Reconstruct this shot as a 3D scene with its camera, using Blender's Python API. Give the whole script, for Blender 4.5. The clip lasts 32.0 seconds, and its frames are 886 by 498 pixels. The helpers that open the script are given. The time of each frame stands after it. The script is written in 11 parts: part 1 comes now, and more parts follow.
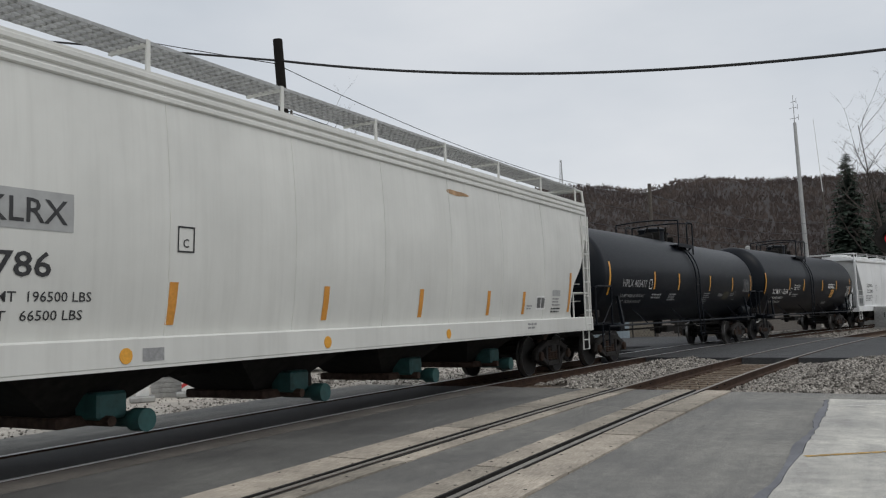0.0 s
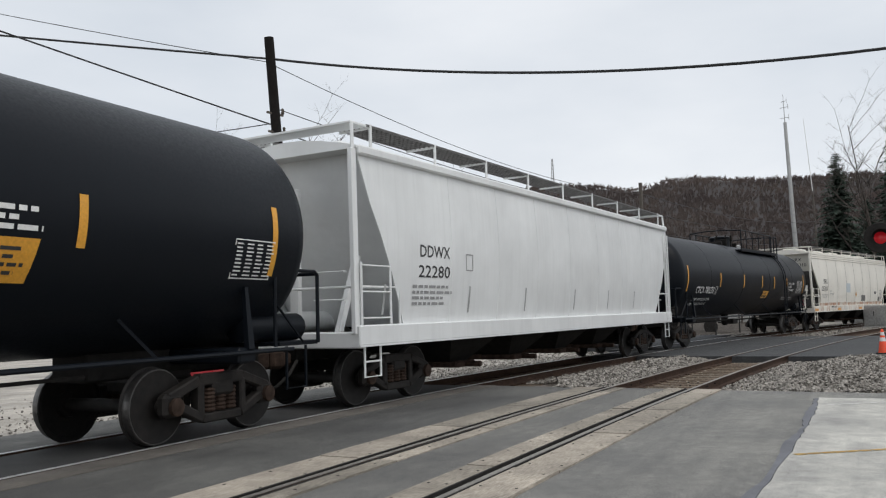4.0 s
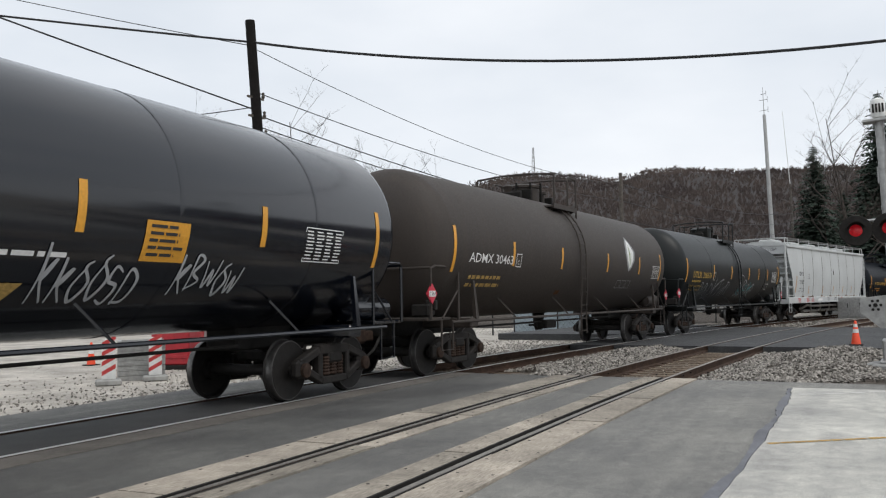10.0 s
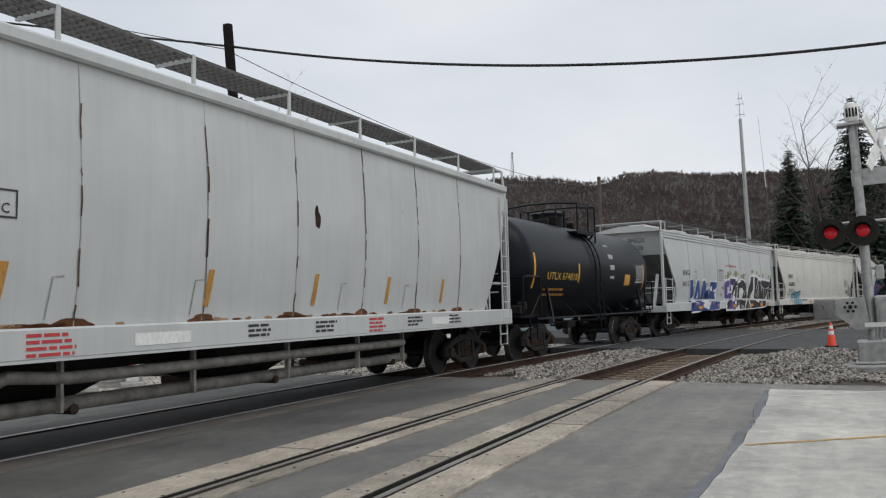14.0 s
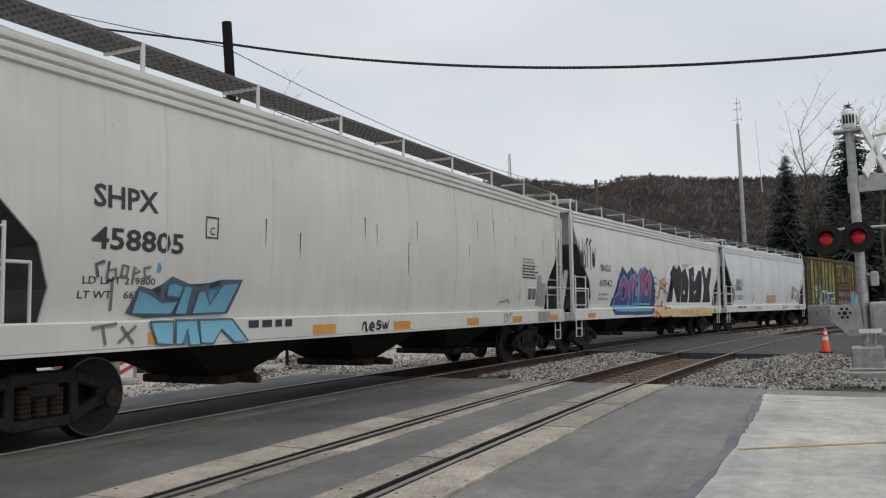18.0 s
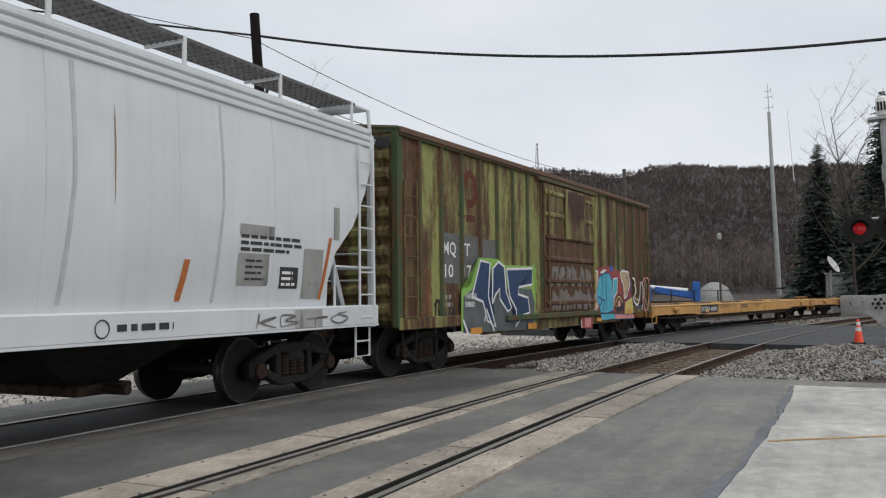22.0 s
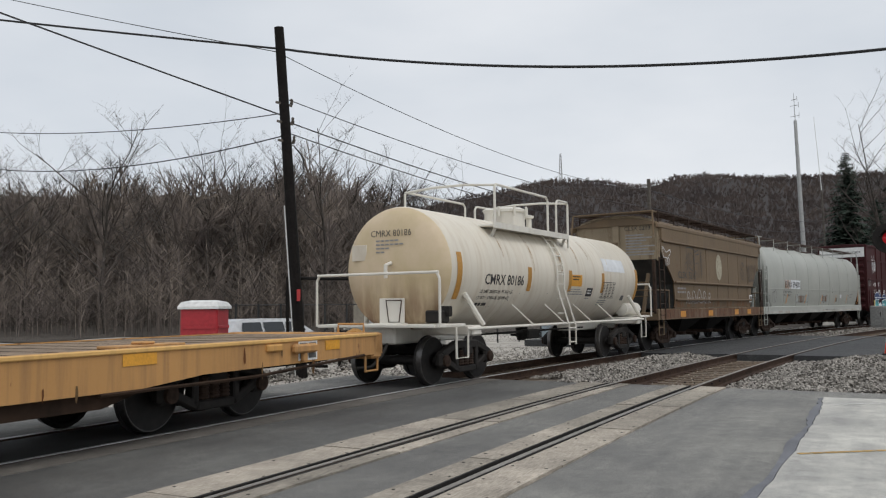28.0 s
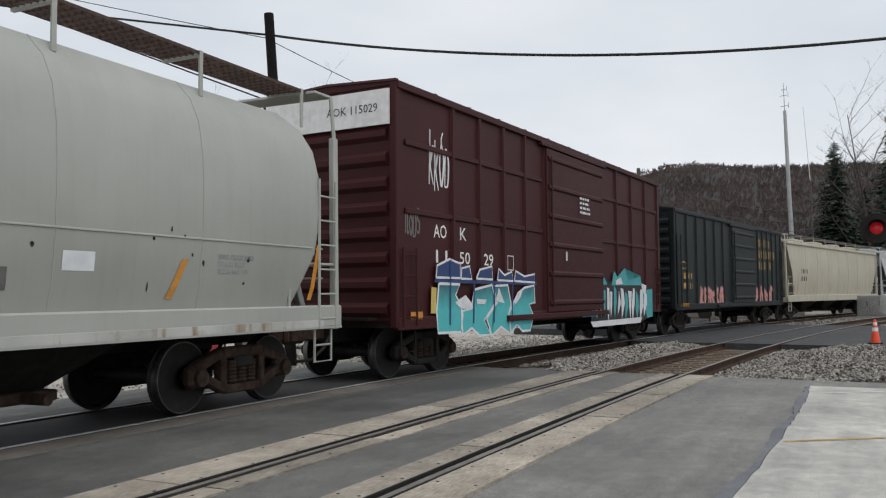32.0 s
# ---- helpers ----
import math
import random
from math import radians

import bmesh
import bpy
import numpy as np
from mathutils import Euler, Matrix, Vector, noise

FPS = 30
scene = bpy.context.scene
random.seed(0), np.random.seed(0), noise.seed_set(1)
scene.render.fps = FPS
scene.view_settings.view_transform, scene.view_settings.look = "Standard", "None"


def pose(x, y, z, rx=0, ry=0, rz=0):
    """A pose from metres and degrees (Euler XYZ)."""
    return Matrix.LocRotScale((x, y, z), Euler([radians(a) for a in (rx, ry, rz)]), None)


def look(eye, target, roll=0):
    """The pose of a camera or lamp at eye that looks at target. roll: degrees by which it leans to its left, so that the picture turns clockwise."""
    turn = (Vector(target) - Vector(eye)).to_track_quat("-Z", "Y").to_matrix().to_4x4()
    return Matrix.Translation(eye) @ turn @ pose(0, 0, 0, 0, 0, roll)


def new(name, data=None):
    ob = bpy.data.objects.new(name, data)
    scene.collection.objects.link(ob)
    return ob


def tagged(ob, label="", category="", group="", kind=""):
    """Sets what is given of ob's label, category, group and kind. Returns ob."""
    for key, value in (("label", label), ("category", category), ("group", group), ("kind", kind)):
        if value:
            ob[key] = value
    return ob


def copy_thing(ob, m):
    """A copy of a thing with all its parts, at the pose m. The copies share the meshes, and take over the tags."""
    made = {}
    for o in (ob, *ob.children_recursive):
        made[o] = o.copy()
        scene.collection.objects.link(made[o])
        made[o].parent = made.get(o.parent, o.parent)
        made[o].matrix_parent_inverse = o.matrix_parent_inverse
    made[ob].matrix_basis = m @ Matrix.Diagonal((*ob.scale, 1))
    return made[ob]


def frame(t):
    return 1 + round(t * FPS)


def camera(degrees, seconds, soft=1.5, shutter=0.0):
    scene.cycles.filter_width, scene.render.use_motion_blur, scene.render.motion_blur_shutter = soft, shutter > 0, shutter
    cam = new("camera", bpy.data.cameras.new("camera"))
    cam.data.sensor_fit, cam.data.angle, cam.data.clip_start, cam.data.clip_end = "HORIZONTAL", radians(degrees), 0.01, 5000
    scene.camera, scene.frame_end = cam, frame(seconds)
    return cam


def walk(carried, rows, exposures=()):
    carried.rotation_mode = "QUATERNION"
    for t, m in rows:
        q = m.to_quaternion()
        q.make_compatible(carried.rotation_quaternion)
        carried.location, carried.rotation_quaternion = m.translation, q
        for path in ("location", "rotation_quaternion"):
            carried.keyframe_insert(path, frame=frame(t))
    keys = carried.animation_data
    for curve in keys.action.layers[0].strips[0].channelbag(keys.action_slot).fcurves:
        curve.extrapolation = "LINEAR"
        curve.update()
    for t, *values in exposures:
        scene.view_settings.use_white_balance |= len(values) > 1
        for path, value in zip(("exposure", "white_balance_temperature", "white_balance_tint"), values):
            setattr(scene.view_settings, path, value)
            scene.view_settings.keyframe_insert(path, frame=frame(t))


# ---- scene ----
cam = camera(55.33, 32.0, 1.2)
EYE = 1.49
# seconds, heading, tilt, lean of the hand-held camera, which stands on one spot
PATH = [(0.0, -62.98, 4.52, 1.66), (0.5, -62.85, 4.41, 1.68), (1.0, -62.85, 4.35, 1.63), (1.5, -63.01, 4.37, 1.6), (2.0, -63.22, 4.32, 1.64), (2.5, -63.35, 4.32, 1.71), (3.0, -63.4, 4.44, 1.74), (3.5, -63.44, 4.49, 1.69), (4.5, -63.74, 4.28, 1.62), (5.5, -64.07, 4.0, 1.54), (6.0, -64.25, 3.79, 1.43), (6.5, -64.28, 3.72, 1.24), (7.0, -64.32, 3.77, 1.06), (7.5, -64.49, 3.76, 0.96), (8.0, -64.63, 3.55, 0.94), (8.5, -64.73, 3.26, 0.86), (9.0, -64.79, 3.09, 0.94), (9.5, -64.86, 3.29, 1.05), (10.0, -64.97, 3.53, 1.01), (10.5, -65.19, 3.51, 0.97), (11.0, -65.47, 3.43, 1.21), (11.5, -65.44, 3.59, 1.27), (12.0, -65.13, 3.94, 1.35), (12.5, -65.1, 4.11, 1.47), (13.0, -65.19, 4.25, 1.72), (13.5, -65.67, 4.0, 1.57), (14.0, -66.34, 3.79, 1.34), (14.5, -66.85, 3.93, 1.02), (15.5, -66.9, 3.85, 0.8), (16.5, -66.6, 3.76, 0.69), (17.0, -66.74, 4.15, 0.87), (17.5, -66.61, 4.25, 0.76), (18.0, -66.65, 3.83, 0.57), (18.5, -66.79, 3.51, 0.46), (19.0, -66.87, 3.39, 0.47), (19.5, -66.84, 3.4, 0.48), (20.0, -66.65, 3.33, 0.39), (20.5, -66.28, 3.31, 0.46), (21.0, -65.82, 3.39, 0.54), (21.5, -65.34, 3.39, 0.57), (22.0, -64.8, 3.19, 0.56), (22.5, -64.33, 2.79, 0.41), (23.0, -64.05, 2.65, 0.37), (23.5, -64.02, 2.77, 0.38), (24.0, -64.11, 2.64, 0.29), (24.5, -64.11, 2.58, 0.51), (25.0, -63.95, 2.59, 0.5), (25.5, -63.82, 2.8, 0.35), (26.5, -63.6, 3.31, 0.48), (27.5, -63.37, 3.82, 0.61), (28.0, -63.19, 3.95, 0.64), (28.5, -63.16, 3.81, 0.77), (29.0, -63.19, 3.56, 0.41), (29.5, -63.38, 3.55, 0.31), (30.0, -63.66, 3.61, 0.5), (30.5, -63.84, 3.58, 0.59), (31.0, -63.92, 3.5, 0.64), (31.5, -63.96, 3.25, 0.5), (32.0, -63.89, 3.14, 0.45)]
walk(cam, [(t, pose(0, 0, EYE, 90 + p, r, y)) for t, y, p, r in PATH],
     [(0, -.08), (1, .12), (2, .26), (3, .19), (5.5, .17), (7, .22), (8, .12), (9, .22), (10, .30), (12, .22), (13, .20), (14, .08), (17, 0.0), (20, 0.02), (22, .10), (23, .24), (24, .22), (25.5, .10), (28, .06), (29, .02), (30, .17), (31, .2), (32, .12)])

# ---- light: an overcast day ----
world = bpy.data.worlds.new("overcast")
scene.world = world
world.use_nodes = True
wn, wl = world.node_tree.nodes, world.node_tree.links
wn.clear()
w_out, w_bg = wn.new("ShaderNodeOutputWorld"), wn.new("ShaderNodeBackground")
w_sky = wn.new("ShaderNodeTexSky")
w_sky.sky_type = 'NISHITA'
w_sky.sun_disc = False
w_sky.sun_elevation, w_sky.sun_rotation = radians(48), radians(200)
w_mix, w_scale, w_noise, w_ramp = wn.new("ShaderNodeMixRGB"), wn.new("ShaderNodeMixRGB"), wn.new("ShaderNodeTexNoise"), wn.new("ShaderNodeValToRGB")
w_co, w_map = wn.new("ShaderNodeTexCoord"), wn.new("ShaderNodeMapping")
w_map.inputs["Scale"].default_value = (1.2, 1.2, 3.4)
w_noise.inputs["Scale"].default_value, w_noise.inputs["Detail"].default_value = 1.7, 5
w_ramp.color_ramp.elements[0].position, w_ramp.color_ramp.elements[0].color = 0.3, (0.595, 0.637, 0.69, 1)
w_ramp.color_ramp.elements[1].position, w_ramp.color_ramp.elements[1].color = 0.72, (0.785, 0.805, 0.835, 1)
w_scale.blend_type, w_scale.inputs[0].default_value, w_scale.inputs[2].default_value = 'MULTIPLY', 1.0, (0.09, 0.09, 0.09, 1)
w_mix.inputs[0].default_value = 0.93
wl.new(w_co.outputs["Generated"], w_map.inputs["Vector"])
wl.new(w_map.outputs["Vector"], w_noise.inputs["Vector"])
wl.new(w_noise.outputs["Fac"], w_ramp.inputs["Fac"])
wl.new(w_sky.outputs["Color"], w_scale.inputs[1])
wl.new(w_scale.outputs["Color"], w_mix.inputs[1])
wl.new(w_ramp.outputs["Color"], w_mix.inputs[2])
wl.new(w_mix.outputs["Color"], w_bg.inputs["Color"])
w_bg.inputs["Strength"].default_value = 1.04
wl.new(w_bg.outputs["Background"], w_out.inputs["Surface"])
sun = new("sun", bpy.data.lights.new("sun", 'SUN'))
sun.data.energy, sun.data.angle, sun.data.color = 1.05, radians(30), (1.0, 0.97, 0.93)
sun.matrix_basis = look((0, 0, 30), (8, 17, 0))


# ---- mesh tools ----
class Mesh:
    """Verts and faces gathered before they become one mesh."""

    def __init__(self):
        self.v, self.f = [], []

    def add(self, verts, faces):
        n = len(self.v)
        self.v += [tuple(v) for v in verts]
        self.f += [tuple(i + n for i in f) for f in faces]
        return self

    def box(self, x0, x1, y0, y1, z0, z1, c=0.0, m=None):
        """A box; c is the chamfer of its edges."""
        x0, x1, y0, y1, z0, z1 = min(x0, x1), max(x0, x1), min(y0, y1), max(y0, y1), min(z0, z1), max(z0, z1)
        c = min(c, (x1 - x0) * .45, (y1 - y0) * .45, (z1 - z0) * .45)
        if c <= 0:
            vs = [(x, y, z) for x in (x0, x1) for y in (y0, y1) for z in (z0, z1)]
            fs = [(0, 1, 3, 2), (4, 6, 7, 5), (0, 4, 5, 1), (2, 3, 7, 6), (0, 2, 6, 4), (1, 5, 7, 3)]
        else:
            vs, key = [], {}
            for i, x in enumerate((x0, x1)):
                for j, y in enumerate((y0, y1)):
                    for k, z in enumerate((z0, z1)):
                        sx, sy, sz = (c, -c)[i], (c, -c)[j], (c, -c)[k]
                        key[i, j, k] = len(vs)
                        vs += [(x, y + sy, z + sz), (x + sx, y, z + sz), (x + sx, y + sy, z)]
            q = lambda i, j, k, a: key[i, j, k] + a
            fs = []
            for i in (0, 1):
                fs.append(tuple(q(i, j, k, 0) for j, k in ((0, 0), (0, 1), (1, 1), (1, 0))))
                fs.append(tuple(q(j, i, k, 1) for j, k in ((0, 0), (1, 0), (1, 1), (0, 1))))
                fs.append(tuple(q(j, k, i, 2) for j, k in ((0, 0), (0, 1), (1, 1), (1, 0))))
            for a in (0, 1):
                for b in (0, 1):
                    fs.append((q(0, a, b, 1), q(1, a, b, 1), q(1, a, b, 2), q(0, a, b, 2)))
                    fs.append((q(a, 0, b, 0), q(a, 1, b, 0), q(a, 1, b, 2), q(a, 0, b, 2)))
                    fs.append((q(a, b, 0, 0), q(a, b, 1, 0), q(a, b, 1, 1), q(a, b, 0, 1)))
            for k0 in key.values():
                fs.append((k0, k0 + 1, k0 + 2))
        if m is not None:
            vs = [m @ Vector(v) for v in vs]
        return self.add(vs, fs)

    def beam(self, a, b, w, h, c=0.0):
        """A bar of section w x h from a to b."""
        a, b = Vector(a), Vector(b)
        d = b - a
        q = d.to_track_quat('X', 'Z').to_matrix().to_4x4()
        return self.box(0, d.length, -w / 2, w / 2, -h / 2, h / 2, c, Matrix.Translation(a) @ q)

    def tube(self, pts, r, n=6, r2=None, cap=True):
        """A round bar through the points."""
        pts = [Vector(p) for p in pts]
        rings, up = [], None
        for i, p in enumerate(pts):
            d = (pts[min(i + 1, len(pts) - 1)] - pts[max(i - 1, 0)]).normalized()
            if up is None:
                up = Vector((0, 0, 1)) if abs(d.z) < .9 else Vector((1, 0, 0))
            u = (up - d * up.dot(d)).normalized()
            up = u
            w = d.cross(u)
            rr = r if r2 is None else r + (r2 - r) * i / (len(pts) - 1)
            rings.append([p + (u * math.cos(2 * math.pi * k / n) + w * math.sin(2 * math.pi * k / n)) * rr for k in range(n)])
        vs = [v for g in rings for v in g]
        fs = [(i * n + k, i * n + (k + 1) % n, (i + 1) * n + (k + 1) % n, (i + 1) * n + k) for i in range(len(pts) - 1) for k in range(n)]
        if cap:
            fs += [tuple(range(n))[::-1], tuple((len(pts) - 1) * n + k for k in range(n))]
        return self.add(vs, fs)

    def loft(self, rings, cap=True):
        """Joins rings of equal count."""
        n = len(rings[0])
        vs = [v for g in rings for v in g]
        fs = [(i * n + k, i * n + (k + 1) % n, (i + 1) * n + (k + 1) % n, (i + 1) * n + k) for i in range(len(rings) - 1) for k in range(n)]
        if cap:
            fs += [tuple(range(n))[::-1], tuple((len(rings) - 1) * n + k for k in range(n))]
        return self.add(vs, fs)

    def lathe(self, profile, axis='z', n=24, at=(0, 0, 0)):
        """Turns (along, radius) round an axis."""
        rings = []
        for s, r in profile:
            g = []
            for k in range(n):
                a, b = r * math.cos(2 * math.pi * k / n), r * math.sin(2 * math.pi * k / n)
                p = (a, b, s) if axis == 'z' else ((s, a, b) if axis == 'x' else (b, s, a))
                g.append((p[0] + at[0], p[1] + at[1], p[2] + at[2]))
            rings.append(g)
        return self.loft(rings)

    def data(self, name, material, smooth=False):
        me = bpy.data.meshes.new(name)
        me.from_pydata(self.v, [], self.f)
        bm = bmesh.new()
        bm.from_mesh(me)
        bmesh.ops.recalc_face_normals(bm, faces=bm.faces)
        bm.to_mesh(me)
        bm.free()
        if smooth:
            for p in me.polygons:
                p.use_smooth = True
            me.set_sharp_from_angle(angle=radians(38))
        me.materials.append(material)
        return me


def part(name, mesh, material, parent=None, label="", smooth=False, m=None):
    """One mesh object, under its thing where a parent is given."""
    data = mesh.data(name, material, smooth) if isinstance(mesh, Mesh) else mesh
    ob = new(name, data)
    if parent is not None:
        ob.parent = parent
    if m is not None:
        ob.matrix_basis = m
    if label:
        ob["label"] = label
    return ob


def thing(name, label, category, group="", kind="", m=None):
    ob = new(name)
    if m is not None:
        ob.matrix_basis = m
    return tagged(ob, label, category, group, kind)


def structure(name, mesh, material, label, category, smooth=False):
    return tagged(part(name, mesh, material, None, "", smooth), label, category, "", "structure")


# ---- the line of the two tracks, which bend to the right ----
BEND, Y_NEAR, Y_FAR = 0.0046, 4.014, 8.476
STRETCH = 1 + Y_FAR * BEND


def along(u, lat):
    """Place and heading at u along the line and lat across it."""
    e = u - 5
    c = max(-14.0, min(78.0, e))
    a, rad = BEND * c, 1 / BEND + lat
    x, y = 5 + rad * math.sin(a), -1 / BEND + rad * math.cos(a)
    return x + (e - c) * math.cos(a), y - (e - c) * math.sin(a), -a


def strip(mesh, lat0, lat1, u0, u1, z0, z1, step=2.0, jag=0.0):
    """A slab that follows the line."""
    n = max(1, int(abs(u1 - u0) / step))
    rings = []
    for i in range(n + 1):
        u = u0 + (u1 - u0) * i / n
        j0, j1 = (random.uniform(-jag, jag), random.uniform(-jag, jag)) if jag else (0, 0)
        a, b = along(u, lat0 + j0), along(u, lat1 + j1)
        rings.append([(a[0], a[1], z0), (b[0], b[1], z0), (b[0], b[1], z1), (a[0], a[1], z1)])
    return mesh.loft(rings)


# ---- materials ----
def nodes_of(name):
    m = bpy.data.materials.new(name)
    m.use_nodes = True
    n, l = m.node_tree.nodes, m.node_tree.links
    return m, n, l, n["Principled BSDF"]


def noise_node(n, l, scale, detail=4, stretch=None, rough=0.55):
    co = n.new("ShaderNodeTexCoord")
    t = n.new("ShaderNodeTexNoise")
    t.inputs["Scale"].default_value, t.inputs["Detail"].default_value, t.inputs["Roughness"].default_value = scale, detail, rough
    if stretch:
        mp = n.new("ShaderNodeMapping")
        mp.inputs["Scale"].default_value = stretch
        l.new(co.outputs["Object"], mp.inputs["Vector"])
        l.new(mp.outputs["Vector"], t.inputs["Vector"])
    else:
        l.new(co.outputs["Object"], t.inputs["Vector"])
    return t


def ramp_node(n, l, fac, a, b, ca=(0, 0, 0, 1), cb=(1, 1, 1, 1)):
    r = n.new("ShaderNodeValToRGB")
    r.color_ramp.elements[0].position, r.color_ramp.elements[0].color = a, ca
    r.color_ramp.elements[1].position, r.color_ramp.elements[1].color = b, cb
    l.new(fac, r.inputs["Fac"])
    return r


def mix_node(n, l, fac, a, b, mode='MIX'):
    x = n.new("ShaderNodeMixRGB")
    x.blend_type = mode
    for i, v in ((0, fac), (1, a), (2, b)):
        if isinstance(v, (int, float)):
            x.inputs[i].default_value = v
        elif isinstance(v, tuple):
            x.inputs[i].default_value = (*v, 1) if len(v) == 3 else v
        else:
            l.new(v, x.inputs[i])
    return x


def bump_to(n, l, bsdf, height, strength, distance=0.01):
    b = n.new("ShaderNodeBump")
    b.inputs["Strength"].default_value, b.inputs["Distance"].default_value = strength, distance
    l.new(height, b.inputs["Height"])
    l.new(b.outputs["Normal"], bsdf.inputs["Normal"])


def paint(name, color, rough=0.45, grime=0.35, rust=0.0, grime_color=(0.10, 0.085, 0.065), metal=0.0, spec=0.5, dents=0.15):
    """Weathered vehicle paint: broad fading, streaks that run down, rust specks."""
    m, n, l, b = nodes_of(name)
    broad = noise_node(n, l, 0.7, 5)
    streak = noise_node(n, l, 1.0, 5, (7.0, 2.0, 0.35), 0.65)
    fine = noise_node(n, l, 26, 4)
    r1 = ramp_node(n, l, broad.outputs["Fac"], 0.25, 0.8, tuple(c * 0.86 for c in color) + (1,), tuple(min(1, c * 1.08) for c in color) + (1,))
    r2 = ramp_node(n, l, streak.outputs["Fac"], 0.46, 0.82)
    k = n.new("ShaderNodeMath")
    k.operation = 'MULTIPLY'
    k.inputs[1].default_value = grime
    l.new(r2.outputs["Color"], k.inputs[0])
    x1 = mix_node(n, l, k.outputs[0], r1.outputs["Color"], grime_color)
    last = x1
    if rust > 0:
        spots = noise_node(n, l, 2.3, 8, (1.6, 1.6, 0.7), 0.7)
        r3 = ramp_node(n, l, spots.outputs["Fac"], 0.70 - 0.28 * rust, 0.74 - 0.22 * rust)
        hue = noise_node(n, l, 6, 5)
        r4 = ramp_node(n, l, hue.outputs["Fac"], 0.3, 0.7, (0.05, 0.02, 0.012, 1), (0.22, 0.085, 0.03, 1))
        last = mix_node(n, l, r3.outputs["Color"], x1.outputs["Color"], r4.outputs["Color"])
    l.new(last.outputs["Color"], b.inputs["Base Color"])
    rr = ramp_node(n, l, fine.outputs["Fac"], 0.2, 0.8, (rough * .8,) * 3 + (1,), (min(1, rough * 1.25),) * 3 + (1,))
    l.new(rr.outputs["Color"], b.inputs["Roughness"])
    b.inputs["Metallic"].default_value = metal
    b.inputs["Specular IOR Level"].default_value = spec
    wave = noise_node(n, l, 1.6, 3)
    bump_to(n, l, b, wave.outputs["Fac"], dents, 0.03)
    return m


def weathered(name, color, amount, dark=(0.028, 0.017, 0.013), tone=(0.165, 0.080, 0.040)):
    """Old paint eaten by rust in runs and blotches."""
    m, n, l, b = nodes_of(name)
    broad = noise_node(n, l, 1.1, 6)
    run = noise_node(n, l, 1.0, 8, (3.2, 3.2, 0.45), 0.68)
    pit = noise_node(n, l, 9.0, 8, (1.0, 1.0, 0.6), 0.7)
    base = ramp_node(n, l, broad.outputs["Fac"], 0.3, 0.72, tuple(c * .78 for c in color) + (1,), tuple(c * 1.12 for c in color) + (1,))
    hue = ramp_node(n, l, pit.outputs["Fac"], 0.32, 0.68, (*dark, 1), (*tone, 1))
    wash = ramp_node(n, l, run.outputs["Fac"], 0.62 - .34 * amount, 0.80 - .30 * amount)
    k = n.new("ShaderNodeMath")
    k.operation = 'MULTIPLY_ADD'
    k.inputs[1].default_value = 0.45
    l.new(pit.outputs["Fac"], k.inputs[0])
    l.new(run.outputs["Fac"], k.inputs[2])
    hard = ramp_node(n, l, k.outputs[0], 0.85 - .42 * amount, 1.02 - .40 * amount)
    x1 = mix_node(n, l, wash.outputs["Color"], base.outputs["Color"], tuple((c * .55 + t * .75) for c, t in zip(color, tone)))
    x2 = mix_node(n, l, hard.outputs["Color"], x1.outputs["Color"], hue.outputs["Color"])
    l.new(x2.outputs["Color"], b.inputs["Base Color"])
    b.inputs["Roughness"].default_value = 0.72
    b.inputs["Specular IOR Level"].default_value = 0.3
    bump_to(n, l, b, pit.outputs["Fac"], 0.25, 0.01)
    return m


def plain(name, color, rough=0.6, metal=0.0, var=0.25, scale=12, bump=0.15, emit=None):
    """A surface with grain at two scales."""
    m, n, l, b = nodes_of(name)
    a, c = noise_node(n, l, scale, 5), noise_node(n, l, scale * 0.12, 3)
    r1 = ramp_node(n, l, a.outputs["Fac"], 0.3, 0.7, tuple(v * (1 - var) for v in color) + (1,), tuple(min(1, v * (1 + var)) for v in color) + (1,))
    r2 = ramp_node(n, l, c.outputs["Fac"], 0.3, 0.75, (1 - var, 1 - var, 1 - var, 1), (1, 1, 1, 1))
    x = mix_node(n, l, 1.0, r1.outputs["Color"], r2.outputs["Color"], 'MULTIPLY')
    l.new(x.outputs["Color"], b.inputs["Base Color"])
    b.inputs["Roughness"].default_value, b.inputs["Metallic"].default_value = rough, metal
    b.inputs["Specular IOR Level"].default_value = 0.5 if rough < 0.8 else 0.2
    if bump:
        bump_to(n, l, b, a.outputs["Fac"], bump, 0.01)
    if emit:
        b.inputs["Emission Color"].default_value, b.inputs["Emission Strength"].default_value = (*emit[0], 1), emit[1]
    return m


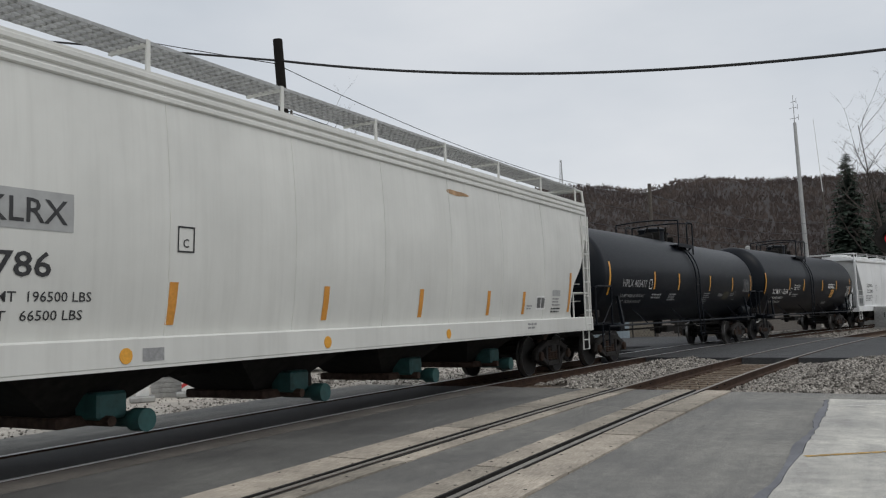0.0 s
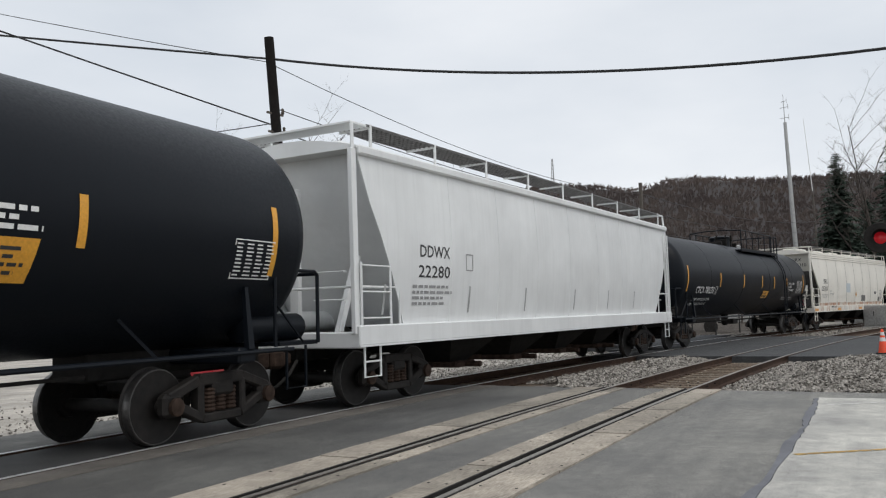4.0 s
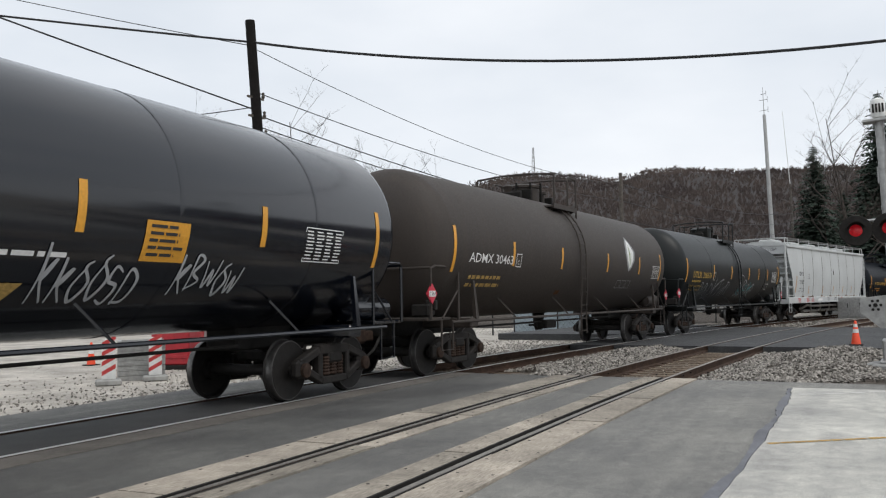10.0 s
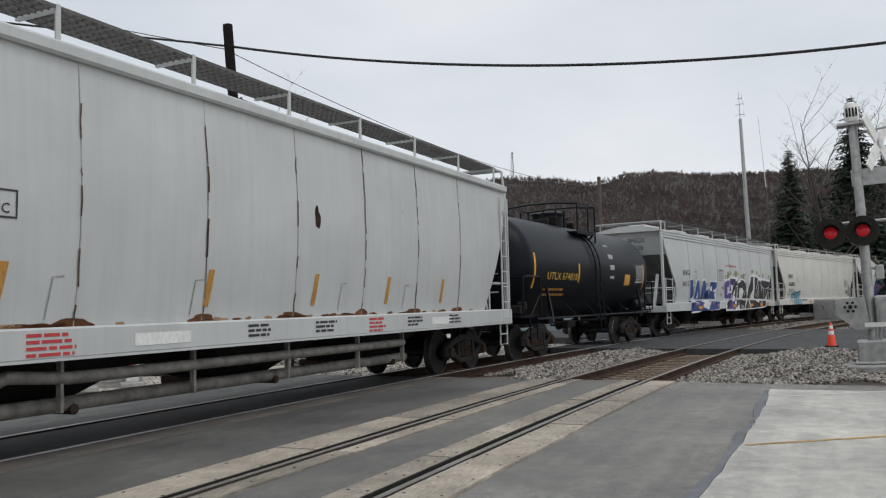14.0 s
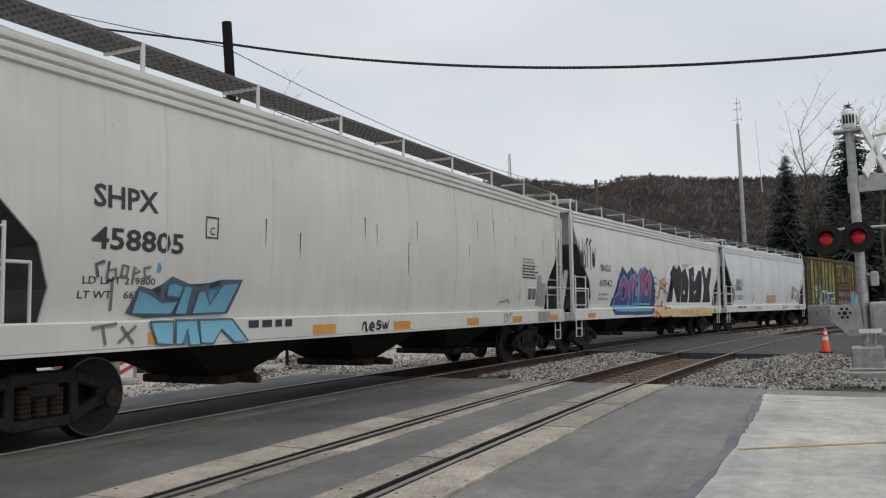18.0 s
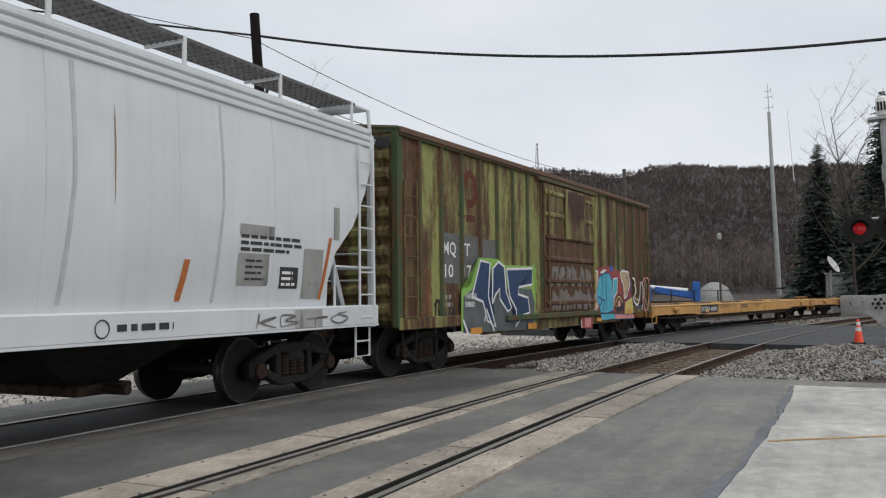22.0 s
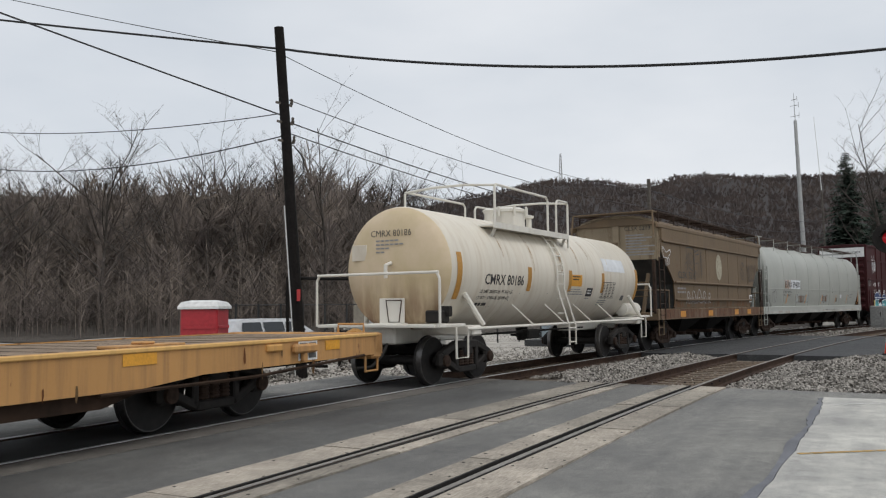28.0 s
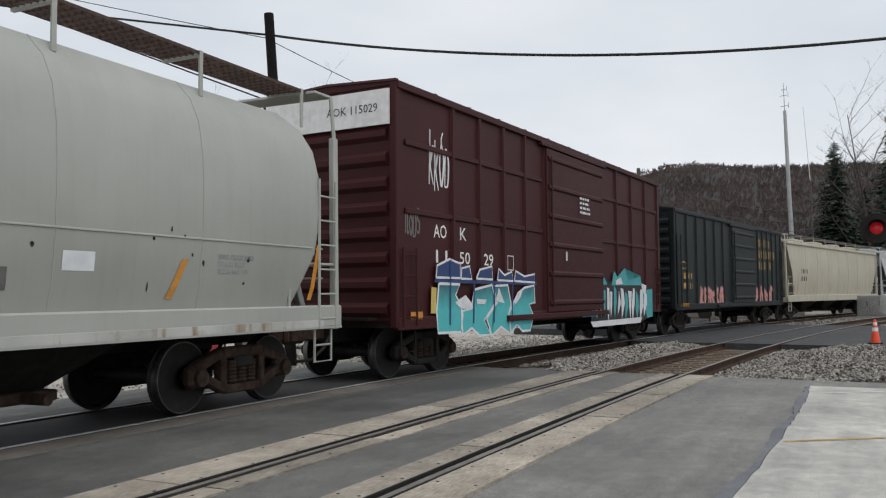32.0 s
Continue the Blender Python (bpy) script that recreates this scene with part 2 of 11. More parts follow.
def ground_mat(name, dark, light, scale, rough=0.9, stain=0.4, bump=0.5, dist=0.01, stretch=None, vary=0.0):
    """Paving or soil: grain, patches and stains."""
    m, n, l, b = nodes_of(name)
    grain = noise_node(n, l, scale, 6, stretch, 0.7)
    patch = noise_node(n, l, 0.6, 6, None, 0.65)
    blot = noise_node(n, l, 2.7, 4, (1.0, 1.0, 1.0), 0.6)
    r1 = ramp_node(n, l, grain.outputs["Fac"], 0.28, 0.75, (*dark, 1), (*light, 1))
    r2 = ramp_node(n, l, patch.outputs["Fac"], 0.32, 0.7, (1 - stain,) * 3 + (1,), (1.05, 1.05, 1.05, 1))
    r3 = ramp_node(n, l, blot.outputs["Fac"], 0.3, 0.6, (1 - stain * .5,) * 3 + (1,), (1, 1, 1, 1))
    x = mix_node(n, l, 1.0, r1.outputs["Color"], r2.outputs["Color"], 'MULTIPLY')
    y = mix_node(n, l, 1.0, x.outputs["Color"], r3.outputs["Color"], 'MULTIPLY')
    if vary:
        info = n.new("ShaderNodeObjectInfo")
        r5 = ramp_node(n, l, info.outputs["Random"], 0.0, 1.0, (1 - vary, 1 - vary, 1 - vary * 1.1, 1), (1.08, 1.06, 1.02, 1))
        y = mix_node(n, l, 1.0, y.outputs["Color"], r5.outputs["Color"], 'MULTIPLY')
    l.new(y.outputs["Color"], b.inputs["Base Color"])
    b.inputs["Roughness"].default_value = rough
    bump_to(n, l, b, grain.outputs["Fac"], bump, dist)
    return m


def paving(name, dark, light, rough=0.8):
    """Worn paving: speckled stone, dusty and oily patches, tracks of tyres, fine cracks."""
    m, n, l, b = nodes_of(name)
    speck = noise_node(n, l, 90, 5, None, 0.75)
    mottle = noise_node(n, l, 5.5, 8, None, 0.7)
    patch_n = noise_node(n, l, 0.55, 7, None, 0.65)
    track = noise_node(n, l, 1.0, 6, (0.12, 2.4, 1), 0.6)
    r0 = ramp_node(n, l, speck.outputs["Fac"], 0.36, 0.64, (*dark, 1), (*light, 1))
    r1 = ramp_node(n, l, mottle.outputs["Fac"], 0.30, 0.70, (0.72, 0.72, 0.73, 1), (1.1, 1.1, 1.08, 1))
    r2 = ramp_node(n, l, patch_n.outputs["Fac"], 0.34, 0.66, (0.58, 0.58, 0.59, 1), (1.14, 1.14, 1.12, 1))
    r3 = ramp_node(n, l, track.outputs["Fac"], 0.35, 0.65, (0.82, 0.82, 0.83, 1), (1.06, 1.06, 1.05, 1))
    x = r0
    for r in (r1, r2, r3):
        x = mix_node(n, l, 1.0, x.outputs["Color"], r.outputs["Color"], 'MULTIPLY')
    l.new(x.outputs["Color"], b.inputs["Base Color"])
    rr = ramp_node(n, l, patch_n.outputs["Fac"], 0.3, 0.7, (rough * .75,) * 3 + (1,), (min(1, rough * 1.15),) * 3 + (1,))
    l.new(rr.outputs["Color"], b.inputs["Roughness"])
    bump_to(n, l, b, speck.outputs["Fac"], 0.7, 0.006)
    return m


def stone_mat(name, a, b_, scale=9):
    """Loose stones: a tone of its own for each."""
    m, n, l, b = nodes_of(name)
    geo = n.new("ShaderNodeNewGeometry")
    r = ramp_node(n, l, geo.outputs["Random Per Island"], 0.0, 1.0, (*a, 1), (*b_, 1))
    g = noise_node(n, l, scale * 5, 4)
    r2 = ramp_node(n, l, g.outputs["Fac"], 0.3, 0.7, (0.7, 0.7, 0.7, 1), (1, 1, 1, 1))
    x = mix_node(n, l, 1.0, r.outputs["Color"], r2.outputs["Color"], 'MULTIPLY')
    l.new(x.outputs["Color"], b.inputs["Base Color"])
    b.inputs["Roughness"].default_value = 0.9
    return m


def twig_mat(name, a, b_, scale=0.035):
    """Bare twigs: a tone for each, in broad drifts over the slope."""
    m, n, l, b = nodes_of(name)
    geo = n.new("ShaderNodeNewGeometry")
    r = ramp_node(n, l, geo.outputs["Random Per Island"], 0.0, 1.0, (*a, 1), (*b_, 1))
    g = noise_node(n, l, scale, 5)
    r2 = ramp_node(n, l, g.outputs["Fac"], 0.35, 0.68, (0.66, 0.64, 0.66, 1), (1.12, 1.08, 1.0, 1))
    x = mix_node(n, l, 1.0, r.outputs["Color"], r2.outputs["Color"], 'MULTIPLY')
    l.new(x.outputs["Color"], b.inputs["Base Color"])
    b.inputs["Roughness"].default_value = 0.95
    b.inputs["Specular IOR Level"].default_value = 0.1
    return m


MAT = {
    "asphalt": paving("asphalt", (0.112, 0.109, 0.102), (0.355, 0.346, 0.323)),
    "asphalt_mid": paving("tarred_asphalt", (0.051, 0.050, 0.047), (0.190, 0.187, 0.178)),
    "asphalt_gauge": paving("worn_gauge_asphalt", (0.083, 0.081, 0.076), (0.278, 0.271, 0.254)),
    "asphalt_dusty": paving("dusty_asphalt", (0.13, 0.128, 0.120), (0.40, 0.392, 0.37), 0.9),
    "asphalt_new": paving("asphalt_new", (0.024, 0.025, 0.027), (0.082, 0.083, 0.086), 0.85),
    "asphalt_oily": ground_mat("oily_asphalt", (0.035, 0.034, 0.033), (0.085, 0.083, 0.080), 50, 0.75, 0.5, 0.5, 0.004),
    "concrete": paving("concrete", (0.33, 0.322, 0.296), (0.82, 0.80, 0.745), 0.85),
    "panel": ground_mat("crossing_panel", (0.23, 0.200, 0.165), (0.70, 0.63, 0.545), 34, 0.85, 0.5, 0.6, 0.006, (0.25, 2, 1), 0.3),
    "soil": ground_mat("gravel_soil", (0.40, 0.365, 0.315), (0.74, 0.695, 0.625), 34, 0.95, 0.45, 0.8, 0.02),
    "bed": ground_mat("ballast_bed", (0.13, 0.108, 0.09), (0.33, 0.29, 0.25), 40, 0.95, 0.4, 0.8, 0.02),
    "stone": stone_mat("ballast_stone", (0.050, 0.043, 0.036), (0.50, 0.465, 0.415)),
    "stone_brown": stone_mat("dusty_ballast_stone", (0.060, 0.048, 0.038), (0.44, 0.385, 0.32)),
    "rail_rust": plain("rail_rust", (0.075, 0.045, 0.031), 0.8, 0.3, 0.4, 20),
    "rail_top": plain("rail_top", (0.74, 0.74, 0.73), 0.5, 0.8, 0.15, 30, 0.05),
    "rail_top_dull": plain("rail_top_dull", (0.34, 0.315, 0.285), 0.5, 0.7, 0.3, 30, 0.05),
    "rubber": plain("rubber", (0.026, 0.024, 0.022), 0.85),
    "tie": plain("tie_wood", (0.19, 0.145, 0.108), 0.95, 0, 0.45, 14, 0.5),
    "truck": plain("truck_steel", (0.020, 0.016, 0.0135), 0.75, 0.2, 0.5, 9, 0.3),
    "truck_rust": plain("truck_rust", (0.062, 0.040, 0.030), 0.85, 0.1, 0.5, 9, 0.3),
    "wheel": plain("wheel_steel", (0.016, 0.0135, 0.012), 0.7, 0.25, 0.4, 10, 0.2),
    "tread": plain("wheel_tread", (0.16, 0.155, 0.15), 0.4, 0.9, 0.2, 20, 0.05),
    "under": plain("underframe_steel", (0.018, 0.0165, 0.015), 0.8, 0.1, 0.4, 8, 0.2),
    "yellow": plain("reflector_yellow", (0.72, 0.34, 0.035), 0.4, 0, 0.12, 30, 0.05),
    "ochre": plain("reflector_ochre", (0.48, 0.24, 0.045), 0.5, 0, 0.2, 20, 0.05),
    "orange": plain("reflector_orange", (0.62, 0.27, 0.04), 0.45, 0, 0.15, 30, 0.05),
    "decal_white": plain("stencil_white", (0.78, 0.78, 0.76), 0.5, 0, 0.12, 20, 0.0),
    "decal_grey": plain("stencil_grey", (0.30, 0.30, 0.30), 0.6, 0, 0.2, 20, 0.0),
    "decal_black": plain("stencil_black", (0.03, 0.03, 0.032), 0.5, 0, 0.2, 20, 0.0),
    "decal_gold": plain("stencil_gold", (0.62, 0.38, 0.06), 0.5, 0, 0.15, 20, 0.0),
    "decal_red": plain("stencil_red", (0.52, 0.05, 0.05), 0.5, 0, 0.15, 20, 0.0),
    "grate": plain("running_board_steel", (0.14, 0.135, 0.13), 0.6, 0.4, 0.3, 20, 0.1),
    "galv": plain("galvanised_steel", (0.42, 0.42, 0.41), 0.45, 0.6, 0.2, 9, 0.1),
    "pole": plain("pole_wood", (0.013, 0.011, 0.010), 0.9, 0, 0.4, 16, 0.5),
    "pole_grey": plain("old_pole_wood", (0.13, 0.115, 0.10), 0.9, 0, 0.4, 16, 0.5),
    "cable": plain("cable_black", (0.012, 0.012, 0.013), 0.6),
    "bark": plain("bark_grey", (0.088, 0.076, 0.067), 0.95, 0, 0.45, 5, 0.4),
    "bark_dark": plain("bark_dark", (0.034, 0.029, 0.026), 0.95, 0, 0.45, 5, 0.4),
    "bark_pale": plain("bark_pale", (0.34, 0.31, 0.27), 0.9, 0, 0.35, 5, 0.3),
    "twig": twig_mat("twig_brown", (0.145, 0.125, 0.112), (0.235, 0.202, 0.180), 0.3),
    "twig_far": twig_mat("far_twig", (0.072, 0.060, 0.058), (0.150, 0.124, 0.113)),
    "needle": plain("spruce_needles", (0.060, 0.084, 0.064), 0.9, 0, 0.5, 2, 0.0),
    "red_lit": plain("red_lens_lit", (0.5, 0.01, 0.015), 0.25, 0, 0.2, 40, 0.1, ((1.0, 0.03, 0.05), 0.07)),
    "cone": plain("cone_orange", (0.85, 0.08, 0.025), 0.5, 0, 0.1, 10, 0.05),
    "white": plain("white_paint", (0.74, 0.74, 0.72), 0.5, 0, 0.12, 8, 0.08),
    "red": plain("red_plastic", (0.42, 0.025, 0.035), 0.45, 0, 0.15, 8, 0.08),
    "tan": plain("tan_siding", (0.26, 0.235, 0.195), 0.8, 0, 0.15, 8, 0.1),
    "bin_blue": plain("bin_blue_grey", (0.30, 0.36, 0.40), 0.6, 0, 0.2, 5, 0.1),
    "block": plain("precast_concrete", (0.36, 0.36, 0.345), 0.85, 0, 0.25, 6, 0.3),
    "glass": plain("dark_glass", (0.02, 0.025, 0.03), 0.08, 0, 0.1, 5, 0.0),
    "blue": plain("machine_blue", (0.02, 0.12, 0.42), 0.4, 0, 0.2, 8, 0.1),
    "brick": plain("brick_red", (0.30, 0.12, 0.08), 0.85, 0, 0.3, 8, 0.2),
    "line_yellow": plain("line_yellow", (0.55, 0.36, 0.12), 0.8, 0, 0.4, 30, 0.1),
    "line_white": plain("line_white", (0.70, 0.69, 0.66), 0.8, 0, 0.3, 30, 0.1),
    "seal": ground_mat("crack_seal", (0.13, 0.135, 0.15), (0.24, 0.245, 0.27), 30, 0.8, 0.4, 0.3, 0.004),
}


# ---- ground, roads and tracks ----
def sheet(name, x0, x1, y0, y1, z, mat, label, category, n=1):
    vs = [(x0 + (x1 - x0) * i / n, y0 + (y1 - y0) * j / n, z) for i in range(n + 1) for j in range(n + 1)]
    fs = [(i * (n + 1) + j, (i + 1) * (n + 1) + j, (i + 1) * (n + 1) + j + 1, i * (n + 1) + j + 1) for i in range(n) for j in range(n)]
    return structure(name, Mesh().add(vs, fs), MAT[mat], label, category)


sheet("ground", -1500, 1500, -1500, 1500, -0.30, "soil", "pale gravel and bare soil of the yard", "ground", 4)

R_NEAR, R_NEAR2, R_FAR, R_FAR2 = 3.20, 4.767, 7.724, 9.229
U0, U1 = -34.0, 15.9          # near crossing, along the line
V0, V1 = 26.2, 42.0           # second crossing

for nm, lat0, lat1, top, mt, lb in (
        ("road_near", -9.0, 2.66, -.02, "asphalt", "worn grey asphalt of the level crossing"),
        ("road_gauge", 3.64, 4.42, -.012, "asphalt_gauge", "worn asphalt between the near rails"),
        ("road_middle", 5.40, 7.18, -.012, "asphalt_mid", "darker tarred asphalt between the two tracks"),
        ("track_infill", 7.86, 9.10, -.014, "asphalt_oily", "oil-darkened asphalt between the far rails"),
        ("track_edge_far", 9.36, 10.75, -.012, "asphalt_dusty", "dusty pale asphalt behind the far track")):
    road = Mesh()
    strip(road, lat0, lat1, U0, U1, -0.28, top, 1.5)
    structure(nm, road, MAT[mt], lb, "road")
road = Mesh()
for lat0, lat1 in ((-16.0, 3.10), (3.30, 4.69), (4.85, 7.64), (7.80, 9.14)):
    strip(road, lat0, lat1, V0, V1, -0.28, -0.008, 1.5)
strip(road, 9.31, 10.2, V0 + 4.0, V1, -0.28, -0.008, 1.5)
strip(road, 10.2, 16.0, V0 + 7.5, V1 + 3.0, -0.28, -0.012, 1.5)
structure("road_far", road, MAT["asphalt_new"], "newer dark asphalt of the second crossing", "road")
apron = Mesh()
edge = [(-9, 1.05), (2, 0.95), (5.2, 0.90), (7.0, 0.82), (9.1, 0.75), (10.3, 0.72), (11.6, 0.70), (12.9, 0.68), (13.9, 0.70), (14.85, 0.74)]
rings = []
for i in range(len(edge) - 1):
    for k in range(6):
        q = k / 6
        x = edge[i][0] + (edge[i + 1][0] - edge[i][0]) * q
        y = edge[i][1] + (edge[i + 1][1] - edge[i][1]) * q + random.uniform(-.018, .018)
        rings.append([(x, y, -0.2), (x, -14, -0.2), (x, -14, 0.012), (x, y, 0.012)])
apron.loft(rings)
structure("apron", apron, MAT["concrete"], "pale worn concrete apron beside the asphalt", "pavement")
seal = Mesh()
seal.loft([[(x, y + .01, -0.1), (x, y + .10 + .035 * math.sin(2.1 * x), -0.1), (x, y + .10 + .035 * math.sin(2.1 * x), -0.004), (x, y + .01, 0.006)] for x, y in [(g[0][0], g[0][1]) for g in rings]])
structure("joint_seal", seal, MAT["seal"], "grey sealed joint along the concrete edge", "pavement")
for nm, a, b, w, mt, lb in (("line_yellow", (9.1, .70), (13.9, -6.2), .08, "line_yellow", "faded yellow parking line on concrete"), ("line_white", (13.62, .56), (18.3, -6.2), .09, "line_white", "worn white parking line on concrete")):
    d = (Vector(b) - Vector(a)).normalized()
    nn = Vector((-d.y, d.x)) * w / 2
    ln = Mesh()
    for i in range(60):
        p, q = Vector(a).lerp(Vector(b), i / 60), Vector(a).lerp(Vector(b), (i + random.uniform(.75, 1.0)) / 60)
        ln.add([(*(p - nn), .0165), (*(q - nn * random.uniform(.7, 1)), .0165), (*(q + nn * random.uniform(.6, 1)), .0165), (*(p + nn), .0165)], [(0, 1, 2, 3)])
    structure(nm, ln, MAT[mt], lb, "road marking")

# rows of crossing panels beside the rails, with bolts
bolt_mesh = Mesh().lathe([(-.02, .016), (.002, .016), (.003, .010)], 'z', 8).data("bolt", MAT["rubber"])
for nm, lat0, lat1, top in (("panel_row_near", 2.66, 3.13, .004), ("panel_row_inner", 3.318, 3.64, .004), ("panel_row_inner_far", 4.42, 4.65, .003), ("panel_row_far", 4.845, 5.40, .006)):
    row = tagged(new(nm), "pale timber panels between asphalt and rail", "crossing panel", "crossing panel rows", "structure")
    u = U0
    while u < U1 - .3:
        v = min(u + 2.45, U1)
        pm = Mesh()
        dz = random.uniform(-.006, .006)
        strip(pm, lat0 + random.uniform(0, .012), lat1 - random.uniform(0, .012), u + .012, v - .012, -.2, top + dz, 1.2)
        part("panel", pm, MAT["panel"], row)
        if u > -4:
            for q in (.25, .9, 1.55, 2.2):
                for lt in ((lat0 + .07, lat1 - .07) if lat1 - lat0 > .3 else ((lat0 + lat1) / 2,)):
                    x, y, a = along(u + q, lt)
                    part("bolt", bolt_mesh, None, row, m=pose(x, y, top + dz, 0, 0, 0))
        u += 2.45
MAT["tie_strip"] = ground_mat("sooty_timber", (0.085, 0.076, 0.066), (0.26, 0.235, 0.205), 34, 0.85, 0.5, 0.6, 0.006, (0.25, 2, 1))
strip_side = Mesh()
strip(strip_side, 7.18, 7.66, U0, U1, -.2, -.004, 1.2)
structure("panel_strip", strip_side, MAT["tie_strip"], "sooty timber strip beside the far track", "crossing panel")
fill = Mesh()
for r in (R_NEAR, R_NEAR2, R_FAR, R_FAR2):
    strip(fill, r - .2, r + .2, U0, U1, -.29, -.12, 2)
for g0, g1 in ((3.13, 3.15), (3.296, 3.320), (4.648, 4.69), (4.84, 4.872)):
    strip(fill, g0, g1, U0, U1, -.29, .008 if g1 != 4.69 else .006, 2)
structure("flangeway", fill, MAT["rubber"], "black rubber flangeway filler beside the rails", "crossing panel")


# ---- rails ----
def rail(name, lat, shiny, label):
    ob = tagged(new(name), label, "rail", "rails", "structure")
    body, head = Mesh(), Mesh()
    prof = [(-.07, -.172), (.07, -.172), (.07, -.155), (.012, -.135), (.012, -.045), (.036, -.035), (.036, -.003), (-.036, -.003), (-.036, -.035), (-.012, -.045), (-.012, -.135), (-.07, -.155)]
    us = [U0 + i * 2.0 for i in range(int((150 - U0) / 2))]
    rings = []
    for u in us:
        g = []
        for a, z in prof:
            x, y, _ = along(u, lat + a)
            g.append((x, y, z))
        rings.append(g)
    body.loft(rings)
    strip(head, lat - .031, lat + .031, us[0], us[-1], -.003, .003, 2)
    part("rail_body", body, MAT["rail_rust"], ob)
    part("rail_head", head, MAT["rail_top" if shiny else "rail_top_dull"], ob, "rail head polished by wheels")


rail("rail_near_a", R_NEAR, False, "rusty steel rail of the near track")
rail("rail_near_b", R_NEAR2, False, "rusty steel rail with dull worn head")
rail("rail_far_a", R_FAR, True, "steel rail under the train, bright head")
rail("rail_far_b", R_FAR2, True, "steel rail under the train, bright head")

bed = Mesh()
for v0, v1, far in ((U1 - .1, V0 + .1, 10.2), (V1 - .1, 150.0, 13.0)):
    strip(bed, -5.5, far, v0, v1, -.30, -.20, 3)
strip(bed, 9.3, 10.2, V0, V0 + 4.0, -.30, -.20, 2)
structure("track_bed", bed, MAT["bed"], "brown dusty track bed under the ballast", "ground")
tie_mesh = Mesh().box(-.115, .115, -1.3, 1.3, -.18, 0, .012).data("tie", MAT["tie"])
plate_mesh = Mesh().box(-.09, .09, -.17, .17, 0, .018, .004).data("tie_plate", MAT["rail_rust"])
for nm, lat, lb in (("ties_near", Y_NEAR - .03, "weathered timber ties of the near track"), ("ties_far", Y_FAR, "weathered timber ties of the far track")):
    ob = tagged(new(nm), lb, "railway tie", "", "structure")
    for v0, v1 in ((U1 + .15, V0 - .1), (V1 + .2, 90)):
        u = v0
        while u < v1:
            x, y, a = along(u, lat + random.uniform(-.03, .03))
            part("tie", tie_mesh, None, ob, m=pose(x, y, -.172 + random.uniform(-.008, .004), 0, 0, math.degrees(a) + random.uniform(-1.5, 1.5)))
            if u < 45:
                for s in (-.752, .752):
                    x, y, a = along(u, lat + s)
                    part("tie_plate", plate_mesh, None, ob, m=pose(x, y, -.176, 0, 0, math.degrees(a)))
            u += .53


def stones(name, n, place, size, label, mat="stone"):
    """Loose broken stones."""
    rng = np.random.RandomState(hash(len(name)) % 1000)
    base = np.array([(1, 0, 0), (-1, 0, 0), (0, 1, 0), (0, -1, 0), (0, 0, 1), (0, 0, -1)], float)
    tri = np.array([(0, 2, 4), (2, 1, 4), (1, 3, 4), (3, 0, 4), (2, 0, 5), (1, 2, 5), (3, 1, 5), (0, 3, 5)])
    vs, fs = [], []
    for i in range(n):
        x, y, z = place(rng)
        s = size * rng.uniform(.5, 1.3) * np.array([rng.uniform(.7, 1.2), rng.uniform(.6, 1.1), rng.uniform(.5, .9)])
        a, b = rng.uniform(0, 6.28), rng.uniform(-.6, .6)
        r = np.array([[math.cos(a), -math.sin(a), 0], [math.sin(a), math.cos(a), 0], [0, 0, 1]]) @ np.array([[1, 0, 0], [0, math.cos(b), -math.sin(b)], [0, math.sin(b), math.cos(b)]])
        p = (base * s * rng.uniform(.75, 1.2, (6, 1))) @ r.T + (x, y, z)
        vs.append(p)
        fs.append(tri + 6 * i)
    me = bpy.data.meshes.new(name)
    me.from_pydata(np.concatenate(vs).tolist(), [], np.concatenate(fs).tolist())
    me.materials.append(MAT[mat])
    return tagged(new(name, me), label, "ballast", "", "stuff")


def heap(u, lat):
    return .05 * math.sin(u * 1.7 + lat) + .04 * math.sin(lat * 2.9 - u)


def near_side(rng):
    u, lat = rng.uniform(U1 + .05, V0 - .3), rng.uniform(-4.5, 3.02)
    h = -.17 + .15 * min(1, max(0, (2.4 - lat) / .9)) + heap(u, lat) * (lat < 2)
    x, y, _ = along(u, lat)
    return x, y, h + rng.uniform(-.02, .03)


def between(rng):
    u, lat = rng.uniform(U1 - .1, V0 + .1), rng.uniform(4.95, 7.6)
    w = max(0, 1 - abs(lat - 6.15) / 1.15)
    if u < U1 + 2.2 and lat > 6.6 - (U1 + 2.2 - u) * .35:
        lat -= .9
    x, y, _ = along(u, lat)
    return x, y, -.19 + .19 * w + heap(u, lat) * w + rng.uniform(-.02, .03)


def in_track(rng):
    u, lat = rng.uniform(U1, V0), rng.choice([rng.uniform(3.28, 4.7), rng.uniform(7.8, 9.15), rng.uniform(9.3, 10.3)])
    x, y, _ = along(u, lat)
    return x, y, -.212 + rng.uniform(-.02, .015)


def beyond(rng):
    u, lat = rng.uniform(V1, V1 + 26), rng.choice([rng.uniform(-3, 3.0), rng.uniform(5.0, 7.5), rng.uniform(9.4, 11.5)])
    x, y, _ = along(u, lat)
    return x, y, -.13 + rng.uniform(-.03, .04)


stones("ballast_near", 26000, near_side, .040, "heap of pale grey broken ballast stones")
stones("ballast_between", 15000, between, .042, "ridge of grey ballast between the tracks")
stones("ballast_in_track", 9000, in_track, .032, "dusty ballast between the ties", "stone_brown")
stones("ballast_beyond_road", 7000, beyond, .06, "pale ballast beyond the second crossing")


